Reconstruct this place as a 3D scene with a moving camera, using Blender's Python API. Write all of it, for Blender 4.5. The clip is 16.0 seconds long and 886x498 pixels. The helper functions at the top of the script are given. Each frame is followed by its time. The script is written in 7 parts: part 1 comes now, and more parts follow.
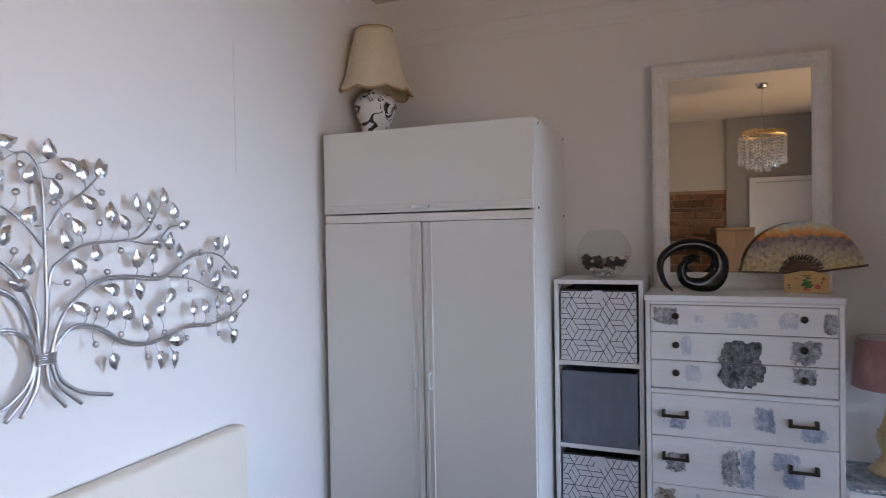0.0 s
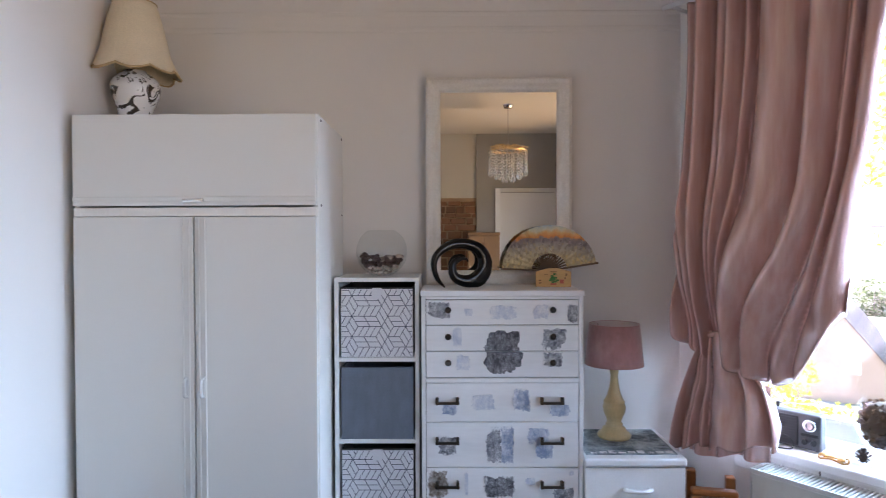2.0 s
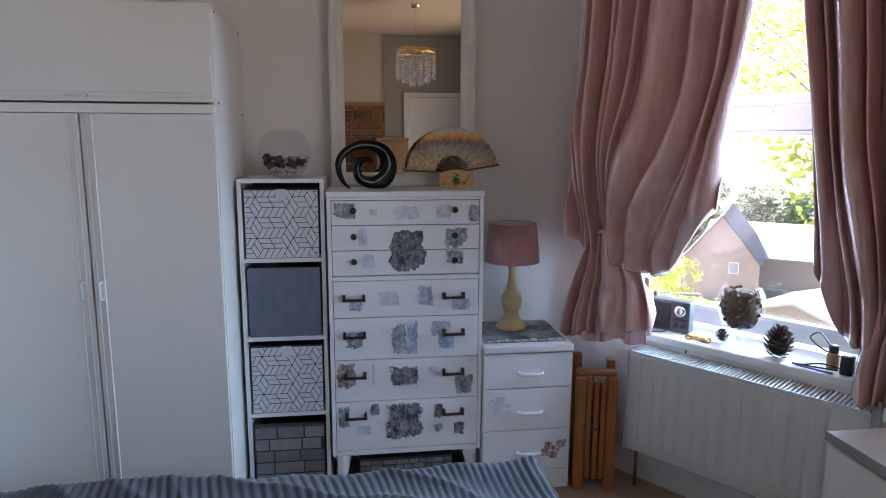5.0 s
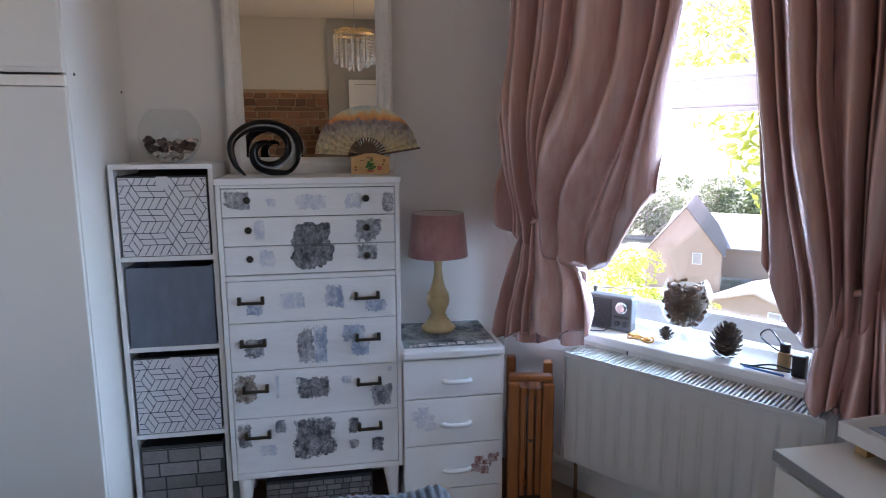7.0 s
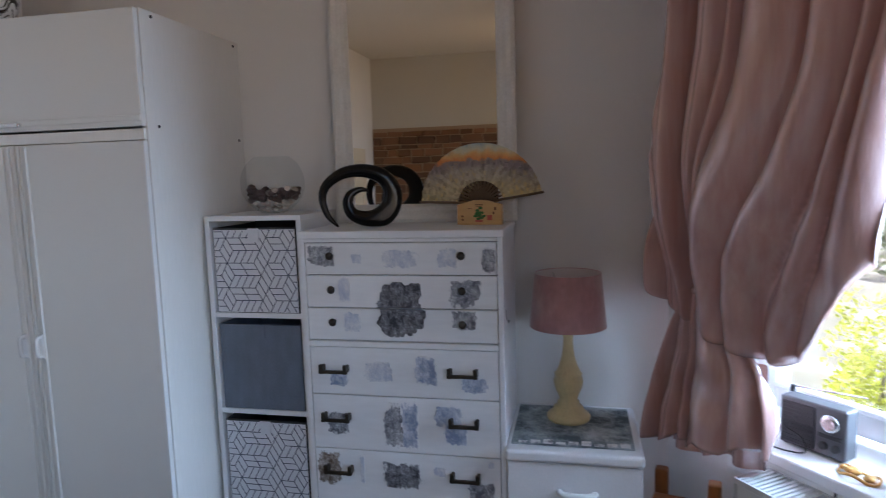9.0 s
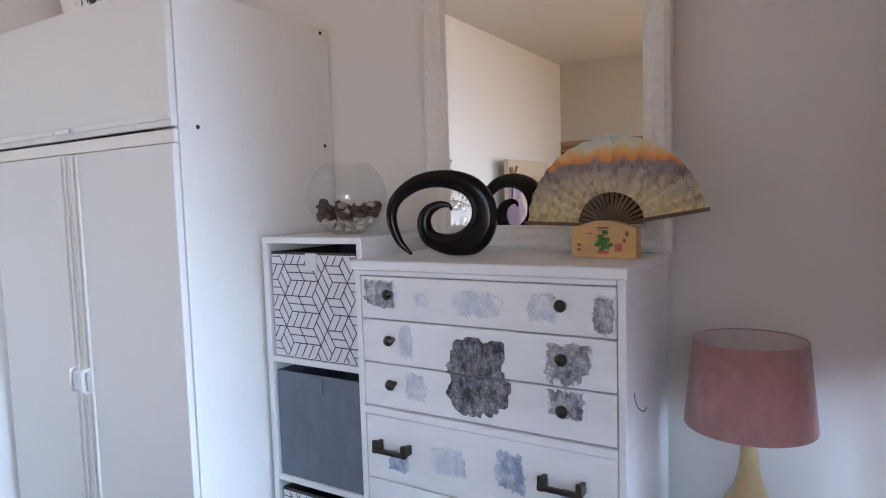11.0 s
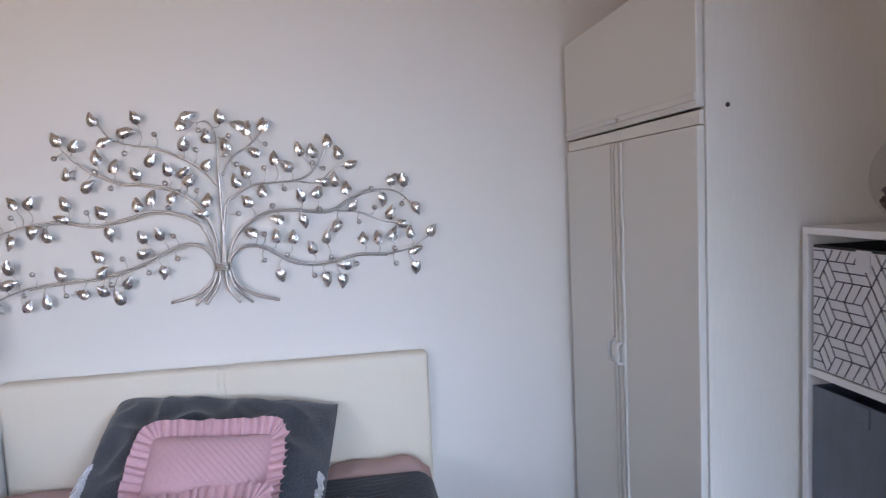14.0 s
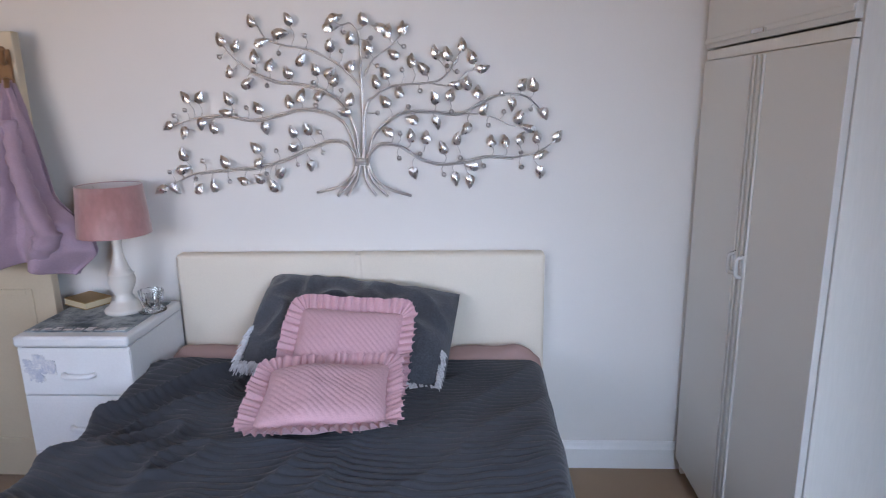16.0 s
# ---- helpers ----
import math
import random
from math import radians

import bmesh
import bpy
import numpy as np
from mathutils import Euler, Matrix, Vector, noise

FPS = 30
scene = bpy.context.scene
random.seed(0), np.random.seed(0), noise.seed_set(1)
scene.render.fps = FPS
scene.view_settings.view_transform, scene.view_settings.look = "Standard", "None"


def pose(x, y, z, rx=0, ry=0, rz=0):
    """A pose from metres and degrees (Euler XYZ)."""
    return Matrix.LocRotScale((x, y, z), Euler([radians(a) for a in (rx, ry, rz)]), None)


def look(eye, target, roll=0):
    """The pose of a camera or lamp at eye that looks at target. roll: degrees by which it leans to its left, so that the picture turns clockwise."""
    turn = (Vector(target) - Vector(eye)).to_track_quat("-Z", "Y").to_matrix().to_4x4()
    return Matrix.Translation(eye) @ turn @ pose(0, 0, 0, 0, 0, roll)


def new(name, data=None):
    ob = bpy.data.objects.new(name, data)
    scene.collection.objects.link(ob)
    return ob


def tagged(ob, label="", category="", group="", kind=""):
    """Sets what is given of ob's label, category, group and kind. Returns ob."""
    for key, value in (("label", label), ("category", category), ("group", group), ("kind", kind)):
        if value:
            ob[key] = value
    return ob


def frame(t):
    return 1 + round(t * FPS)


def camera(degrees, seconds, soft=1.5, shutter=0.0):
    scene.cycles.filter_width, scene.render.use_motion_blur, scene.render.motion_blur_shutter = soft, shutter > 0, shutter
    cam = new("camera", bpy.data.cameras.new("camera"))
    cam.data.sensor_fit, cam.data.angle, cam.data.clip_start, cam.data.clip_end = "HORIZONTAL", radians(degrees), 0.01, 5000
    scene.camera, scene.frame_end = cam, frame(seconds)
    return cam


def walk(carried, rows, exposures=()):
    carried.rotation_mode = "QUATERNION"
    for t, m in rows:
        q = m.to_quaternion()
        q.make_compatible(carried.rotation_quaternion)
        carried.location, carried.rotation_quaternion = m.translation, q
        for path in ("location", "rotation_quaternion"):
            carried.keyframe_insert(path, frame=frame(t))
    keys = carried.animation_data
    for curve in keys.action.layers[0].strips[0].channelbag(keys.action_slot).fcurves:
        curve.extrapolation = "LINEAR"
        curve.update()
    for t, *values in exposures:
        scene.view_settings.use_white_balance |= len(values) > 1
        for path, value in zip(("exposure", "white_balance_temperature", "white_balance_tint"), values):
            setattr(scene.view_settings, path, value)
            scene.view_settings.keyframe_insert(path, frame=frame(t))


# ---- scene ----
cam = camera(70.0, 16.0, soft=1.0, shutter=0.3)
PATH = [
    (0, (-0.182, 0.594, 1.52), (-0.942, 2.443, 1.481), -1.0),
    (0.5, (-0.299, 0.57, 1.506), (-0.85, 2.492, 1.479), -0.8),
    (1, (-0.368, 0.539, 1.504), (-0.792, 2.493, 1.468), -0.7),
    (1.5, (-0.351, 0.568, 1.494), (-0.555, 2.558, 1.46), -0.4),
    (2, (-0.273, 0.562, 1.499), (-0.29, 2.562, 1.465), -0.2),
    (2.5, (-0.236, 0.527, 1.514), (-0.153, 2.525, 1.459), -0.1),
    (3, (-0.237, 0.514, 1.507), (-0.076, 2.504, 1.397), 0.0),
    (3.5, (-0.261, 0.501, 1.472), (-0.057, 2.481, 1.286), -0.1),
    (4, (-0.261, 0.491, 1.474), (-0.043, 2.462, 1.219), -0.1),
    (6.5, (-0.112, 0.654, 1.454), (0.224, 2.596, 1.115), 0.1),
    (7, (-0.004, 0.758, 1.42), (0.349, 2.698, 1.083), -0.2),
    (7.5, (0.142, 0.832, 1.454), (0.504, 2.771, 1.125), -0.1),
    (8, (0.232, 0.946, 1.454), (0.42, 2.911, 1.136), -0.4),
    (8.5, (0.315, 1.064, 1.464), (0.256, 3.042, 1.171), -1.1),
    (9, (0.458, 1.21, 1.457), (0.039, 3.152, 1.223), -1.7),
    (11.5, (0.559, 1.982, 1.425), (-0.547, 3.64, 1.257), -1.9),
    (12, (0.495, 2.059, 1.449), (-0.754, 3.609, 1.248), -2.5),
    (12.5, (0.519, 2.147, 1.469), (-1.103, 3.301, 1.281), -3.3),
    (13, (0.581, 2.171, 1.471), (-1.297, 2.842, 1.314), -3.2),
    (13.5, (0.596, 2.154, 1.464), (-1.368, 2.504, 1.314), -3.2),
    (14, (0.569, 2.066, 1.458), (-1.407, 2.32, 1.282), -2.8),
    (14.5, (0.54, 1.976, 1.447), (-1.432, 2.137, 1.155), -2.8),
    (15, (0.537, 1.941, 1.5), (-1.396, 2.039, 0.997), -2.6),
    (15.5, (0.571, 2.009, 1.525), (-1.343, 2.009, 0.943), -2.0),
    (16, (0.691, 2.008, 1.469), (-1.253, 1.911, 1.007), -1.0),
]
EXPOSURES = [(0, 2.22, 5950, 19), (1, 2.45, 5900, 17), (2, 2.75, 5800, 15), (2.6, 2.35, 5780, 14), (3.5, 2.05, 5770, 14), (6.5, 2.25, 5750, 14), (8, 2.25, 5750, 14), (8.5, 2.05, 5750, 14), (9, 1.95, 5750, 14), (11.5, 3.05, 5850, 16), (12.5, 2.7, 6050, 17), (13, 2.42, 6100, 19), (13.6, 2.1, 6250, 20), (15, 1.88, 6400, 21), (16, 1.92, 6400, 21)]
walk(cam, [(t, look(eye, target, roll)) for t, eye, target, roll in PATH], EXPOSURES)

# ---- world, sun and window light ----
world = bpy.data.worlds.new("sky")
scene.world = world
world.use_nodes = True
wn = world.node_tree
sky = wn.nodes.new("ShaderNodeTexSky")
sky.sky_type = "NISHITA"
sky.sun_disc = False
sky.sun_elevation = radians(48)
sky.sun_rotation = radians(-40)
wn.links.new(sky.outputs[0], wn.nodes["Background"].inputs[0])
wn.nodes["Background"].inputs[1].default_value = 0.12

sun_data = bpy.data.lights.new("sun", "SUN")
sun_data.energy = 4.4
sun_data.angle = radians(0.5)
sun_data.color = (1.0, 0.94, 0.85)
sun = new("sun", sun_data)
sun.matrix_world = look((-10, 12, 18), (0, 0, 0))


def window_light(name, place, target, sx, sy, watts, colour, spread=180):
    d = bpy.data.lights.new(name, "AREA")
    d.shape, d.size, d.size_y, d.energy, d.color = "RECTANGLE", sx, sy, watts, colour
    d.spread = radians(spread)
    ob = new(name, d)
    ob.matrix_world = look(place, target)
    return ob


# splayed window wall: a start point, the way along it and the way out of the room
WA = Vector((0.937, 3.048, 0.0))
WU = Vector((0.587, -0.81, 0.0)).normalized()
WN = Vector((0.81, 0.587, 0.0)).normalized()


def wpt(s, off, z):
    return WA + WU * s + WN * off + Vector((0, 0, z))


# the side wall runs from EA to EB; EN points out of the room
EA, EB = Vector((1.52, 2.25, 0)), Vector((0.76, -2.0, 0))
EU = (EB - EA).normalized()
EN = Vector((-EU.y, EU.x, 0))


def ept(s, off, z):
    return EA + EU * s + EN * off + Vector((0, 0, z))


window_light("window_light_splayed", wpt(0.46, 0.34, 1.5), (-1.6, 2.5, 0.45), 0.6, 1.5, 11.5, (0.60, 0.79, 1.0), 100)
window_light("window_skylight_side", ept(1.9, 0.26, 1.6), ept(1.85, -1.5, 0.25), 1.5, 1.2, 4.9, (0.55, 0.76, 1.0), 128)
window_light("window_ground_light_side", ept(1.9, 0.24, 1.35), ept(1.8, -1.5, 2.6), 1.5, 0.8, 3.3, (1.0, 0.62, 0.27), 130)

# ---- materials ----


def mat(name, colour, rough=0.5, metal=0.0, vary=0.06, scale=6.0, grain=0.0, grain_scale=150.0, bump=0.0, stain_or_sheen=None,
        stain_or_sheen_amount=0.0, spec=0.5, stretch=(1, 1, 1), sheen=0.0, coat=0.0, trans=0.0, island=0.0, rand=0.0):
    """A surface with two scales of variation: broad unevenness, stains or painted sheen, and fine grain with relief."""
    m = bpy.data.materials.new(name)
    m.use_nodes = True
    nt = m.node_tree
    n, l = nt.nodes, nt.links
    b = n["Principled BSDF"]
    b.inputs["Roughness"].default_value = rough
    b.inputs["Metallic"].default_value = metal
    b.inputs["Specular IOR Level"].default_value = spec
    b.inputs["Sheen Weight"].default_value = sheen
    b.inputs["Coat Weight"].default_value = coat
    b.inputs["Transmission Weight"].default_value = trans
    tc = n.new("ShaderNodeTexCoord")
    mp = n.new("ShaderNodeMapping")
    mp.inputs["Scale"].default_value = stretch
    l.new(tc.outputs["Object"], mp.inputs[0])
    broad = n.new("ShaderNodeTexNoise")
    broad.inputs["Scale"].default_value, broad.inputs["Detail"].default_value = scale, 5
    l.new(mp.outputs[0], broad.inputs[0])
    fine = n.new("ShaderNodeTexNoise")
    fine.inputs["Scale"].default_value, fine.inputs["Detail"].default_value = grain_scale, 3
    l.new(mp.outputs[0], fine.inputs[0])
    lo = [max(0.0, c * (1 - vary)) for c in colour]
    hi = [min(1.0, c * (1 + vary)) for c in colour]
    ramp = n.new("ShaderNodeMix")
    ramp.data_type = "RGBA"
    ramp.inputs[6].default_value, ramp.inputs[7].default_value = (*lo, 1), (*hi, 1)
    l.new(broad.outputs[0], ramp.inputs[0])
    last = ramp.outputs[2]
    if stain_or_sheen:
        mask = n.new("ShaderNodeMapRange")
        mask.inputs[1].default_value, mask.inputs[2].default_value = 0.52, 0.72
        mask.inputs[4].default_value = stain_or_sheen_amount
        other = n.new("ShaderNodeTexNoise")
        other.inputs["Scale"].default_value, other.inputs["Detail"].default_value = scale * 0.6, 8
        l.new(mp.outputs[0], other.inputs[0])
        l.new(other.outputs[0], mask.inputs[0])
        mx = n.new("ShaderNodeMix")
        mx.data_type = "RGBA"
        mx.inputs[7].default_value = (*stain_or_sheen, 1)
        l.new(mask.outputs[0], mx.inputs[0])
        l.new(last, mx.inputs[6])
        last = mx.outputs[2]
    if grain:
        g = n.new("ShaderNodeMapRange")
        g.inputs[1].default_value, g.inputs[2].default_value = 0.3, 0.7
        g.inputs[3].default_value, g.inputs[4].default_value = 1 - grain, 1 + grain
        l.new(fine.outputs[0], g.inputs[0])
        hs = n.new("ShaderNodeHueSaturation")
        l.new(g.outputs[0], hs.inputs["Value"])
        l.new(last, hs.inputs["Color"])
        last = hs.outputs[0]
    if island or rand:
        src = n.new("ShaderNodeNewGeometry") if island else n.new("ShaderNodeObjectInfo")
        g = n.new("ShaderNodeMapRange")
        g.inputs[3].default_value, g.inputs[4].default_value = 1 - (island or rand), 1 + (island or rand)
        l.new(src.outputs["Random Per Island" if island else "Random"], g.inputs[0])
        hs = n.new("ShaderNodeHueSaturation")
        l.new(g.outputs[0], hs.inputs["Value"])
        l.new(last, hs.inputs["Color"])
        last = hs.outputs[0]
    l.new(last, b.inputs["Base Color"])
    rr = n.new("ShaderNodeMapRange")
    rr.inputs[3].default_value, rr.inputs[4].default_value = max(0.02, rough - 0.08), min(1, rough + 0.08)
    l.new(broad.outputs[0], rr.inputs[0])
    l.new(rr.outputs[0], b.inputs["Roughness"])
    if bump:
        bp = n.new("ShaderNodeBump")
        bp.inputs["Strength"].default_value, bp.inputs["Distance"].default_value = min(1.0, bump), 0.002
        l.new(fine.outputs[0], bp.inputs["Height"])
        l.new(bp.outputs[0], b.inputs["Normal"])
    return m


def glass_mat(name, rough=0.0, colour=(1, 1, 1), ior=1.45, thin=False):
    m = bpy.data.materials.new(name)
    m.use_nodes = True
    n, l = m.node_tree.nodes, m.node_tree.links
    if thin:
        out = n["Material Output"]
        t, g, mx, f, pw, ml = (n.new("ShaderNodeBsdfTransparent"), n.new("ShaderNodeBsdfGlossy"), n.new("ShaderNodeMixShader"),
                               n.new("ShaderNodeLayerWeight"), n.new("ShaderNodeMath"), n.new("ShaderNodeMath"))
        t.inputs[0].default_value = (*colour, 1)
        g.inputs["Roughness"].default_value = 0.02
        f.inputs[0].default_value = 0.5
        pw.operation, pw.inputs[1].default_value = "POWER", 4.0
        ml.operation, ml.inputs[1].default_value, ml.inputs[2].default_value = "MULTIPLY_ADD", 0.42, 0.045
        l.new(f.outputs["Facing"], pw.inputs[0])
        l.new(pw.outputs[0], ml.inputs[0])
        l.new(ml.outputs[0], mx.inputs[0])
        l.new(t.outputs[0], mx.inputs[1])
        l.new(g.outputs[0], mx.inputs[2])
        l.new(mx.outputs[0], out.inputs[0])
        return m
    b = n["Principled BSDF"]
    b.inputs["Base Color"].default_value = (*colour, 1)
    b.inputs["Transmission Weight"].default_value = 1
    b.inputs["Roughness"].default_value = rough
    b.inputs["IOR"].default_value = ior
    return m


M_WALL = mat("wall_paint", (0.78, 0.76, 0.73), 0.7, vary=0.03, scale=1.5, grain=0.008, grain_scale=220, bump=0.07, stain_or_sheen=(0.68, 0.65, 0.6), stain_or_sheen_amount=0.25)
M_CEIL = mat("ceiling_paint", (0.68, 0.64, 0.57), 0.85, vary=0.03, scale=1.2, grain=0.02, bump=0.2)
M_CREAMDOOR = mat("cream_door_paint", (0.62, 0.53, 0.39), 0.5, vary=0.06, scale=3, grain=0.02, bump=0.15, stain_or_sheen=(0.48, 0.39, 0.26), stain_or_sheen_amount=0.4)
M_REARWALL = mat("beige_wall_paint", (0.60, 0.56, 0.48), 0.75, vary=0.04, scale=1.5, grain=0.01, bump=0.1)
M_GREYWALL = mat("grey_wall_paint", (0.36, 0.34, 0.31), 0.8, vary=0.04, scale=2, bump=0.2)
M_FLOOR = mat("carpet", (0.33, 0.21, 0.12), 0.95, vary=0.15, scale=8, grain=0.2, grain_scale=400, bump=1.0, sheen=0.3)
M_GLOSSWHITE = mat("white_gloss_paint", (0.80, 0.80, 0.79), 0.35, vary=0.03, scale=4, grain=0.01, bump=0.06, stain_or_sheen=(0.7, 0.68, 0.64), stain_or_sheen_amount=0.3)
M_WARD = mat("wardrobe_laminate", (0.70, 0.695, 0.66), 0.42, vary=0.02, scale=3, grain=0.012, grain_scale=300, bump=0.06)
M_WARDSIDE = mat("wardrobe_side_laminate", (0.76, 0.745, 0.70), 0.5, vary=0.025, scale=3, grain=0.02, bump=0.08, stretch=(1, 1, 0.1))
M_CHALK = mat("chalk_white_paint", (0.80, 0.80, 0.80), 0.6, vary=0.035, scale=9, grain=0.03, grain_scale=60, bump=0.25, stain_or_sheen=(0.66, 0.64, 0.62), stain_or_sheen_amount=0.35, stretch=(0.2, 1, 1))
M_NIGHT = mat("nightstand_paint", (0.80, 0.81, 0.82), 0.4, vary=0.03, scale=6, grain=0.02, bump=0.12, stain_or_sheen=(0.68, 0.67, 0.66), stain_or_sheen_amount=0.3)
# near black for small dark parts, and for shade put into recesses
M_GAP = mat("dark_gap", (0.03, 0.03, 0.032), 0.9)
M_PVC = mat("white_window_plastic", (0.77, 0.77, 0.77), 0.3, vary=0.02)
M_RAD = mat("radiator_enamel", (0.68, 0.69, 0.68), 0.32, vary=0.02, scale=5, bump=0.05)
M_BRASS = mat("aged_brass", (0.075, 0.062, 0.048), 0.38, metal=0.9, vary=0.25, scale=60)
M_KNOB = mat("dark_bronze_knob", (0.05, 0.042, 0.036), 0.3, metal=0.8, vary=0.2, scale=60)
M_CHROME = mat("chrome", (0.75, 0.75, 0.76), 0.15, metal=1.0, vary=0.04)
M_CLEAR = mat("milky_plastic", (0.68, 0.68, 0.67), 0.2, vary=0.03, spec=0.6, coat=0.4)
M_PANE = glass_mat("window_pane_glass", thin=True)
M_MIRROR = mat("mirror_silver", (0.76, 0.735, 0.68), 0.02, metal=1.0, vary=0.0)
for _n in M_MIRROR.node_tree.nodes:
    if _n.type == "MAP_RANGE":
        _n.inputs[3].default_value, _n.inputs[4].default_value = 0.0, 0.012

# ---- mesh helpers ----


def mesh_ob(name, bm, material, parent=None, label="", smooth=False):
    me = bpy.data.meshes.new(name)
    bmesh.ops.recalc_face_normals(bm, faces=bm.faces)
    bm.to_mesh(me)
    bm.free()
    for mm in (material if isinstance(material, (list, tuple)) else [material]):
        me.materials.append(mm)
    if smooth:
        for p in me.polygons:
            p.use_smooth = True
    ob = new(name, me)
    if parent is not None:
        ob.parent = parent
    if label:
        tagged(ob, label=label)
    return ob


def part(name, bm, material, parent, label="", smooth=False):
    return mesh_ob(name, bm, material, parent, label, smooth)


def thing(name, label, category, place=(0, 0, 0), rz=0, group="", kind=""):
    """An empty at the base of a thing, under which its parts are hung."""
    ob = new(name)
    ob.empty_display_size = 0.05
    ob.matrix_basis = pose(*place, 0, 0, rz)
    return tagged(ob, label, category, group, kind)


def setting(ob, label="", category=""):
    return tagged(ob, label, category, kind="structure")


def add_box(bm, x0, x1, y0, y1, z0, z1, bev=0.0, seg=2):
    """A box added to bm, its edges rounded by bev."""
    vs = [bm.verts.new((x, y, z)) for z in (z0, z1) for y in (y0, y1) for x in (x0, x1)]
    fs = [bm.faces.new([vs[i] for i in q]) for q in
          ((0, 2, 3, 1), (4, 5, 7, 6), (0, 1, 5, 4), (2, 6, 7, 3), (0, 4, 6, 2), (1, 3, 7, 5))]
    if bev:
        es = list({e for f in fs for e in f.edges})
        bmesh.ops.bevel(bm, geom=es, offset=bev, segments=seg, affect="EDGES", profile=0.5)
    return bm


def box(x0, x1, y0, y1, z0, z1, bev=0.0, seg=2):
    return add_box(bmesh.new(), x0, x1, y0, y1, z0, z1, bev, seg)


def lathe(profile, seg=32, wave=None):
    """A turned body round z from (radius, height) pairs; wave(angle, r, z) may change radius and height."""
    bm = bmesh.new()
    rings = []
    for r, z in profile:
        ring = []
        for i in range(seg):
            a = 2 * math.pi * i / seg
            rr, zz = wave(a, r, z) if wave else (r, z)
            ring.append(bm.verts.new((max(rr, 1e-4) * math.cos(a), max(rr, 1e-4) * math.sin(a), zz)))
        rings.append(ring)
    for a, b in zip(rings, rings[1:]):
        for i in range(seg):
            bm.faces.new((a[i], a[(i + 1) % seg], b[(i + 1) % seg], b[i]))
    return bm


def cap_ends(bm):
    es = [e for e in bm.edges if e.is_boundary]
    if es:
        bmesh.ops.holes_fill(bm, edges=es)
    return bm


def spline(pts, n):
    """n points along a smooth curve through pts (tuples of any length)."""
    p = [np.array(q, float) for q in pts]
    p = [2 * p[0] - p[1], *p, 2 * p[-1] - p[-2]]
    out = []
    for k in range(n):
        t = k / (n - 1) * (len(p) - 3)
        i = min(int(t), len(p) - 4)
        f = t - i
        a, b, c, d = p[i:i + 4]
        out.append(0.5 * (2 * b + (c - a) * f + (2 * a - 5 * b + 4 * c - d) * f * f + (3 * b - a - 3 * c + d) * f ** 3))
    return out


def tube(bm, pts, radii, seg=8, flat=1.0, up=(0, 0, 1), caps=True):
    """A tube along pts into bm; radii one or many; flat squeezes it across the way 'up'."""
    if not hasattr(radii, "__len__"):
        radii = [radii] * len(pts)
    rings = []
    for i, p in enumerate(pts):
        p = Vector(p)
        d = (Vector(pts[min(i + 1, len(pts) - 1)]) - Vector(pts[max(i - 1, 0)])).normalized()
        u = Vector(up)
        side = d.cross(u)
        if side.length < 1e-3:
            side = d.cross(Vector((1, 0, 0)))
        side.normalize()
        u2 = side.cross(d).normalized()
        rings.append([bm.verts.new(p + (side * math.cos(2 * math.pi * k / seg) + u2 * flat * math.sin(2 * math.pi * k / seg)) * radii[i]) for k in range(seg)])
    for a, b in zip(rings, rings[1:]):
        for k in range(seg):
            bm.faces.new((a[k], a[(k + 1) % seg], b[(k + 1) % seg], b[k]))
    if caps:
        bm.faces.new(rings[0][::-1])
        bm.faces.new(rings[-1])
    return bm


def grid_surface(fn, nu, nv, thickness=0.0):
    """A sheet from fn(u, v) -> (x, y, z), u and v in 0..1."""
    bm = bmesh.new()
    vs = [[bm.verts.new(fn(i / nu, j / nv)) for j in range(nv + 1)] for i in range(nu + 1)]
    for i in range(nu):
        for j in range(nv):
            bm.faces.new((vs[i][j], vs[i + 1][j], vs[i + 1][j + 1], vs[i][j + 1]))
    if thickness:
        bmesh.ops.solidify(bm, geom=list(bm.faces), thickness=thickness)
    return bm


def sheet_mesh(name, fn, nu, nv, material, parent=None, label=""):
    """A fine sheet built quickly, as its own smooth mesh object."""
    co = [fn(i / nu, j / nv) for i in range(nu + 1) for j in range(nv + 1)]
    w = nv + 1
    fs = [(i * w + j, (i + 1) * w + j, (i + 1) * w + j + 1, i * w + j + 1) for i in range(nu) for j in range(nv)]
    me = bpy.data.meshes.new(name)
    me.from_pydata([tuple(c) for c in co], [], fs)
    me.polygons.foreach_set("use_smooth", [True] * len(fs))
    me.materials.append(material)
    ob = new(name, me)
    if parent is not None:
        ob.parent = parent
    if label:
        tagged(ob, label=label)
    return ob


def turned(bm, m):
    bmesh.ops.transform(bm, matrix=m, verts=bm.verts)
    return bm


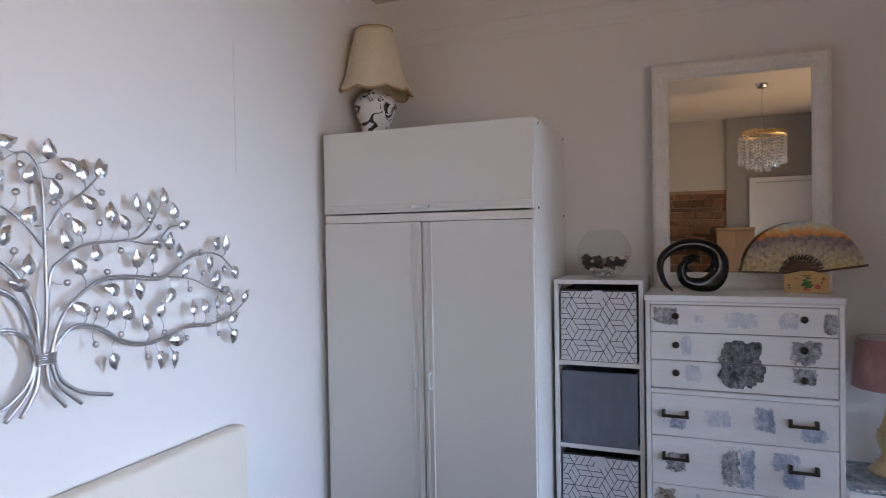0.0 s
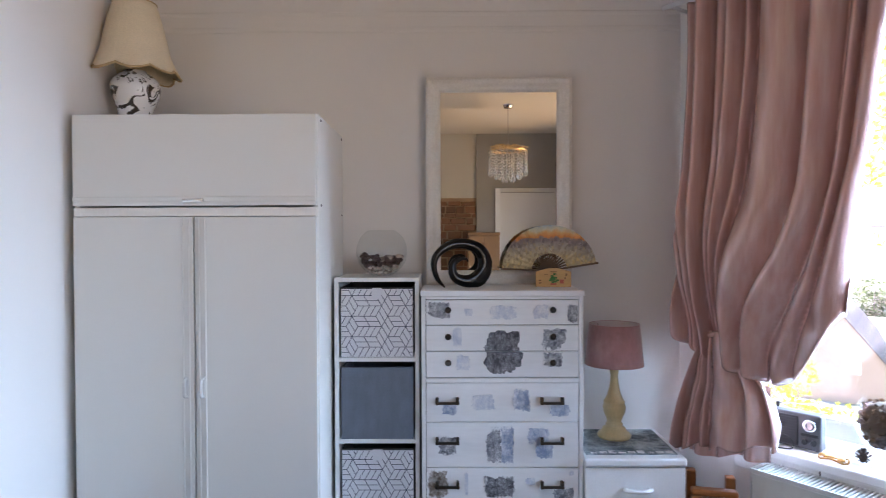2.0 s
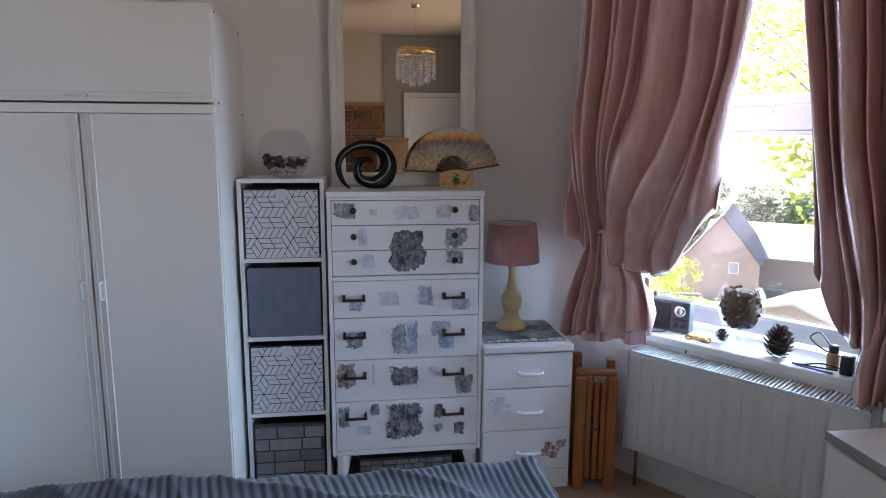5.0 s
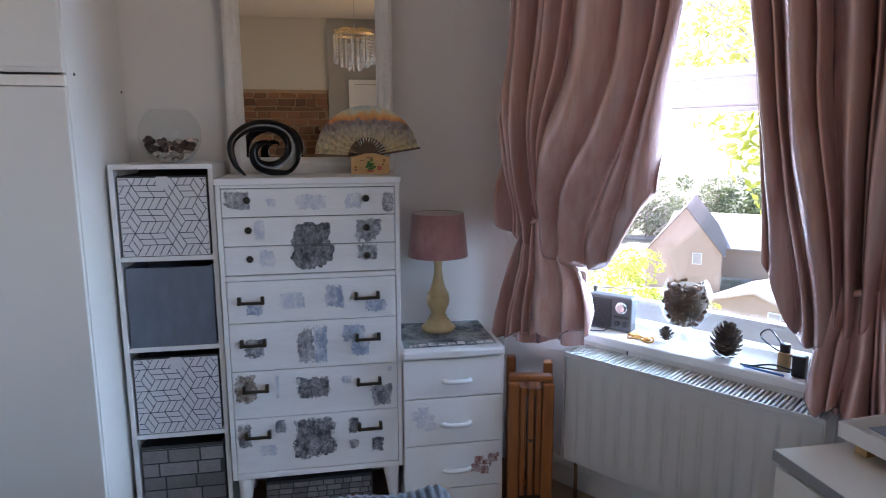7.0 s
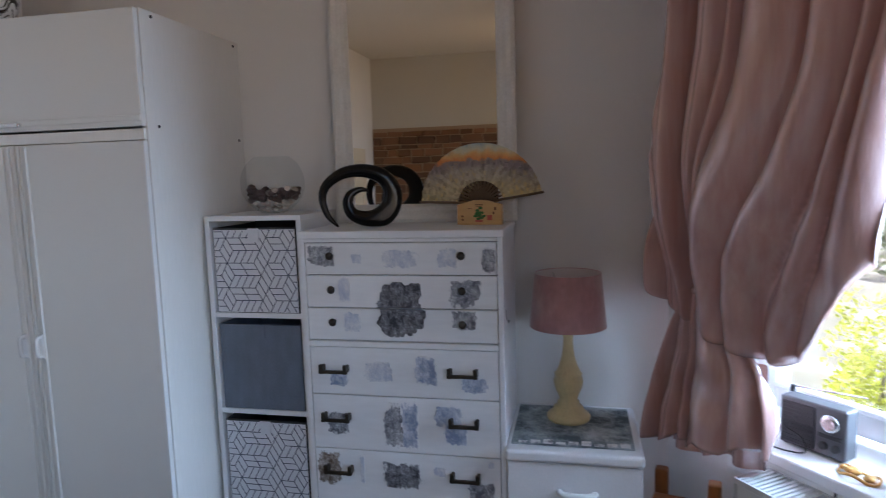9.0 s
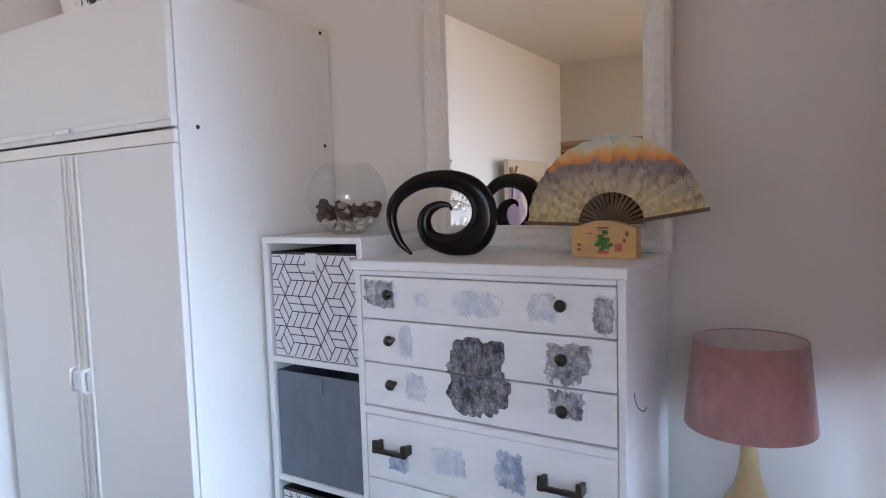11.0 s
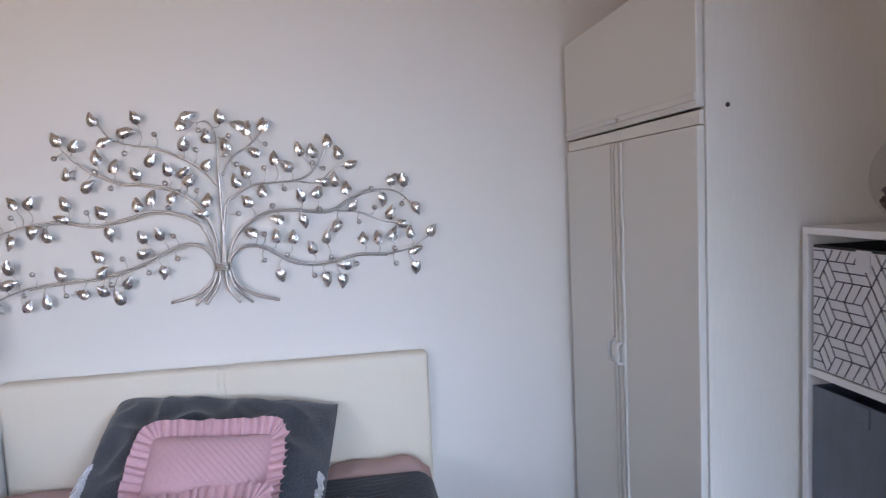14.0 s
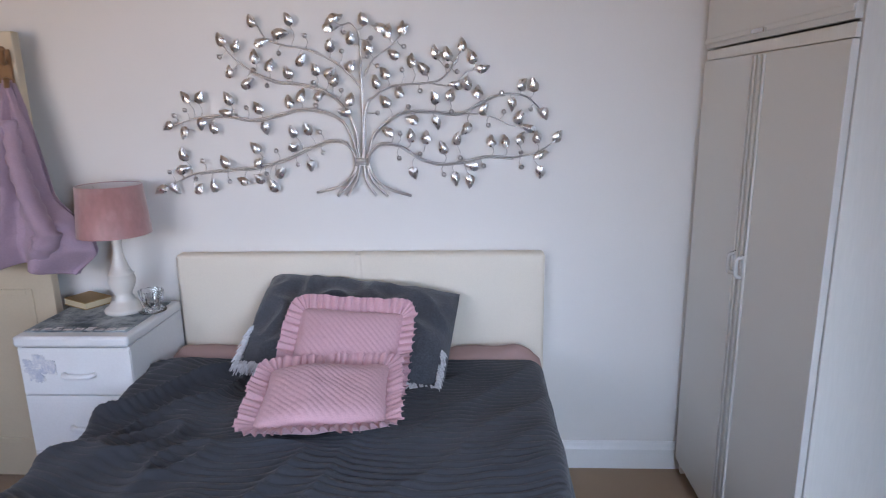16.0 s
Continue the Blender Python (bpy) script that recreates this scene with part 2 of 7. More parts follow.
def wall_with_hole(length, z0, z1, thick, holes):
    """A wall along local x, its room face at y = 0 and its back at y = thick, with rectangular openings (x0, x1, z0, z1)."""
    xs = sorted({0, length, *[h[0] for h in holes], *[h[1] for h in holes]})
    zs = sorted({z0, z1, *[h[2] for h in holes], *[h[3] for h in holes]})
    bm = bmesh.new()
    for a, b in zip(xs, xs[1:]):
        for c, d in zip(zs, zs[1:]):
            if any(h[0] <= a and b <= h[1] and h[2] <= c and d <= h[3] for h in holes):
                continue
            add_box(bm, a, b, 0, thick, c, d)
    bmesh.ops.remove_doubles(bm, verts=bm.verts, dist=1e-5)
    dup = {}
    for f in bm.faces:
        dup.setdefault(tuple(round(v, 4) for v in f.calc_center_median()), []).append(f)
    bmesh.ops.delete(bm, geom=[f for g in dup.values() if len(g) > 1 for f in g], context="FACES_ONLY")
    return bm


# ---- the room ----
BACK, LEFT, REAR, CEIL = 3.36, -1.645, -1.0, 2.66

setting(mesh_ob("floor", box(LEFT - 0.2, 3.0, REAR - 0.2, BACK + 0.6, -0.2, 0.0), M_FLOOR), "brown carpeted bedroom floor", "floor")
setting(mesh_ob("ceiling", box(LEFT - 0.2, 2.2, REAR - 0.2, BACK + 0.4, CEIL, CEIL + 0.2), M_CEIL), "off-white painted ceiling", "ceiling")
setting(mesh_ob("wall_north", box(LEFT - 0.2, 0.76, BACK, BACK + 0.2, 0, CEIL), M_WALL), "off-white wallpapered wall behind the chest of drawers", "wall")
setting(mesh_ob("wall_west", box(LEFT - 0.2, LEFT, REAR, BACK, 0, CEIL), M_WALL), "off-white wall behind the bed head", "wall")
setting(mesh_ob("wall_south", box(LEFT - 0.2, 2.2, REAR - 0.2, REAR, 0, CEIL), M_REARWALL), "beige painted rear wall", "wall")
# splayed wall with the window
SPLAY_S0, SPLAY_LEN = -0.41, 1.41
wa = mesh_ob("wall_northeast", wall_with_hole(SPLAY_LEN, 0, CEIL, 0.38, [(0.21, 1.25, 0.66, 2.42)]), M_WALL)
wa.matrix_basis = Matrix.Translation(wpt(SPLAY_S0, 0.03, 0)) @ Matrix.Rotation(math.atan2(WU.y, WU.x), 4, "Z")
setting(wa, "off-white splayed wall with a window", "wall")
wb = mesh_ob("wall_east", wall_with_hole(3.32, 0, CEIL, 0.3, [(1.05, 2.75, 0.9, 2.2)]), M_WALL)
ANGE = math.atan2(EU.y, EU.x)
wb.matrix_basis = Matrix.Translation(EA) @ Matrix.Rotation(ANGE, 4, "Z")
setting(wb, "off-white side wall with a window", "wall")

# ---- window on the splayed wall ----


def window_unit(name, origin, ang, width, z0, z1, transom, label):
    """A white plastic window: outer frame, transom, sashes with panes, handles. Local x along the wall, y outwards."""
    w = new(name)
    w.matrix_basis = Matrix.Translation(origin) @ Matrix.Rotation(ang, 4, "Z")
    setting(w, label, "window")
    f = 0.065
    fr = bmesh.new()
    add_box(fr, 0, f, 0, 0.07, z0, z1, 0.004)
    add_box(fr, width - f, width, 0, 0.07, z0, z1, 0.004)
    add_box(fr, f, width - f, 0.002, 0.068, z0, z0 + f, 0.004)
    add_box(fr, f, width - f, 0.002, 0.068, z1 - f, z1, 0.004)
    part("window_frame", fr, M_PVC, w)
    part("transom", box(f, width - f, -0.006, 0.07, transom - 0.05, transom + 0.05, 0.008), M_PVC, w)
    for a, b in ((z0 + f, transom - 0.05), (transom + 0.05, z1 - f)):
        p = part("pane", box(f - 0.005, width - f + 0.005, 0.03, 0.036, a - 0.004, b + 0.004), M_PANE, w)
        p.visible_shadow = False
    sa = bmesh.new()
    q = 0.042
    z2, z3 = transom + 0.052, z1 - f - 0.002
    add_box(sa, f + 0.002, f + q, -0.014, 0.028, z2, z3, 0.004)
    add_box(sa, width - f - q, width - f - 0.002, -0.014, 0.028, z2, z3, 0.004)
    add_box(sa, f + q, width - f - q, -0.0135, 0.0275, z2, z2 + q, 0.004)
    add_box(sa, f + q, width - f - q, -0.0135, 0.0275, z3 - q, z3, 0.004)
    part("sash", sa, M_PVC, w, "white opening sash of the top light")
    part("glazing_bead", box(f, width - f, -0.010, 0.028, transom - 0.068, transom - 0.0505, 0.004), M_PVC, w)
    part("glazing_bead", box(f, width - f, -0.010, 0.028, z0 + f + 0.0005, z0 + f + 0.018, 0.004), M_PVC, w)
    hd = bmesh.new()
    add_box(hd, width * 0.5 - 0.02, width * 0.5 + 0.02, -0.024, -0.006, transom + 0.016, transom + 0.038, 0.004)
    add_box(hd, width * 0.5 - 0.01, width * 0.5 + 0.1, -0.040, -0.024, transom + 0.020, transom + 0.034, 0.005)
    part("window_handle", hd, M_PVC, w, "white lever handle")
    return w


ANG = math.atan2(WU.y, WU.x)
window_unit("window_1", wpt(SPLAY_S0 + 0.21, 0.255, 0), ANG, 1.04, 0.70, 2.42, 1.586, "white plastic casement window with a top light")
window_unit("window_2", ept(1.05, 0.12, 0), ANGE, 1.70, 0.9, 2.2, 1.8, "white plastic side window")
sill = mesh_ob("window_sill", box(-0.10, 0.83, -0.002, 0.262, 0.645, 0.68, 0.006), M_GLOSSWHITE)
sill.matrix_basis = Matrix.Translation(wpt(0, 0, 0)) @ Matrix.Rotation(ANG, 4, "Z")
setting(sill, "white gloss painted window board", "windowsill")
apron = mesh_ob("trim", box(-0.10, 0.83, 0.012, 0.028, 0.57, 0.645, 0.003), M_GLOSSWHITE)
apron.matrix_basis = sill.matrix_basis.copy()
setting(apron, "white painted board under the sill", "trim")
apron2 = mesh_ob("trim", box(0.228, 0.232, 0.009, 0.012, 0.572, 0.643), M_GAP)
apron2.matrix_basis = sill.matrix_basis.copy()
setting(apron2, "dark joint in the sill board", "trim")

# raised joints of the old wallpaper
for x, z0, z1 in ((-0.055, 2.28, 2.40), (0.52, 1.75, 2.05)):
    setting(mesh_ob("trim", box(x - 0.0012, x + 0.0012, BACK - 0.0012, BACK, z0, z1), M_WALL), "raised wallpaper joint", "wallpaper")
setting(mesh_ob("trim", box(LEFT, LEFT + 0.0012, 2.318, 2.3205, 1.75, 2.2), M_WALL), "raised wallpaper joint", "wallpaper")

# skirting boards and cornice


def skirting(a, b, h=0.115, t=0.018):
    """A moulded board along the floor from a to b; the room lies to the left of the way from a to b."""
    a, b = Vector((*a, 0)), Vector((*b, 0))
    ln = (b - a).length
    prof = [(0, 0), (0, t), (h - 0.03, t), (h - 0.018, t * 0.75), (h - 0.006, t * 0.55), (h, t * 0.3), (h, 0)]
    bm = bmesh.new()
    r0 = [bm.verts.new((0, y, z)) for z, y in prof]
    r1 = [bm.verts.new((ln, y, z)) for z, y in prof]
    for i in range(len(prof)):
        j = (i + 1) % len(prof)
        bm.faces.new((r0[i], r0[j], r1[j], r1[i]))
    bm.faces.new(r0)
    bm.faces.new(r1)
    ob = mesh_ob("baseboard", bm, M_GLOSSWHITE)
    d = b - a
    ob.matrix_basis = Matrix.Translation(a) @ Matrix.Rotation(math.atan2(d.y, d.x), 4, "Z")
    return setting(ob, "white painted skirting board", "skirting board")


skirting((LEFT, BACK), (LEFT, 0.43))
skirting((0.74, BACK), (LEFT + 0.02, BACK))
skirting(tuple(wpt(0.98, 0.03, 0))[:2], tuple(wpt(-0.4, 0.03, 0))[:2])
skirting(tuple(ept(3.28, 0, 0))[:2], tuple(ept(0.03, 0, 0))[:2])
skirting((LEFT + 0.02, REAR), (0.0, REAR))


def cornice(a, b):
    a, b = Vector((*a, 0)), Vector((*b, 0))
    ln = (b - a).length
    prof = [(2.405, 0), (2.405, 0.003), (2.412, 0.005), (2.424, 0.004), (2.43, 0.0025), (2.475, 0.002), (2.482, 0.004), (2.492, 0.004), (2.497, 0)]
    bm = bmesh.new()
    r0 = [bm.verts.new((0, y, z)) for z, y in prof]
    r1 = [bm.verts.new((ln, y, z)) for z, y in prof]
    for i in range(len(prof)):
        j = (i + 1) % len(prof)
        bm.faces.new((r0[i], r0[j], r1[j], r1[i]))
    ob = mesh_ob("trim", bm, M_WALL)
    d = b - a
    ob.matrix_basis = Matrix.Translation(a) @ Matrix.Rotation(math.atan2(d.y, d.x), 4, "Z")
    return setting(ob, "painted over picture rail moulding high on the wall", "moulding")


cornice((0.74, BACK), (LEFT, BACK))

# ---- wardrobe ----


def wardrobe():
    x0, x1, yf, yb, top = -1.612, -0.738, 2.82, BACK - 0.006, 1.945
    w = thing("wardrobe", "tall off-white laminate wardrobe with two doors and a top box, closed", "wardrobe", (x0, yf, 0))
    W, D = x1 - x0, yb - yf
    for a, b in ((0, 0.018), (W - 0.018, W)):
        part("side_panel", box(a, b, 0.004, D, 0, top, 0.0015), M_WARDSIDE, w)
    part("back_panel", box(0.018, W - 0.018, D - 0.008, D, 0.05, top - 0.02), M_WARD, w)
    part("plinth", box(0.018, W - 0.018, 0.03, 0.048, 0, 0.062), M_WARD, w)
    part("top_panel", box(0.018, W - 0.018, 0.004, D - 0.008, top - 0.02, top - 0.001, 0.0015), M_WARD, w)
    part("middle_panel", box(0.018, W - 0.018, 0.006, D - 0.008, 1.585, 1.61), M_WARD, w)
    part("bottom_panel", box(0.018, W - 0.018, 0.006, D - 0.008, 0.062, 0.08), M_WARD, w)
    mid = W * 0.4966
    for a, b, hx in ((0.003, mid - 0.0032, -1), (mid + 0.0032, W - 0.003, 1)):
        d = part("door", box(a, b, -0.016, 0.002, 0.066, 1.578, 0.002), M_WARD, w)
        e = (b - 0.040, b - 0.012) if hx < 0 else (a + 0.012, a + 0.040)
        groove = bmesh.new()
        add_box(groove, e[0], e[0] + 0.006, -0.0235, -0.016, 0.07, 1.574, 0.003)
        add_box(groove, e[1] - 0.006, e[1], -0.0235, -0.016, 0.07, 1.574, 0.003)
        part("edge_moulding", groove, M_WARD, d)
        hc = (e[0] + e[1]) / 2
        hb = bmesh.new()
        tube(hb, spline([(hc, -0.018, 1.0), (hc, -0.036, 0.998), (hc, -0.040, 0.985), (hc, -0.040, 0.955), (hc, -0.036, 0.942), (hc, -0.018, 0.940)], 18), 0.006, 8, up=(1, 0, 0))
        part("handle", hb, M_CLEAR, d, "milky plastic bow handle", True)
        pl = bmesh.new()
        add_box(pl, hc - 0.008, hc + 0.008, -0.025, -0.016, 0.932, 1.008, 0.001)
        part("handle_plate", pl, M_CLEAR, d, "milky plastic backplate")
        for zz in (1.0, 0.94):
            part("handle_screw", box(hc - 0.004, hc + 0.004, -0.027, -0.0242, zz - 0.004, zz + 0.004, 0.001), M_CHROME, d)
    t = part("top_door", box(0.003, W - 0.003, -0.016, 0.002, 1.618, top - 0.003, 0.002), M_WARD, w)
    part("lower_trim", box(0.003, W - 0.003, -0.021, -0.016, 1.632, 1.650, 0.003), M_WARD, t)
    part("pull_handle", box(0.40, 0.475, -0.034, -0.0212, 1.630, 1.643, 0.004), M_CHROME, t, "small chrome pull")
    part("fascia", box(0.003, W - 0.003, -0.010, 0.002, 1.5805, 1.612, 0.002), M_WARDSIDE, w)
    for yy, zz in ((0.055, 1.62), (0.055, 1.93), (0.50, 1.60), (0.50, 1.93)):
        s = lathe([(0.0001, 0.0022), (0.004, 0.0022), (0.0055, 0.0)], 10)
        turned(s, pose(W + 0.0002, yy, zz, 0, 90, 0))
        part("screw_cap", s, M_GAP, w)
    return w


wardrobe()

# ---- cube shelf with fabric boxes ----
M_SHELF = mat("white_melamine", (0.80, 0.80, 0.80), 0.4, vary=0.02, scale=5, bump=0.05)
M_BIN = mat("white_fabric", (0.72, 0.72, 0.75), 0.9, vary=0.03, scale=12, grain=0.05, grain_scale=600, bump=0.5)
M_BINLINE = mat("grey_printed_line", (0.10, 0.105, 0.15), 0.9, vary=0.1, scale=40)
M_BINGREY = mat("slate_grey_felt", (0.155, 0.18, 0.225), 0.95, vary=0.30, scale=26, grain=0.12, grain_scale=500, bump=0.7, stretch=(1, 1, 0.35))
M_BINBRICK = mat("printed_stone_block", (0.21, 0.205, 0.21), 0.85, vary=0.25, scale=18, grain=0.1, grain_scale=90, bump=0.3, rand=0.35)
M_BINDARK = mat("dark_joint_and_body", (0.045, 0.046, 0.05), 0.85, vary=0.2, scale=20)
CX0, CX1, CYF, CYB, CTOP = -0.722, -0.389, 3.041, BACK - 0.02, 1.345
SHELVES = (0.04, 0.365, 0.690, 1.014)


def cube_shelf():
    c = thing("cube_shelf", "narrow white four-cube shelf unit filled with fabric boxes", "shelf unit", (CX0, CYF, 0))
    W, D, t = CX1 - CX0, CYB - CYF, 0.016
    part("side_panel", box(0, t, 0, D, 0, CTOP - t, 0.001), M_SHELF, c)
    part("side_panel", box(W - t, W, 0, D, 0, CTOP - t, 0.001), M_SHELF, c)
    part("top_panel", box(0, W, -0.001, D, CTOP - t, CTOP, 0.0015), M_SHELF, c)
    # back coloured near black, which puts the shade above the boxes into it
    part("back_panel", box(t, W - t, D - 0.004, D, 0.03, CTOP - t), M_GAP, c, "shelf back coloured near black for the shade there")
    for z in SHELVES:
        part("shelf", box(t, W - t, 0.002, D - 0.004, z, z + t, 0.001), M_SHELF, c)
    part("plinth", box(t, W - t, 0.01, 0.024, 0, 0.039), M_SHELF, c)
    return c


cube_shelf()


def clip_strip(bm, a, b, half, x0, x1, z0, z1, y):
    """A thin flat line from a to b in the plane y, cut off at the rectangle."""
    ax, az = a
    bx, bz = b
    t0, t1 = 0.0, 1.0
    for p, d, lo, hi in ((ax, bx - ax, x0, x1), (az, bz - az, z0, z1)):
        if abs(d) < 1e-9:
            if p < lo or p > hi:
                return
            continue
        q0, q1 = sorted(((lo - p) / d, (hi - p) / d))
        t0, t1 = max(t0, q0), min(t1, q1)
    if t1 - t0 < 0.02:
        return
    p, q = Vector((ax + (bx - ax) * t0, az + (bz - az) * t0)), Vector((ax + (bx - ax) * t1, az + (bz - az) * t1))
    n = Vector((-(q - p).y, (q - p).x)).normalized() * half
    f = [bm.verts.new((v.x, y, v.y)) for v in (p + n, q + n, q - n, p - n)]
    g = [bm.verts.new((v.x, y + 0.001, v.y)) for v in (p + n, q + n, q - n, p - n)]
    bm.faces.new(f)
    for i in range(4):
        bm.faces.new((f[i], f[(i + 1) % 4], g[(i + 1) % 4], g[i]))


def storage_bin(z, label, style, height=0.295):
    x0, x1 = CX0 + 0.021, CX1 - 0.021
    W, D = x1 - x0, 0.27
    b = thing("storage_box", label, "storage box", (x0, CYF + 0.008, z), group="boxes in the cube shelf")
    body = bmesh.new()
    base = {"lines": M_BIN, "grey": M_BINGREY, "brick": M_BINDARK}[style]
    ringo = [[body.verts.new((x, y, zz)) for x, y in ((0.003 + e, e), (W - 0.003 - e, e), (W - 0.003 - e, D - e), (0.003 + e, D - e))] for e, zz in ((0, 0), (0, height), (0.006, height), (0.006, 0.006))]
    for p, q in zip(ringo, ringo[1:]):
        for i in range(4):
            body.faces.new((p[i], p[(i + 1) % 4], q[(i + 1) % 4], q[i]))
    body.faces.new(ringo[0])
    body.faces.new(ringo[3])
    # white boxes get the dark body too, so gaps round their front are dark
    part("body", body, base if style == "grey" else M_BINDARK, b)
    if style == "lines":
        part("front_panel", box(0.004, W - 0.004, -0.0006, 0.0, 0.002, height - 0.006), M_BIN, b, "white fabric front")
    if style == "lines":
        ln = bmesh.new()
        s = 0.047
        h = s * math.sqrt(3) / 2
        for row in range(-1, 7):
            for col in range(-1, 6):
                cx, cz = col * 2 * h + (row % 2) * h, row * 1.5 * s
                turn = (row * 5 + col * 3) % 3
                for k in range(3):
                    a0 = radians(90 + 120 * k + (60 if turn == 1 else 0))
                    v0 = Vector((math.cos(a0), math.sin(a0))) * s
                    a1 = a0 + radians(60)
                    v1 = Vector((math.cos(a1), math.sin(a1))) * s
                    a2 = a0 + radians(-60)
                    v2 = Vector((math.cos(a2), math.sin(a2))) * s
                    c = Vector((cx, cz))
                    for p, q in ((c, c + v0), (c + v0, c + v1), (c + v0, c + v2), (c + v0 * 0.5, c + v1 + (c + v0 * 0.5 - c - v0) * 1.0)):
                        clip_strip(ln, (p.y, p.x), (q.y, q.x), 0.0013, 0.006, W - 0.006, 0.004, height - 0.008, -0.0012)
        tagged(part("printed_pattern", ln, M_BINLINE, b), kind="stuff")
    if style == "brick":
        rnd = random.Random(5)
        zz, r = 0.004, 0
        while zz < height - 0.01:
            hh = min(0.052, height - 0.006 - zz)
            xx = 0.006 - (0.06 if r % 2 else 0.0)
            while xx < W - 0.008:
                ww = rnd.uniform(0.075, 0.14)
                a, c = max(0.006, xx), min(W - 0.006, xx + ww - 0.006)
                if c - a > 0.012:
                    part("printed_block", box(a, c, -0.0016, 0.001, zz, zz + hh - 0.006), M_BINBRICK, b)
                xx += ww
            zz += hh
            r += 1
    if style != "brick":
        tab = box(W * 0.5 - 0.019, W * 0.5 + 0.019, -0.0040, -0.0009, height - 0.045, height - 0.002, 0.001)
        part("pull_tab", tab, base, b, "fabric pull tab")
    return b


storage_bin(SHELVES[3] + 0.016, "white fabric storage box with grey geometric lines", "lines", 0.276)
storage_bin(SHELVES[2] + 0.016, "slate grey felt storage box in the shelf", "grey", 0.284)
storage_bin(SHELVES[1] + 0.016, "white fabric storage box with grey geometric lines", "lines", 0.286)
storage_bin(SHELVES[0] + 0.016, "storage box printed with grey stone blocks", "brick", 0.275)

# ---- chest of drawers ----
M_PAPERDARK = bpy.data.materials.new("dark_newsprint")


def paper(m, dark, light, scale, faint=0.0, torn=True):
    """Old printed paper: blotches, blocks and fine engraved lines; torn pieces fade into the white paint at a ragged edge."""
    m.use_nodes = True
    n, l = m.node_tree.nodes, m.node_tree.links
    b = n["Principled BSDF"]
    b.inputs["Roughness"].default_value = 0.7
    tc = n.new("ShaderNodeTexCoord")
    st = n.new("ShaderNodeMapping")
    st.inputs["Scale"].default_value = (1.1, 1, 0.8)
    l.new(tc.outputs["Object"], st.inputs[0])
    v = n.new("ShaderNodeTexNoise")
    v.inputs["Scale"].default_value, v.inputs["Detail"].default_value, v.inputs["Roughness"].default_value = scale, 9, 0.8
    l.new(st.outputs[0], v.inputs[0])
    w = n.new("ShaderNodeTexBrick")
    w.inputs["Scale"].default_value = scale * 1.9
    w.inputs["Color1"].default_value, w.inputs["Color2"].default_value, w.inputs["Mortar"].default_value = (1, 1, 1, 1), (0.35, 0.35, 0.35, 1), (0.12, 0.12, 0.12, 1)
    w.inputs["Mortar Size"].default_value = 0.05
    w.inputs["Row Height"].default_value, w.inputs["Brick Width"].default_value = 0.42, 0.3
    mp = n.new("ShaderNodeMapping")
    mp.inputs["Rotation"].default_value = (radians(90), 0, 0)
    l.new(tc.outputs["Object"], mp.inputs[0])
    ds = n.new("ShaderNodeMix")
    ds.data_type = "VECTOR"
    ds.inputs[0].default_value = 0.05
    l.new(mp.outputs[0], ds.inputs[4])
    l.new(v.outputs["Color"], ds.inputs[5])
    l.new(ds.outputs[1], w.inputs[0])
    r = n.new("ShaderNodeValToRGB")
    r.color_ramp.elements[0].position, r.color_ramp.elements[0].color = 0.42, (*dark, 1)
    r.color_ramp.elements[1].position, r.color_ramp.elements[1].color = 0.60, (*light, 1)
    l.new(v.outputs[0], r.inputs[0])
    mx = n.new("ShaderNodeMix")
    mx.data_type, mx.blend_type = "RGBA", "MULTIPLY"
    mx.inputs[0].default_value = 0.6 * (1 - faint)
    l.new(r.outputs[0], mx.inputs[6])
    l.new(w.outputs[0], mx.inputs[7])
    last = mx.outputs[2]
    if torn:
        sp = n.new("ShaderNodeSeparateXYZ")
        l.new(tc.outputs["Generated"], sp.inputs[0])
        ends = []
        for k in (0, 2):
            c = n.new("ShaderNodeMath")
            c.operation, c.inputs[1].default_value = "SUBTRACT", 0.5
            a = n.new("ShaderNodeMath")
            a.operation = "ABSOLUTE"
            l.new(sp.outputs[k], c.inputs[0])
            l.new(c.outputs[0], a.inputs[0])
            ends.append(a)
        far = n.new("ShaderNodeMath")
        far.operation = "MAXIMUM"
        l.new(ends[0].outputs[0], far.inputs[0])
        l.new(ends[1].outputs[0], far.inputs[1])
        rag = n.new("ShaderNodeTexNoise")
        rag.inputs["Scale"].default_value, rag.inputs["Detail"].default_value, rag.inputs["Roughness"].default_value = 34, 6, 0.7
        l.new(st.outputs[0], rag.inputs[0])
        sm = n.new("ShaderNodeMath")
        sm.operation, sm.inputs[1].default_value = "MULTIPLY_ADD", 0.75
        l.new(rag.outputs[0], sm.inputs[0])
        l.new(far.outputs[0], sm.inputs[2])
        mask = n.new("ShaderNodeMapRange")
        mask.inputs[1].default_value, mask.inputs[2].default_value = 0.78, 0.86
        mask.inputs[3].default_value, mask.inputs[4].default_value = 0.0, 1.0
        l.new(sm.outputs[0], mask.inputs[0])
        fade = n.new("ShaderNodeMix")
        fade.data_type = "RGBA"
        fade.inputs[7].default_value = (0.79, 0.79, 0.79, 1)
        l.new(mask.outputs[0], fade.inputs[0])
        l.new(last, fade.inputs[6])
        last = fade.outputs[2]
    l.new(last, b.inputs["Base Color"])
    return m


paper(M_PAPERDARK, (0.05, 0.05, 0.065), (0.50, 0.50, 0.53), 26)
M_PAPERMID = paper(bpy.data.materials.new("grey_newsprint"), (0.15, 0.155, 0.19), (0.68, 0.68, 0.70), 24, 0.2)
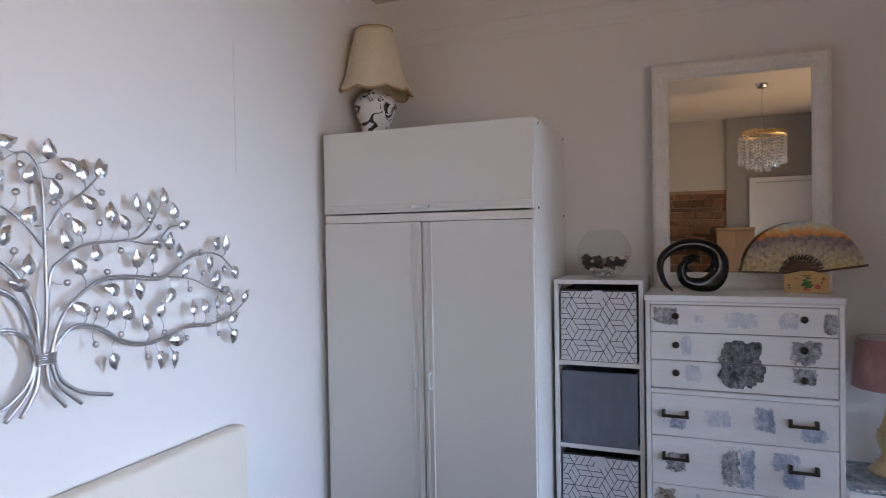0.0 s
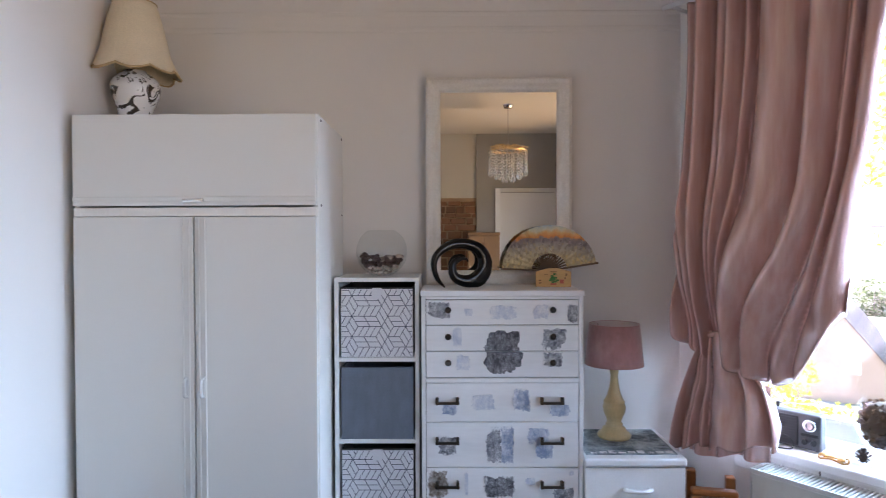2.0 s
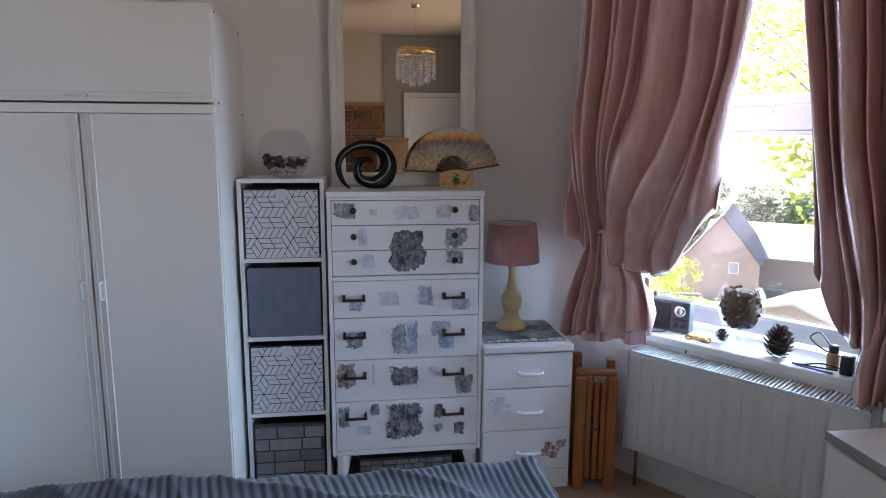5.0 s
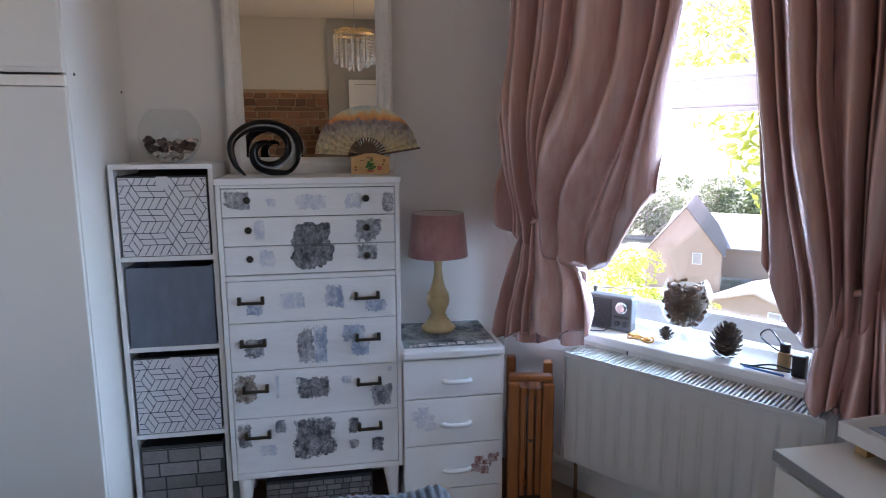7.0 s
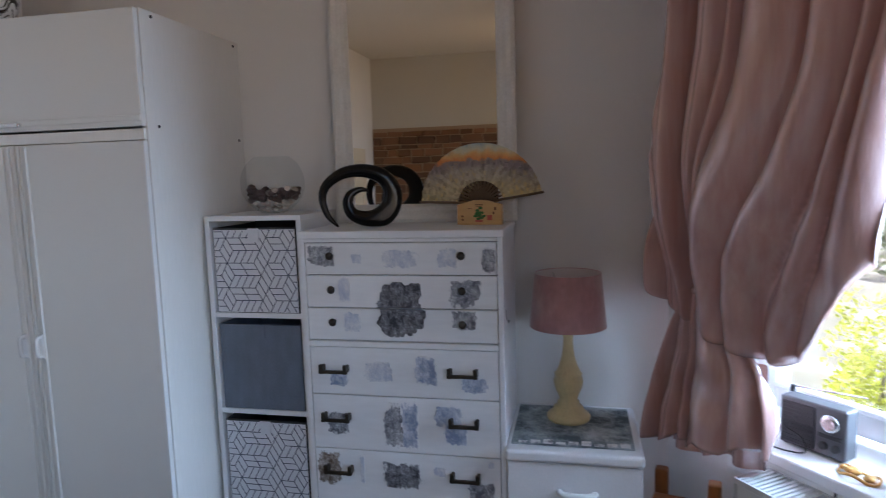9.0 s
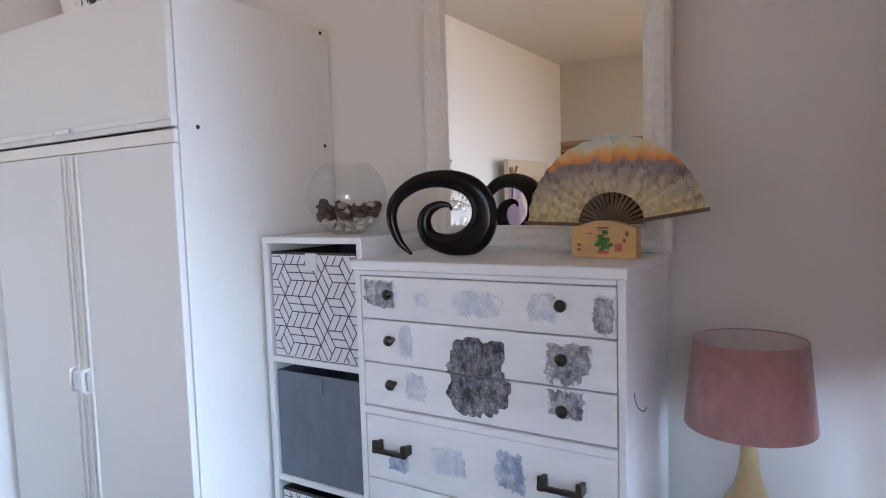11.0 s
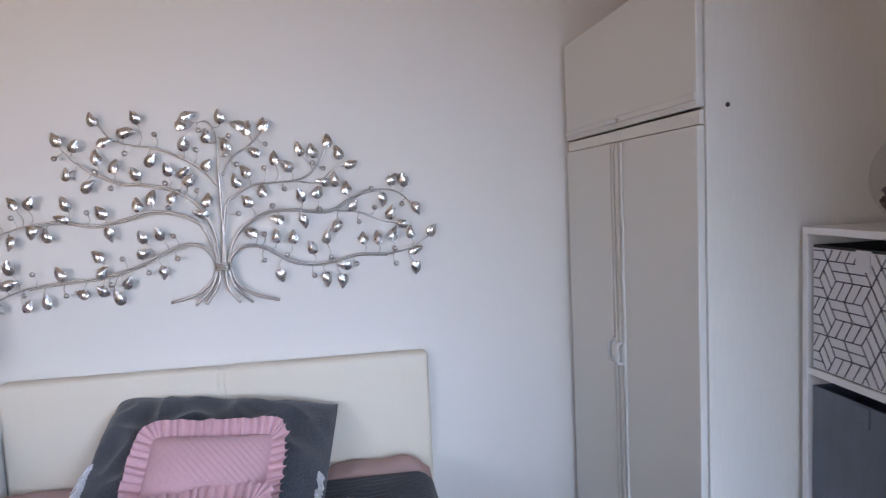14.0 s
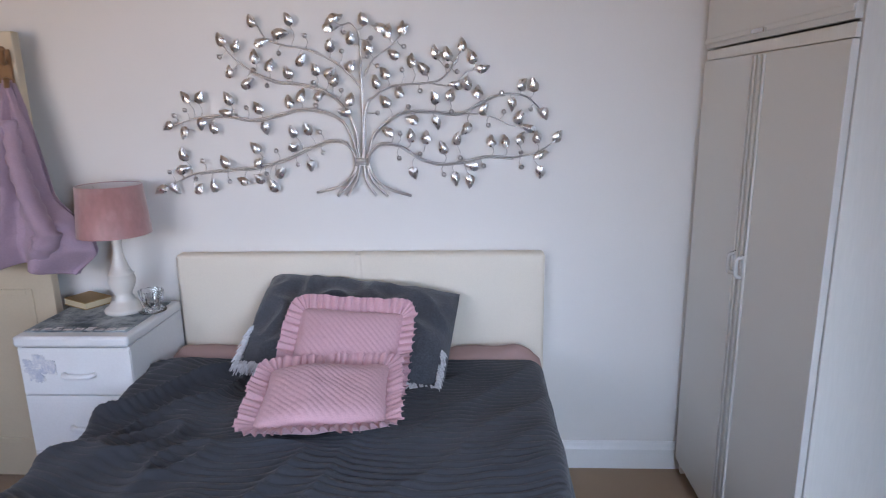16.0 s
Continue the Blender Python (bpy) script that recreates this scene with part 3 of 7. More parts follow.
M_PAPERBLUE = paper(bpy.data.materials.new("blue_grey_newsprint"), (0.26, 0.32, 0.47), (0.70, 0.72, 0.77), 18, 0.7)
M_PAPERPALE = paper(bpy.data.materials.new("pale_newsprint"), (0.50, 0.54, 0.64), (0.78, 0.78, 0.79), 22, 0.85)
M_PAPERBROWN = paper(bpy.data.materials.new("brown_newsprint"), (0.16, 0.11, 0.07), (0.60, 0.55, 0.50), 30, 0.2)
M_PAPERBIG = paper(bpy.data.materials.new("large_dark_newsprint"), (0.05, 0.05, 0.065), (0.46, 0.46, 0.49), 26, 0.0, False)
PAPERS = {"d": M_PAPERDARK, "m": M_PAPERMID, "b": M_PAPERBLUE, "p": M_PAPERPALE, "n": M_PAPERBROWN}


def cutout(parent, x0, z0, x1, z1, tone, seed, y=3.0, ragged=0.26, lo=-9.0, hi=9.0):
    """A torn paper cut-out glued flat on a drawer front."""
    rnd = random.Random(seed)
    bm = bmesh.new()
    cx, cz, hx, hz = (x0 + x1) / 2, (z0 + z1) / 2, (x1 - x0) / 2, (z1 - z0) / 2
    n = 110
    ring = []
    ph = [rnd.uniform(0, 6.28) for _ in range(4)]
    for i in range(n):
        a = 2 * math.pi * i / n
        c, s = math.cos(a), math.sin(a)
        k = 1 / max(abs(c), abs(s)) ** 0.55
        k *= 0.97 + ragged * 0.45 * (math.sin(2 * a + ph[0]) * 0.35 + math.sin(3 * a + ph[1]) * 0.45 + math.sin(7 * a + ph[2]) * 0.15) + ragged * (0.9 * noise.noise(Vector((c * 2.2, s * 2.2, seed * 3.7))) + 0.55 * noise.noise(Vector((c * 6, s * 6, seed * 1.3))))
        px, pz = cx + max(-1.03, min(1.03, c * k)) * hx, cz + max(-1.03, min(1.03, s * k)) * hz
        step = min(0.007, hx * 0.3)
        ring.append((0.3 * px + 0.7 * round(px / step) * step, min(hi, max(lo, 0.6 * pz + 0.4 * round(pz / step) * step))))
    f = [bm.verts.new((x, y - 0.0018, z)) for x, z in ring]
    g = [bm.verts.new((x, y + 0.001, z)) for x, z in ring]
    bm.faces.new(f)
    for i in range(n):
        bm.faces.new((f[i], f[(i + 1) % n], g[(i + 1) % n], g[i]))
    ob = part("paper_cutout", bm, PAPERS[tone], parent, {"d": "dark printed paper scrap", "m": "grey printed paper scrap", "b": "blue-grey printed paper scrap", "p": "pale printed paper scrap", "n": "brown printed paper scrap"}[tone])
    return ob


def bow_handle(parent, x, z, w=0.092, y=3.0, material=None):
    """A flat bar on two posts with square ends."""
    bm = bmesh.new()
    add_box(bm, x - w / 2, x + w / 2, y - 0.030, y - 0.020, z - 0.011, z - 0.001, 0.002)
    for s in (-1, 1):
        e = x + s * (w / 2 - 0.007)
        add_box(bm, e - 0.005, e + 0.005, y - 0.022, y + 0.001, z - 0.010, z + 0.012, 0.0015)
        add_box(bm, e - 0.006, e + 0.006, y - 0.0305, y - 0.020, z - 0.012, z + 0.017, 0.002)
    return part("handle", bm, material or M_BRASS, parent, "aged brass bar handle")


def chest_of_drawers():
    x0, x1, yf, yb, top = -0.378, 0.246, 3.0, BACK - 0.022, 1.297
    c = thing("chest_of_drawers", "tall white painted chest of drawers with glued newspaper scraps", "chest of drawers", (0, 0, 0))
    part("top", box(x0 - 0.004, x1 + 0.004, yf - 0.010, yb, top - 0.022, top, 0.004), M_CHALK, c)
    part("top_moulding", box(x0 + 0.0165, x1 - 0.0165, yf - 0.004, yf + 0.02, top - 0.034, top - 0.0222, 0.003), M_CHALK, c)
    for a, b in ((x0, x0 + 0.016), (x1 - 0.016, x1)):
        part("side_panel", box(a, b, yf - 0.001, yb, 0.195, top - 0.0222, 0.002), M_CHALK, c)
    part("back_panel", box(x0 + 0.016, x1 - 0.016, yb - 0.006, yb, 0.2, top - 0.03), M_CHALK, c)
    part("carcase", box(x0 + 0.016, x1 - 0.016, yf + 0.018, yb - 0.007, 0.2, top - 0.036), M_GAP, c, "dark inside of the chest")
    part("rail", box(x0 + 0.0165, x1 - 0.0165, yf - 0.006, yf + 0.016, 0.941, 0.958, 0.003), M_CHALK, c)
    part("bottom_rail", box(x0 + 0.0165, x1 - 0.0165, yf - 0.001, yf + 0.017, 0.195, 0.217, 0.003), M_CHALK, c)
    for sx in (0, 1):
        for y in (yf + 0.03, yb - 0.035):
            xx = x0 + 0.045 if sx == 0 else x1 - 0.045
            lg = bmesh.new()
            lean = -0.015 if sx == 0 else 0.015
            tube(lg, [(xx, y, 0.1965), (xx + lean * 0.2, y, 0.15), (xx + lean * 0.6, y, 0.07), (xx + lean, y, 0.0)], [0.034, 0.026, 0.019, 0.016], 10, up=(0, 1, 0))
            part("leg", lg, M_CHALK, c, smooth=True)
    a, b = x0 + 0.018, x1 - 0.018
    lines = (1.262, 1.163, 1.062, 0.960)
    drawers = []
    for hi, lo in zip(lines, lines[1:]):
        drawers.append(part("drawer", box(a, b, yf, yf + 0.016, lo + 0.0015, hi - 0.0015, 0.002), M_CHALK, c))
    lines = (0.940, 0.787, 0.610, 0.431, 0.2185)
    for hi, lo in zip(lines, lines[1:]):
        drawers.append(part("drawer", box(a, b, yf, yf + 0.016, lo + 0.0015, hi - 0.0015, 0.002), M_CHALK, c))
    for d, z in zip(drawers[:3], (1.223, 1.120, 1.020)):
        for x in (-0.275, 0.127):
            k = lathe([(0.006, 0), (0.006, 0.010), (0.011, 0.014), (0.0125, 0.019), (0.010, 0.024), (0.0001, 0.026)], 14)
            turned(k, pose(x, yf, z, 90, 0, 0))
            part("knob", k, M_KNOB, d, "dark bronze round knob", True)
    for d, z in zip(drawers[3:], (0.872, 0.718, 0.548, 0.373)):
        for x in (-0.279, 0.123):
            bow_handle(d, x, z)
    scraps = {
        0: ((-.357, 1.188, -.263, 1.256, "m"), (-.213, 1.196, -.18, 1.228, "p"), (-.119, 1.185, -.004, 1.241, "p"), (.053, 1.185, .113, 1.243, "p"), (.184, 1.17, .227, 1.248, "m")),
        1: ((-.259, 1.072, -.22, 1.159, "p"), (.086, 1.066, .181, 1.151, "m"), (-.142, .977, .012, 1.141, "d")),
        2: ((-.142, .977, .012, 1.141, "d"), (-.247, .986, -.191, 1.049, "p"), (.09, 1.0, .17, 1.06, "m")),
        3: ((-.302, .813, -.241, .866, "b"), (-.186, .83, -.095, .895, "p"), (-.03, .826, .042, .917, "b"), (.112, .809, .199, .859, "b")),
        4: ((-.315, .657, -.239, .731, "m"), (-.132, .62, -.06, .765, "m"), (-.075, .622, -.021, .779, "b"), (.03, .70, .115, .767, "b"), (.06, .643, .129, .72, "b")),
        5: ((-.359, .49, -.273, .60, "n"), (-.214, .50, -.199, .596, "p"), (-.138, .486, -.015, .579, "d"), (.023, .541, .061, .572, "p"), (.13, .446, .209, .534, "m"), (.191, .579, .211, .599, "p")),
        6: ((-.357, .319, -.304, .415, "m"), (-.223, .364, -.182, .422, "m"), (-.281, .28, -.216, .327, "p"), (-.16, .253, -.001, .424, "d"), (.044, .343, .083, .41, "d"), (.042, .284, .083, .321, "m"), (.126, .264, .174, .324, "d")),
    }
    for i, rows in scraps.items():
        for k, (p, q, r, s, tone) in enumerate(rows):
            big = tone == "d" and i in (1, 2)
            ob = cutout(drawers[i], p, q, r, s, tone, 77 if big else 40 + i * 11 + k, yf, 0.26, (1.0635, 0.9615)[i - 1] if big else -9.0, (1.161, 1.0605)[i - 1] if big else 9.0)
            ob.location.y = -0.0004 * k
            if big:
                ob.data.materials[0] = M_PAPERBIG
    ck = bmesh.new()
    tube(ck, spline([(x1 + 0.0004, 3.045, 1.055), (x1 + 0.0004, 3.06, 1.03), (x1 + 0.0004, 3.085, 1.012), (x1 + 0.0004, 3.12, 0.998), (x1 + 0.0004, 3.135, 1.002)], 20), 0.0011, 5)
    part("crack", ck, M_GAP, c, "hairline crack in the paint")
    return c


chest_of_drawers()

# ---- bedside drawers, two alike ----
M_TOPCOVER = paper(bpy.data.materials.new("collage_cover"), (0.08, 0.11, 0.13), (0.50, 0.56, 0.58), 7, 0.92, False)
M_PAPERPINK = paper(bpy.data.materials.new("faded_rose_print"), (0.30, 0.14, 0.13), (0.70, 0.62, 0.62), 40, 0.5)


def bedside_drawers(place, rz, label, flowers):
    n = thing("bedside_drawers", label, "bedside drawers", place, rz, group="bedside drawers")
    W, D, top = 0.385, 0.38, 0.655
    part("top", box(-0.004, W + 0.004, -0.012, D, top - 0.034, top, 0.010, 3), M_NIGHT, n)
    for a, b in ((0, 0.016), (W - 0.016, W)):
        part("side_panel", box(a, b, 0.004, D, 0, top - 0.0345, 0.001), M_NIGHT, n)
    part("carcase", box(0.016, W - 0.016, 0.02, D - 0.004, 0.03, top - 0.036), M_GAP, n, "dark inside of the drawers")
    lines = (0.618, 0.464, 0.276, 0.092)
    for k, (hi, lo) in enumerate(zip(lines, lines[1:])):
        d = part("drawer", box(0.002, W - 0.002, -0.002, 0.016, lo + 0.002, hi - 0.002, 0.003), M_NIGHT, n)
        zc = lo + 0.44 * (hi - lo)
        hx = W * 0.5 + 0.01
        hb = bmesh.new()
        tube(hb, spline([(hx - 0.05, 0.0, zc), (hx - 0.045, -0.014, zc), (hx - 0.02, -0.022, zc), (hx + 0.02, -0.022, zc), (hx + 0.045, -0.014, zc), (hx + 0.05, 0.0, zc)], 20), 0.010, 8, flat=0.9)
        part("handle", hb, M_NIGHT, d, "white painted bow handle", True)
        if flowers and k == 1:
            for q, (cx, cz) in enumerate(((0.05, 0.40), (0.075, 0.415), (0.095, 0.385), (0.07, 0.37), (0.10, 0.355))):
                cutout(d, cx - 0.022, cz - 0.02, cx + 0.022, cz + 0.02, "p", 300 + q, -0.002, 0.5).location.y = -0.0004 * q
        if flowers and k == 2:
            for q, (cx, cz) in enumerate(((0.29, 0.20), (0.32, 0.185), (0.345, 0.205), (0.31, 0.16), (0.275, 0.17))):
                ob = cutout(d, cx - 0.022, cz - 0.02, cx + 0.022, cz + 0.02, "n", 320 + q, -0.002, 0.6)
                ob.location.y = -0.0004 * q
                ob.data.materials[0] = M_PAPERPINK
        if not flowers and k == 0:
            for q, (cx, cz) in enumerate(((0.04, 0.56), (0.075, 0.575), (0.055, 0.53), (0.1, 0.555))):
                cutout(d, cx - 0.026, cz - 0.022, cx + 0.026, cz + 0.022, "p", 340 + q, -0.002, 0.5).location.y = -0.0004 * q
    part("plinth", box(0.016, W - 0.016, 0.003, 0.02, 0, 0.09, 0.002), M_NIGHT, n)
    cover = part("top_cover", box(0.01, W - 0.02, 0.03, D - 0.03, top + 0.0005, top + 0.004, 0.001), M_TOPCOVER, n, "glossy collage panel with street pictures")
    strip = bmesh.new()
    for q in range(9):
        cx = 0.03 + q * 0.037
        add_box(strip, cx, cx + 0.028, 0.036, 0.052 + 0.008 * (q % 3), top + 0.0042, top + 0.005)
    part("printed_border", strip, M_PAPERMID, cover)
    return n


bedside_drawers((0.249, 2.98, 0), 0, "white painted bedside drawers with faint flower transfers, beside the chest", True)
bedside_drawers((-1.212, 0.488, 0), 90, "white painted bedside drawers with a collage top, beside the bed", False)
for _o in [o for o in scene.objects if o.name == "bedside_drawers.001"]:
    _o.scale = (1.0, 1.0, 1.115)

# ---- mirror ----


def mirror():
    m = thing("framed_mirror", "large leaning mirror in a wide cream-white frame, on the chest", "mirror")
    m.matrix_basis = pose(-0.054, 3.328, 1.2975)
    W, H, f = 0.628, 0.895, 0.062
    prof = ((0, 0.0), (0, -0.026), (0.012, -0.032), (0.028, -0.030), (0.040, -0.022), (0.052, -0.020), (0.062, -0.010), (0.062, 0.0))
    half, z0, z1 = W / 2, 0.0, H

    def rail(corners):
        bm = bmesh.new()
        ra, rb = [], []
        for d, y in prof:
            (ax, az), (bx, bz), (ia, ib), (ja, jb) = corners
            ra.append(bm.verts.new((ax + ia * d, y, az + ja * d)))
            rb.append(bm.verts.new((bx + ib * d, y, bz + jb * d)))
        for i in range(len(prof)):
            j = (i + 1) % len(prof)
            bm.faces.new((ra[i], ra[j], rb[j], rb[i]))
        bm.faces.new(ra)
        bm.faces.new(rb)
        return bm

    for nm, cs in (("left", ((-half, z0), (-half, z1), (1, 1), (1, -1))), ("right", ((half, z1), (half, z0), (-1, -1), (-1, 1))),
                   ("bottom", ((half, z0), (-half, z0), (-1, 1), (1, 1))), ("top", ((-half, z1), (half, z1), (1, -1), (-1, -1)))):
        part("frame_rail", rail(cs), M_FRAME, m)
    part("glass", box(-half + f - 0.006, half - f + 0.006, -0.008, -0.004, f - 0.006, H - f + 0.006), M_MIRROR, m, "silvered mirror glass")
    part("backing", box(-half + 0.01, half - 0.01, -0.003, 0.004, 0.01, H - 0.01), M_GAP, m)
    return m


M_FRAME = mat("cream_frame_paint", (0.76, 0.735, 0.68), 0.5, vary=0.05, scale=20, grain=0.05, grain_scale=120, bump=0.2, stain_or_sheen=(0.62, 0.58, 0.5), stain_or_sheen_amount=0.4)
mirror()

# ---- radiator ----


def smooth(a, b, x):
    t = min(1.0, max(0.0, (x - a) / (b - a)))
    return t * t * (3 - 2 * t)



def radiator():
    r = thing("radiator", "white enamelled double panel radiator under the window", "radiator")
    r.matrix_basis = Matrix.Translation(wpt(0.037, -0.085, 0)) @ Matrix.Rotation(ANG, 4, "Z")
    W, z0, z1, d = 0.88, 0.185, 0.625, 0.10
    for y0 in (-0.03, d - 0.045):
        n = 15

        def face(u, v, y0=y0):
            x = 0.012 + u * (W - 0.024)
            z = z0 + 0.012 + v * (z1 - z0 - 0.03)
            k = abs(math.sin(math.pi * (x / W) * n / 1.0))
            k = smooth(0.0, 0.6, k)
            e = min(1, 8 * v, 8 * (1 - v), 20 * u, 20 * (1 - u))
            return (x, y0 - 0.0080 * (k if e >= 1 else k * e * 0.6) * (1 if e > 0.5 else e * 2), z)
        sheet_mesh("panel", face, n * 10, 16, M_RAD, r)
        part("panel_back", box(0.006, W - 0.006, y0 + 0.001, y0 + 0.014, z0 + 0.004, z1 - 0.014, 0.004), M_RAD, r)
    for a in (0.0, W - 0.004):
        part("end_cover", box(a, a + 0.004, -0.035, d, z0, z1 + 0.002, 0.001), M_RAD, r)
    rim = bmesh.new()
    add_box(rim, 0.004, W - 0.004, -0.036, -0.030, z1 - 0.012, z1 + 0.003, 0.001)
    add_box(rim, 0.004, W - 0.004, d - 0.006, d, z1 - 0.012, z1 + 0.003, 0.001)
    part("grille_frame", rim, M_RAD, r)
    for k in range(58):
        x = 0.012 + k * (W - 0.024) / 57
        part("grille_bar", box(x - 0.0035, x + 0.0035, -0.030, d - 0.006, z1 - 0.006, z1 + 0.001), M_RAD, r)
    # plain dark block, stands for the shade between the two panels
    part("fins", box(0.01, W - 0.01, -0.012, d - 0.05, z0 + 0.03, z1 - 0.03), M_GAP, r, "block coloured dark for the shade between the panels")
    for x in (0.03, W - 0.03):
        vb = bmesh.new()
        tube(vb, [(x - 0.0, 0.03, z0 + 0.03), (x, 0.03, z0 - 0.03), (x, 0.03, 0.0)], 0.008, 10, up=(0, 1, 0))
        part("pipe", vb, M_CHROME, r, smooth=True)
    return r


radiator()

# ---- metal tree on the wall: where its boughs and leaves sit (along the wall, height, lean) ----
LEAVES_LEFT_HIGH = ((1.120, 1.683, -30), (1.172, 1.663, 15), (1.236, 1.623, -10), (1.287, 1.594, 10), (1.142, 1.573, 20), (1.203, 1.534, 40), (1.352, 1.566, -35), (1.264, 1.673, 60), (1.401, 1.610, 25), (1.337, 1.703, 80), (1.508, 1.657, 0), (1.453, 1.576, 0), (1.501, 1.566, 40), (1.517, 1.539, 20), (1.576, 1.587, 20), (1.394, 1.488, 10), (1.459, 1.486, 40), (1.572, 1.471, 25), (1.549, 1.427, -80), (1.350, 1.466, -20), (1.131, 1.481, -15), (1.237, 1.447, -20))
LEAVES_LEFT_LOW = ((1.116, 1.431, -80), (0.973, 1.489, -25), (1.021, 1.488, 15), (1.022, 1.397, -160), (1.065, 1.379, -20), (0.956, 1.366, 180), (0.897, 1.390, -110), (1.256, 1.378, 180), (1.356, 1.360, -30), (1.412, 1.369, -10), (1.356, 1.306, 70), (1.217, 1.306, -30), (1.223, 1.252, 30), (1.299, 1.213, 20), (1.416, 1.242, 170), (0.941, 1.284, -15), (0.935, 1.231, 60), (1.095, 1.254, -40), (1.222, 1.192, -30), (1.272, 1.165, -10), (1.158, 1.186, -50), (1.046, 1.167, -10), (0.987, 1.157, 10), (0.896, 1.160, 150), (0.848, 1.159, -110))
LEAVES_RIGHT_HIGH = ((1.582, 1.680, 15), (1.643, 1.648, -10), (1.712, 1.701, 0), (1.768, 1.704, 30), (1.732, 1.622, -60), (1.700, 1.559, -20), (1.793, 1.599, -10), (1.837, 1.573, -30), (1.666, 1.529, -20), (1.747, 1.493, -10), (1.699, 1.462, -25), (1.878, 1.625, -20), (1.921, 1.619, -25), (1.973, 1.650, 10), (2.008, 1.608, -5), (2.045, 1.569, 80), (1.989, 1.519, -10), (1.950, 1.515, -70), (2.026, 1.489, -10), (1.874, 1.472, 0), (1.930, 1.482, 15), (1.793, 1.398, -60), (1.880, 1.387, 160), (1.702, 1.357, -60))
LEAVES_RIGHT_LOW = ((1.786, 1.340, 5), (1.840, 1.333, 15), (1.986, 1.364, -150), (2.046, 1.429, 20), (2.148, 1.448, 170), (2.182, 1.512, 20), (2.223, 1.509, 0), (2.259, 1.414, 170), (2.173, 1.399, 30), (2.208, 1.360, -80), (2.074, 1.317, -10), (2.124, 1.316, 0), (2.177, 1.325, 15), (2.235, 1.328, -5), (2.308, 1.331, 20), (2.250, 1.269, 60), (2.250, 1.207, 170), (1.951, 1.329, 10), (1.901, 1.296, -10), (2.006, 1.230, -70), (1.945, 1.187, 170), (1.998, 1.177, 175), (1.791, 1.209, 180))
LEAVES_TOP = ((1.233, 1.744, -20), (1.367, 1.747, -10), (1.327, 1.699, 80), (1.504, 1.721, -10), (1.531, 1.749, 80), (1.628, 1.741, -20), (1.687, 1.714, -60), (1.764, 1.711, 20))
BERRIES_LEFT = ((1.111, 1.627), (1.229, 1.580), (1.274, 1.525), (1.325, 1.635), (1.421, 1.693), (1.192, 1.450), (0.965, 1.445), (0.923, 1.427), (1.454, 1.360), (1.289, 1.294), (1.367, 1.243), (1.462, 1.285), (1.011, 1.261), (0.882, 1.222), (0.980, 1.194), (1.107, 1.184), (1.247, 1.211), (1.442, 1.534), (1.541, 1.505), (1.445, 1.454), (1.549, 1.638), (1.638, 1.618), (1.654, 1.680))
BERRIES_RIGHT = ((1.560, 1.701), (1.673, 1.586), (1.760, 1.571), (1.769, 1.649), (1.919, 1.581), (1.953, 1.561), (1.822, 1.498), (1.667, 1.424), (1.779, 1.444), (1.932, 1.425), (1.746, 1.350), (2.063, 1.375), (2.118, 1.421), (2.212, 1.429), (2.110, 1.486), (1.740, 1.262), (1.816, 1.276), (1.962, 1.260), (1.902, 1.200), (2.046, 1.231), (2.180, 1.277), (2.182, 1.224))
BRANCH_A = ((1.628, 1.249), (1.636, 1.282), (1.678, 1.316), (1.745, 1.306), (1.821, 1.259), (1.899, 1.240), (1.978, 1.248), (2.058, 1.266), (2.159, 1.261), (2.239, 1.278), (2.306, 1.320))
BRANCH_B = ((1.619, 1.249), (1.647, 1.337), (1.695, 1.390), (1.764, 1.426), (1.853, 1.428), (1.963, 1.419), (2.041, 1.459), (2.108, 1.483), (2.195, 1.472), (2.256, 1.420))
BRANCH_C = ((1.610, 1.250), (1.624, 1.436), (1.659, 1.482), (1.727, 1.517), (1.848, 1.525), (1.903, 1.542), (1.943, 1.587), (1.966, 1.632))
BRANCH_D = ((1.624, 1.551), (1.658, 1.607), (1.715, 1.646), (1.756, 1.684), (1.768, 1.704))
BRANCH_E = ((1.603, 1.250), (1.612, 1.350), (1.613, 1.457), (1.613, 1.562), (1.614, 1.654), (1.608, 1.699), (1.584, 1.730), (1.552, 1.726))
BRANCH_F = ((1.596, 1.250), (1.592, 1.295), (1.583, 1.372), (1.536, 1.460), (1.465, 1.510), (1.369, 1.534), (1.305, 1.541), (1.223, 1.575), (1.165, 1.618), (1.121, 1.675))
BRANCH_G = ((1.612, 1.510), (1.568, 1.564), (1.508, 1.609), (1.416, 1.648), (1.343, 1.661), (1.282, 1.685), (1.256, 1.725), (1.244, 1.755))
BRANCH_H = ((1.589, 1.250), (1.578, 1.318), (1.541, 1.395), (1.478, 1.430), (1.391, 1.443), (1.312, 1.425), (1.210, 1.407), (1.113, 1.424), (1.024, 1.420), (0.943, 1.399), (0.896, 1.385))
BRANCH_I = ((1.583, 1.251), (1.575, 1.284), (1.544, 1.321), (1.489, 1.330), (1.420, 1.306), (1.325, 1.265), (1.219, 1.237), (1.093, 1.228), (0.989, 1.215), (0.904, 1.183), (0.842, 1.157))
BRANCH_J = ((1.985, 1.418), (2.073, 1.405), (2.139, 1.375), (2.205, 1.360))
BRANCH_K = ((1.848, 1.525), (1.934, 1.515), (1.990, 1.560), (2.045, 1.569))
ROOT_R1 = ((1.583, 1.251), (1.567, 1.206), (1.517, 1.162), (1.431, 1.139))
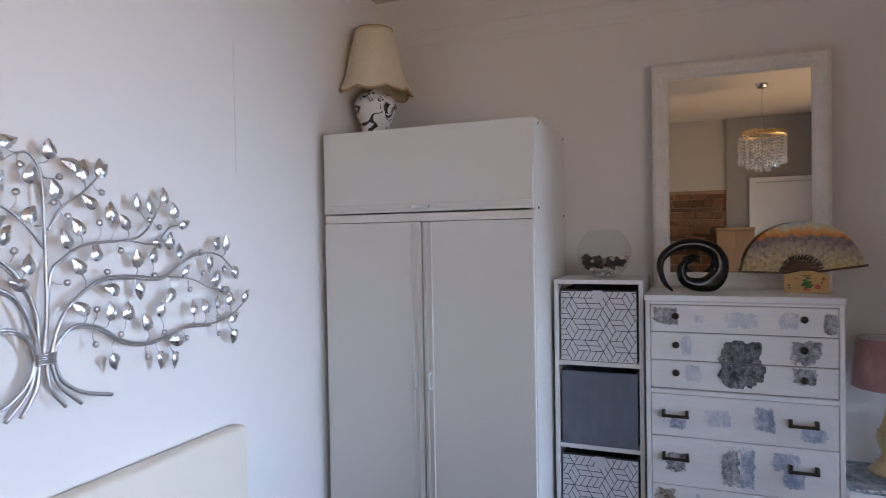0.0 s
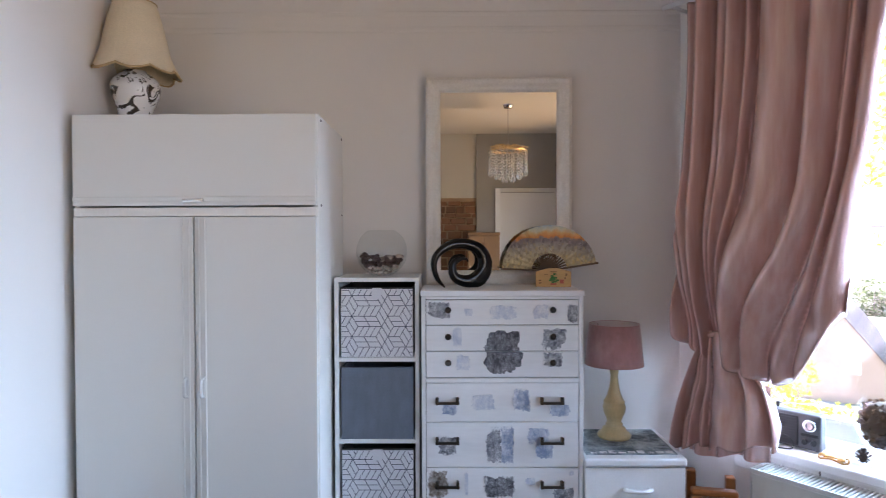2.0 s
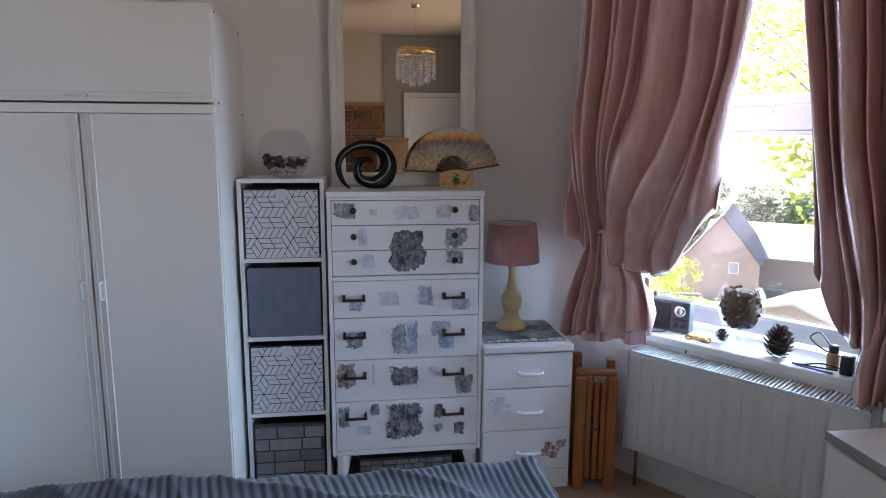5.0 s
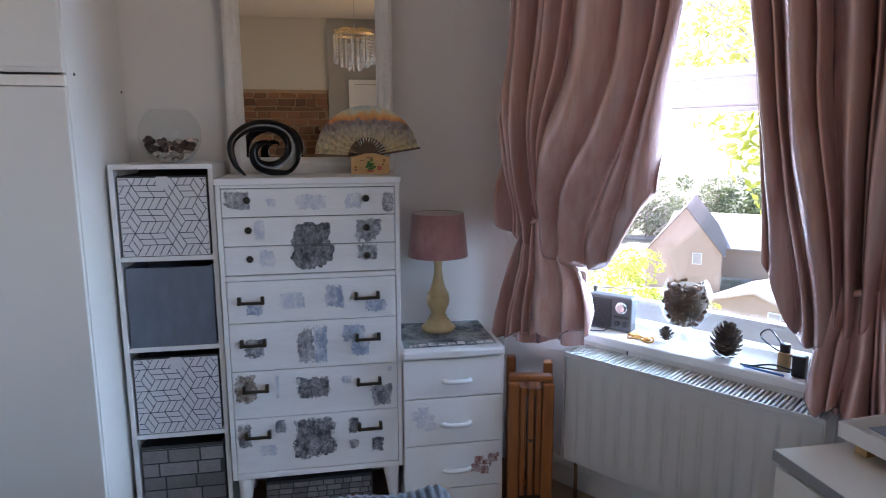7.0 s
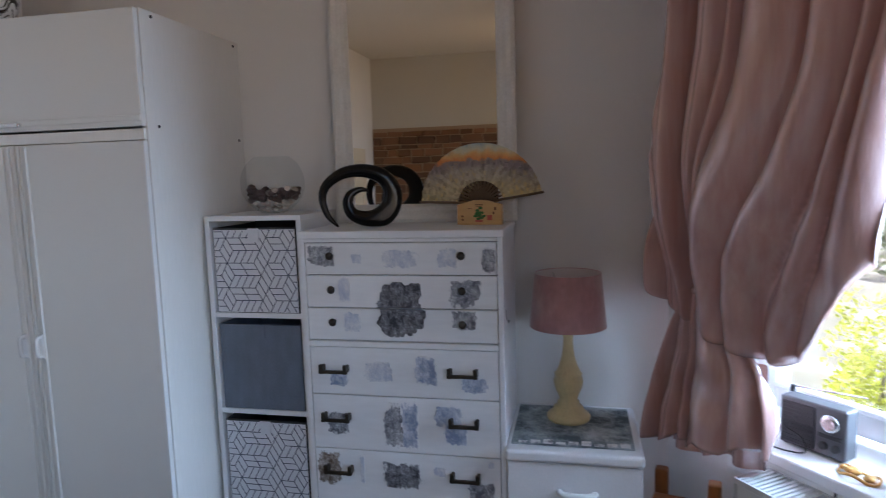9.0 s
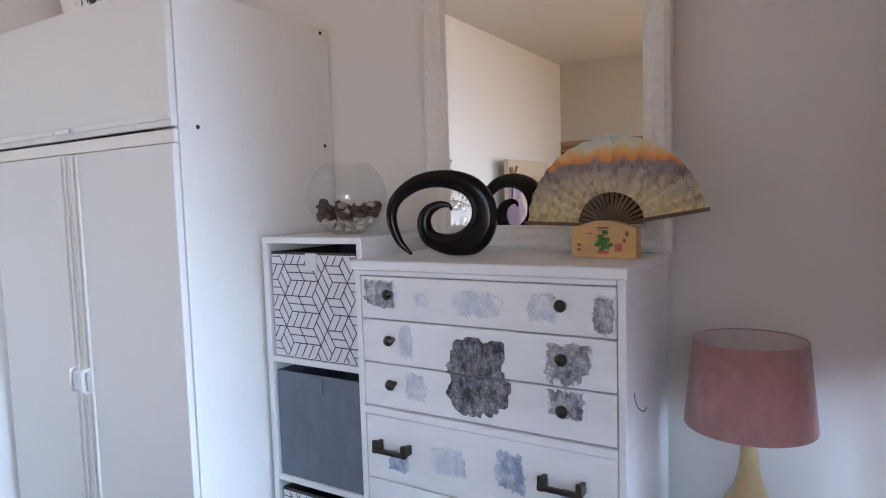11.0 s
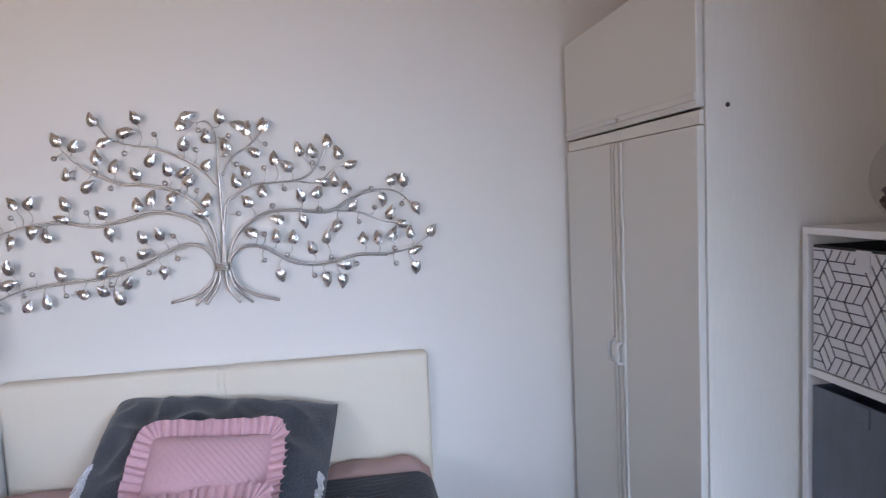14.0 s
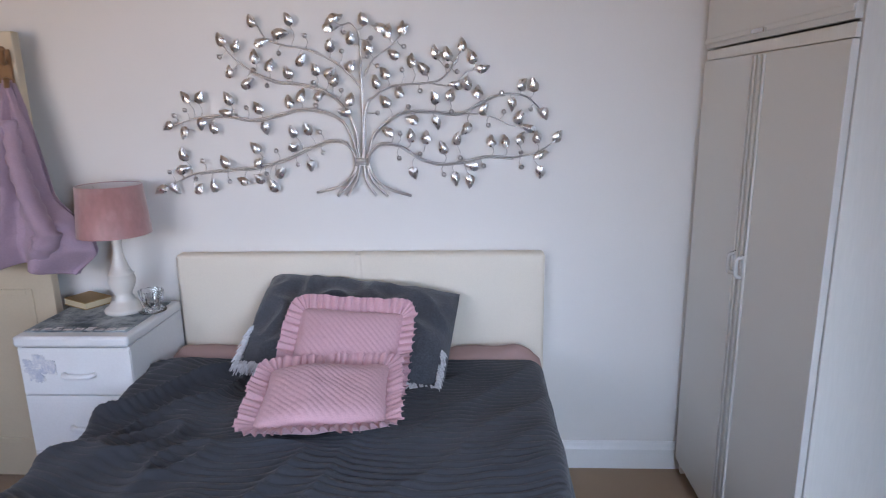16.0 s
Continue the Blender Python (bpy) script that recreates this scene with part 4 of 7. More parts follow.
ROOT_R2 = ((1.589, 1.250), (1.565, 1.183), (1.508, 1.125))
ROOT_R3 = ((1.596, 1.250), (1.582, 1.183), (1.543, 1.126))
ROOT_R4 = ((1.610, 1.250), (1.616, 1.181), (1.652, 1.125))
ROOT_R5 = ((1.619, 1.249), (1.639, 1.181), (1.694, 1.123))
ROOT_R6 = ((1.628, 1.249), (1.646, 1.192), (1.699, 1.150), (1.781, 1.124))
M_SILVER = mat("brushed_silver_metal", (0.52, 0.50, 0.485), 0.36, metal=1.0, vary=0.12, scale=30, grain=0.05, bump=0.15)
M_LEAF = mat("polished_silver_leaf", (0.76, 0.75, 0.74), 0.28, metal=1.0, vary=0.1, scale=40, bump=0.1)


def leaf_mesh():
    """A pressed drop-shaped metal leaf with a raised rim and a raised drop inside; tip along +z, face towards +x."""
    bm = bmesh.new()
    n = 18

    def outline(k, h, w):
        a = 2 * math.pi * k / n
        z = math.cos(a)
        x = math.sin(a) * math.sqrt(max(0.0, (1 - z) / 2 + 0.12)) * (1.0 if z < 0.96 else 0.4)
        bend = 0.7 * max(0.0, z) ** 2
        return (w * (x + bend * 0.5), h * (z + 0.1))
    rings = []
    for s, d in ((1.0, 0.0), (0.97, 0.0014), (0.86, 0.0020), (0.62, 0.0042), (0.36, 0.0062), (0.12, 0.0068)):
        rings.append([bm.verts.new((d, s * outline(k, 0.0235, 0.0185)[0], s * outline(k, 0.0235, 0.0185)[1])) for k in range(n)])
    for a, b in zip(rings, rings[1:]):
        for k in range(n):
            bm.faces.new((a[k], a[(k + 1) % n], b[(k + 1) % n], b[k]))
    bm.faces.new(rings[-1])
    bm.faces.new(rings[0][::-1])
    bmesh.ops.recalc_face_normals(bm, faces=bm.faces)
    me = bpy.data.meshes.new("leaf")
    bm.to_mesh(me)
    bm.free()
    me.materials.append(M_LEAF)
    for p in me.polygons:
        p.use_smooth = True
    return me


def wall_tree():
    t = thing("wall_tree", "silver metal tree sculpture on the wall above the bed", "wall art", (0, 0, 0))
    X0 = LEFT + 0.03
    mains = []
    for nm, pts in (("a", BRANCH_A), ("b", BRANCH_B), ("c", BRANCH_C), ("d", BRANCH_D), ("e", BRANCH_E), ("f", BRANCH_F), ("g", BRANCH_G), ("h", BRANCH_H), ("i", BRANCH_I), ("j", BRANCH_J), ("k", BRANCH_K)):
        thin = nm in "jkdg"
        sp = spline(pts, 12 * len(pts))
        r0, r1 = (0.0026, 0.0016) if nm in "jk" else ((0.0036, 0.0024) if thin else (0.0050, 0.0026))
        bm = bmesh.new()
        k = len(sp)
        depth = {"a": 0.004, "b": 0.002, "c": -0.002, "h": 0.002, "i": 0.004, "f": -0.001}.get(nm, 0.0)
        tube(bm, [(X0 + depth + 0.004 * math.sin(i * 0.06), p[0], p[1]) for i, p in enumerate(sp)], [r0 + (r1 - r0) * i / k for i in range(k)], 7, up=(1, 0, 0))
        if nm in "abfhi":
            bm2pts = [(X0 + depth - 0.006 + 0.004 * math.sin(i * 0.06), p[0], p[1] - 0.007 * min(1, i / 20)) for i, p in enumerate(sp[:int(k * 0.8)])]
            tube(bm, bm2pts, 0.0024, 6, up=(1, 0, 0))
        part("bough", bm, M_SILVER, t, smooth=True)
        mains.append(np.array(sp))
    for pts in (ROOT_R1, ROOT_R2, ROOT_R3, ROOT_R4, ROOT_R5, ROOT_R6):
        bm = bmesh.new()
        sp = spline(pts, 20)
        tube(bm, [(X0 + 0.006 * (i / 20), p[0], p[1]) for i, p in enumerate(sp)], 0.0052, 8, up=(1, 0, 0))
        part("root", bm, M_SILVER, t, smooth=True)
    band = bmesh.new()
    by, bz = BRANCH_E[0]
    for k in range(5):
        zz = bz - 0.011 + 0.0055 * k
        tube(band, [(X0 + 0.008, by - 0.024, zz), (X0 + 0.013, by - 0.016, zz), (X0 + 0.013, by + 0.016, zz), (X0 + 0.008, by + 0.024, zz)], 0.003, 6)
    part("binding", band, M_SILVER, t, "wire binding round the stems", True)
    allp = np.concatenate(mains)
    lm = leaf_mesh()
    rnd = random.Random(3)

    def twig(y, z, end):
        d = np.hypot(allp[:, 0] - y, allp[:, 1] - z) + 0.35 * np.maximum(0, abs(allp[:, 0] - 1.6) - abs(y - 1.6))
        q = allp[int(np.argmin(d))]
        if math.hypot(q[0] - y, q[1] - z) < 0.012:
            return
        mid = ((q[0] * 0.5 + y * 0.5) + (z - q[1]) * 0.18, (q[1] + z) / 2 - abs(y - q[0]) * 0.12)
        bm = bmesh.new()
        tube(bm, [(X0 + 0.002 * i / 9, p[0], p[1]) for i, p in enumerate(spline([tuple(q), mid, (y, z)], 10))], 0.0014, 5, up=(1, 0, 0))
        part("twig", bm, M_SILVER, t, smooth=True)

    for group in (LEAVES_LEFT_HIGH, LEAVES_LEFT_LOW, LEAVES_RIGHT_HIGH, LEAVES_RIGHT_LOW, LEAVES_TOP):
        for y, z, a in group:
            lean = radians(a)
            twig(y - 0.018 * math.sin(lean), z - 0.018 * math.cos(lean), True)
            ob = new("leaf", lm)
            ob.parent = t
            flip = rnd.uniform(-14, 14)
            ob.matrix_basis = Matrix.Translation((X0 + 0.006, y, z)) @ Matrix.Rotation(-lean, 4, "X") @ pose(0, 0, 0, 0, rnd.uniform(-12, 12), flip) @ Matrix.Diagonal((1, rnd.choice((-1, 1)) * rnd.uniform(0.9, 1.1), rnd.uniform(0.92, 1.1), 1)) @ Matrix.Scale(1.06, 4)
    bmb = bmesh.new()
    bmesh.ops.create_uvsphere(bmb, u_segments=12, v_segments=8, radius=0.0088)
    bme = bpy.data.meshes.new("bead")
    bmb.to_mesh(bme)
    bmb.free()
    bme.materials.append(M_SILVER)
    for p in bme.polygons:
        p.use_smooth = True
    for group in (BERRIES_LEFT, BERRIES_RIGHT):
        for y, z in group:
            twig(y, z, False)
            ob = new("bead", bme)
            ob.parent = t
            ob.matrix_basis = Matrix.Translation((X0 + 0.004, y, z)) @ Matrix.Diagonal((0.7, 1, 1, 1))
    for y, z in (BRANCH_A[5], BRANCH_H[5], BRANCH_E[3]):
        pg = bmesh.new()
        tube(pg, [(LEFT, y, z), (X0, y, z)], 0.002, 6)
        part("wall_peg", pg, M_SILVER, t)
    return t


wall_tree()

# ---- bed ----
M_HEADBOARD = mat("cream_faux_leather", (0.76, 0.69, 0.58), 0.5, vary=0.03, scale=5, grain=0.02, grain_scale=250, bump=0.3)
M_QUILT = mat("charcoal_ribbed_fleece", (0.034, 0.038, 0.048), 0.9, vary=0.2, scale=10, grain=0.25, grain_scale=500, bump=0.6, sheen=0.2)
M_PILLOW = mat("charcoal_plush", (0.062, 0.067, 0.08), 0.95, vary=0.3, scale=18, grain=0.3, grain_scale=200, bump=1.0, sheen=0.3)
M_FRINGE = mat("white_fleece_fringe", (0.66, 0.66, 0.68), 0.95, vary=0.15, scale=60, grain=0.2, bump=0.8)
M_PINK = mat("pink_cotton", (0.62, 0.375, 0.415), 0.85, vary=0.06, scale=8, grain=0.08, grain_scale=300, bump=0.5, sheen=0.2)
M_SHEET = mat("dusty_pink_sheet", (0.42, 0.28, 0.26), 0.9, vary=0.08, scale=8, bump=0.3)
BED = dict(x0=-1.575, x1=0.26, y0=0.905, y1=2.215, top=0.55)


def bed():
    b = thing("bed", "double bed with a cream padded headboard", "bed")
    hb = bmesh.new()
    add_box(hb, LEFT + 0.003, -1.578, 0.879, 1.5745, 0.10, 0.912, 0.016, 4)
    part("headboard", hb, M_HEADBOARD, b, "cream padded headboard half", True)
    hb = bmesh.new()
    add_box(hb, LEFT + 0.003, -1.578, 1.5755, 2.271, 0.10, 0.912, 0.016, 4)
    part("headboard", hb, M_HEADBOARD, b, "cream padded headboard half", True)
    part("seam", box(LEFT + 0.006, -1.5795, 1.566, 1.584, 0.12, 0.908), M_HEADBOARD, b)
    part("divan_base", box(-1.575, 0.20, 0.93, 2.19, 0.06, 0.32, 0.012), M_HEADBOARD, b)
    part("mattress", box(-1.573, 0.21, 0.935, 2.185, 0.3205, 0.515, 0.03, 4), M_SHEET, b, "dusty pink sheeted mattress", True)
    for x in (-1.45, 0.1):
        for y in (1.0, 2.1):
            part("foot", lathe([(0.02, 0.0), (0.02, 0.0605)], 12), M_GAP, b).location = (x, y, 0)
    return b


bed()


def quilt():
    x0, x1, y0, y1, top = -1.475, 0.225, 0.90, 2.195, 0.553
    R = 0.055
    drop = 0.42
    LX = (x1 - x0) + R * 1.57 + drop
    LY = (y1 - y0) + 2 * (R * 1.57 + drop)

    def edge(d):
        """Arc length past the edge -> (outwards, downwards)."""
        if d <= 0:
            return 0.0, 0.0
        if d < R * 1.57:
            a = d / R
            return R * math.sin(a), R * (1 - math.cos(a))
        return R + 0.13 * (d - R * 1.57), R + (d - R * 1.57) * 0.985

    def fn(u, v):
        a = u * LX
        c = v * LY - (R * 1.57 + drop)
        ox, dx = edge(a - (x1 - x0))
        w = y1 - y0
        oy, dy = (edge(-c) if c < 0 else edge(c - w))
        sy = -1 if c < 0 else 1
        x = x0 + min(a, x1 - x0) + ox
        y = y0 + min(max(c, 0), w) + sy * oy
        dd = (dx ** 2.5 + dy ** 2.5) ** 0.4 if (dx and dy) else dx + dy
        z = top - min(dd, drop + R)
        p = Vector((x * 2.1, y * 2.1, 0.3))
        flat = 1 - min(1, (dx + dy) / 0.1)
        left = 1 - min(1, max(0, (y - 1.15) / 0.55))
        puff = 0.024 * noise.noise(p) + 0.010 * noise.noise(p * 2.6) + 0.030 * left * noise.noise(Vector((x * 4.5 + y * 2.6, y * 3.4 - x * 2, 1.7)))
        crease = 0.050 * (0.25 + 0.75 * left) * (1 - abs(noise.noise(Vector((x * 4.2 + y * 4.8, y * 2.2 - x * 2, 4.0))))) ** 5
        z += (puff + crease) * smooth(0.0, 0.2, a) * (0.35 + 0.65 * flat)
        hang = min(1, (dx + dy) / 0.2)
        wob = 0.022 * hang * math.sin(x * 21 + 3 * noise.noise(p)) if dy > dx else 0.022 * hang * math.sin(y * 19 + 2)
        y += sy * wob if dy > dx else 0
        x += wob if dx >= dy and dx > 0 else 0
        bend = 0.075 * noise.noise(Vector((x * 1.6, y * 1.9, 8.0))) + 0.022 * left * noise.noise(Vector((x * 3, y * 3, 2.0)))
        ph = (a + bend + 0.05 * (y - 1.6) ** 2) * 2 * math.pi / 0.0245
        rib = 0.0062 * (0.8 + 0.5 * noise.noise(Vector((x * 5, y * 5, 6.0)))) * (abs(math.sin(ph / 2)) - 0.6)
        turn = smooth(0.0, 0.06, dy)
        y += sy * rib * turn
        z += rib * (1 - turn)
        head = max(0, 1 - a / 0.05)
        z -= 0.03 * head * head
        return (x, y, max(z, 0.06))
    q = thing("quilt", "charcoal grey ribbed fleece bedspread, rumpled over the bed", "bedspread")
    sheet_mesh("cover", fn, 620, 280, M_QUILT, q)
    for run in ([fn(1.0, k / 160) for k in range(161)], [fn(k / 160, 0.0) for k in range(161)], [fn(k / 160, 1.0) for k in range(161)]):
        hem = bmesh.new()
        tube(hem, run, 0.006, 6, up=(0, 0, 1))
        part("hem", hem, M_QUILT, q, "rolled hem of the bedspread", True)
    return q


quilt()


def pillow(name, label, category, w, h, t, m, material, seed, exponent=3.2, quilted=False, rounded=0.0, crumple=0.0):
    """A stuffed cushion in its own x-z plane, thickness along y."""
    ob = thing(name, label, category)
    ob.matrix_basis = m
    nu = 130 if quilted else 72

    def side(sign):
        def fn(u, v):
            a, b = 2 * u - 1, 2 * v - 1
            k = max(0.0, (1 - abs(a) ** exponent) * (1 - abs(b) ** exponent)) ** 0.55
            pull = 1 - 0.06 * (1 - abs(b) ** 2) * abs(a) ** 6
            pull2 = 1 - 0.07 * (1 - abs(a) ** 2) * abs(b) ** 6
            x, z = a * w / 2 * pull * math.sqrt(1 - rounded * b * b), b * h / 2 * pull2 * math.sqrt(1 - rounded * a * a)
            n = noise.noise(Vector((x * 7, z * 7, seed))) * 0.020 + noise.noise(Vector((x * 16, z * 16, seed + 3))) * 0.007 + crumple * (0.12 - abs(noise.noise(Vector((x * 9 + z * 4, z * 9 - x * 3, seed + 6)))))
            q = (0.0030 * abs(math.sin((x + z) * 150)) ** 0.6 + 0.0022 * abs(math.sin((x - z) * 75)) ** 0.5) if quilted else 0
            return (x, sign * (t / 2 * k + (n + q) * k), z)
        return fn
    sheet_mesh("front", side(-1), nu, nu, material, ob)
    sheet_mesh("back", side(1), nu, nu, material, ob)
    return ob


def ruffle(parent, w, h, material, seed):
    """A gathered frill all round a cushion, one strip with rounded corners."""
    rc, run = 0.022, []
    for cx, cz, a0 in ((w / 2 - rc, h / 2 - rc, 0), (rc - w / 2, h / 2 - rc, 90), (rc - w / 2, rc - h / 2, 180), (w / 2 - rc, rc - h / 2, 270)):
        for k in range(13):
            a = radians(a0 + 90 * k / 12)
            run.append((cx + rc * math.cos(a), cz + rc * math.sin(a), math.cos(a), math.sin(a)))
    run.append(run[0])
    lens = [0.0]
    for p, q in zip(run, run[1:]):
        lens.append(lens[-1] + math.hypot(q[0] - p[0], q[1] - p[1]) + 0.04 * math.hypot(q[2] - p[2], q[3] - p[3]))
    total = lens[-1]
    folds = round(total / 0.025)

    def fn(u, v):
        d = u * total
        i = max(k for k in range(len(run) - 1) if lens[k] <= d + 1e-9)
        f = (d - lens[i]) / max(1e-9, lens[i + 1] - lens[i])
        x, z, nx, nz = (run[i][k] + (run[i + 1][k] - run[i][k]) * f for k in range(4))
        ln = math.hypot(nx, nz)
        nx, nz = nx / ln, nz / ln
        loop = Vector((math.cos(u * 6.2832), math.sin(u * 6.2832), seed))
        ph = u * folds * 2 * math.pi + 3.2 * noise.noise(loop * 5) + 1.4 * noise.noise(loop * 13)
        out = -0.022 + (0.060 + 0.007 * noise.noise(loop * 6) + 0.004 * math.sin(ph)) * v
        g = v ** 0.7
        side = 0.0065 * g * math.sin(ph + 0.8)
        y = g * ((0.0058 + 0.004 * noise.noise(loop * 9)) * math.sin(ph) + 0.003 * math.sin(2 * ph + 1)) - 0.020 * v - 0.012 * v * v * (0.5 + noise.noise(loop * 3))
        sag = 1 - 0.05 * (1 - v)
        return (x * sag + nx * out - nz * side, y, z * sag + nz * out + nx * side)
    sheet_mesh("frill", fn, folds * 14, 6, material, parent)


pd = pillow("bed_pillow", "charcoal plush pillow with white fringed ends, propped on the headboard", "pillow", 0.76, 0.44, 0.19,
            pose(-1.40, 1.575, 0.678, -52, 0, 90) @ pose(0, 0, 0, 0, 8, 0), M_PILLOW, 1.0, 2.6, rounded=0.12, crumple=0.075)
_rnd = random.Random(9)
for sx in (-1, 1):
    fr = bmesh.new()
    for k in range(320):
        low = k % 4
        z = -0.200 + 0.012 * _rnd.random() if low else -0.19 + 0.14 * _rnd.random()
        x = sx * _rnd.uniform(0.13, 0.345) if low else sx * 0.335
        dx = sx * _rnd.uniform(-0.006, 0.014) if low else sx * _rnd.uniform(0.008, 0.025)
        dz = _rnd.uniform(-0.045, -0.018)
        y = _rnd.uniform(-0.045, -0.010)
        tube(fr, [(x, y, z), (x + dx * 0.6, y - 0.004, z + dz * 0.4), (x + dx, y - 0.006 * _rnd.random(), z + dz)], [0.0035, 0.003, 0.001], 4, up=(0, 1, 0))
    tagged(part("fringe", fr, M_FRINGE, pd, "white fleece fringe"), kind="stuff")
p1 = pillow("frilled_cushion", "pink quilted cushion with a gathered frill, leaning on the pillow", "cushion", 0.36, 0.30, 0.11,
            pose(-1.215, 1.592, 0.678, -48, 0, 90) @ pose(0, 0, 0, 0, 4, 0), M_PINK, 5.0, quilted=True)
ruffle(p1, 0.36, 0.30, M_PINK, 2.0)
p2 = pillow("frilled_cushion", "pink quilted cushion with a gathered frill, lying on the bedspread", "cushion", 0.37, 0.29, 0.10,
            pose(-0.955, 1.582, 0.644, -81, 0, 90) @ pose(0, 0, 0, 0, -5, 0), M_PINK, 7.0, quilted=True)
ruffle(p2, 0.37, 0.29, M_PINK, 4.0)
for yy, ll, low in ((1.03, 0.30, 0.0), (2.075, 0.36, 0.03)):
    sh = thing("folded_sheet", "dusty pink sheet bunched along the headboard", "bed sheet")
    sh.matrix_basis = pose(-1.51, yy, 0.535)

    def bunched(u, v, ll=ll, low=low, yy=yy):
        a = math.pi * (1.15 * v - 0.08)
        k = 0.7 + 0.4 * noise.noise(Vector((u * 3, v * 1.5, yy * 3))) + 0.03 * math.sin(u * 17 + v * 5)
        e = min(1.0, 9 * u, 9 * (1 - u)) ** 0.5
        return (0.058 * math.cos(a), (u - 0.5) * ll, 0.052 * k * e * math.sin(a) - low * smooth(0.7, 1.0, u))
    sheet_mesh("cloth", bunched, 60, 20, M_SHEET, sh)

M_THIN = glass_mat("thin_clear_glass", colour=(0.95, 0.96, 0.96), ior=1.5, thin=True)

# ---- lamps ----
# the paler pink patches paint in the highlights of the crushed velvet
M_SHADE = mat("crushed_pink_velvet", (0.43, 0.22, 0.22), 0.42, vary=0.12, scale=14, grain=0.08, grain_scale=60, bump=0.7, sheen=0.6, stretch=(1, 1, 0.6), stain_or_sheen=(0.64, 0.44, 0.44), stain_or_sheen_amount=0.7)
M_SHADEIN = mat("lampshade_lining", (0.70, 0.62, 0.60), 0.8, vary=0.04)
M_TURNED = mat("turned_cream_wood", (0.66, 0.52, 0.26), 0.35, vary=0.15, scale=22, grain=0.06, bump=0.1, stretch=(1, 1, 0.3), coat=0.3)
M_WHITELAMP = mat("cream_white_glaze", (0.74, 0.71, 0.66), 0.3, vary=0.04, scale=10, coat=0.3)


def table_lamp(place, label, material, h0, sh_r0, sh_r1, sh_h, group):
    """A turned baluster lamp with a tapered fabric shade."""
    l = thing("table_lamp", label, "table lamp", place, group=group)
    k = h0 / 0.30
    prof = [(0.0001, 0), (0.062, 0), (0.064, 0.010), (0.058, 0.018), (0.048, 0.024), (0.042, 0.040), (0.030, 0.048), (0.033, 0.056), (0.026, 0.064),
            (0.030, 0.080), (0.040, 0.105), (0.043, 0.125), (0.038, 0.145), (0.041, 0.149), (0.036, 0.153), (0.027, 0.175), (0.019, 0.205), (0.015, 0.235), (0.014, 0.26), (0.018, 0.285), (0.020, 0.30), (0.0001, 0.302)]
    part("base", lathe([(r * 1.1, z * k) for r, z in prof], 36), material, l, smooth=True)
    stem = bmesh.new()
    tube(stem, [(0, 0, h0), (0, 0, h0 + 0.06)], 0.010, 12)
    part("lamp_holder", stem, M_WHITELAMP, l, smooth=True)
    s0 = h0 + 0.004
    sh = part("shade", lathe([(sh_r0, s0), (sh_r1, s0 + sh_h), (sh_r1 - 0.003, s0 + sh_h), (sh_r0 - 0.003, s0), (sh_r0, s0)], 48), M_SHADE, l, "crushed pink velvet shade", True)
    part("lining", lathe([(sh_r0 - 0.0036, s0 + 0.002), (sh_r1 - 0.0036, s0 + sh_h - 0.002)], 48), M_SHADEIN, sh, smooth=True)
    wire = bmesh.new()
    for a in (0, 120, 240):
        tube(wire, [(0, 0, h0 + 0.055), (sh_r1 * 0.97 * math.cos(radians(a)), sh_r1 * 0.97 * math.sin(radians(a)), s0 + sh_h - 0.012)], 0.0018, 5)
    part("shade_carrier", wire, M_CHROME, sh)
    part("bulb", lathe([(0.0001, h0 + 0.13), (0.016, h0 + 0.122), (0.024, h0 + 0.10), (0.018, h0 + 0.075), (0.012, h0 + 0.06)], 16), M_WHITELAMP, l, smooth=True)
    return l


table_lamp((0.424, 3.225, 0.660), "table lamp with a turned cream wooden base and pink velvet shade", M_TURNED, 0.302, 0.121, 0.104, 0.172, "pink table lamps")
table_lamp((-1.455, 0.735, 0.7355), "table lamp with a white baluster base and pink velvet shade", M_WHITELAMP, 0.282, 0.123, 0.108, 0.175, "pink table lamps")
M_SCALLOP = mat("aged_cream_lampshade", (0.72, 0.62, 0.44), 0.85, vary=0.08, scale=10, grain=0.06, grain_scale=200, bump=0.4, trans=0.0)
M_BRAID = mat("gold_braid", (0.46, 0.33, 0.16), 0.8, vary=0.2, scale=60, bump=0.6)
M_VASE = mat("white_porcelain", (0.78, 0.78, 0.77), 0.12, vary=0.02, coat=0.5)
_v = M_VASE.node_tree
_tc = _v.nodes.new("ShaderNodeTexCoord")
_no = _v.nodes.new("ShaderNodeTexNoise")
_no.inputs["Scale"].default_value, _no.inputs["Detail"].default_value, _no.inputs["Distortion"].default_value = 20, 4, 1.6
_rp = _v.nodes.new("ShaderNodeValToRGB")
_rp.color_ramp.elements[0].position, _rp.color_ramp.elements[0].color = 0.50, (0.78, 0.78, 0.77, 1)
_rp.color_ramp.elements[1].position, _rp.color_ramp.elements[1].color = 0.55, (0.03, 0.025, 0.02, 1)
_v.links.new(_tc.outputs["Object"], _no.inputs[0])
_v.links.new(_no.outputs[0], _rp.inputs[0])
_v.links.new(_rp.outputs[0], _v.nodes["Principled BSDF"].inputs["Base Color"])


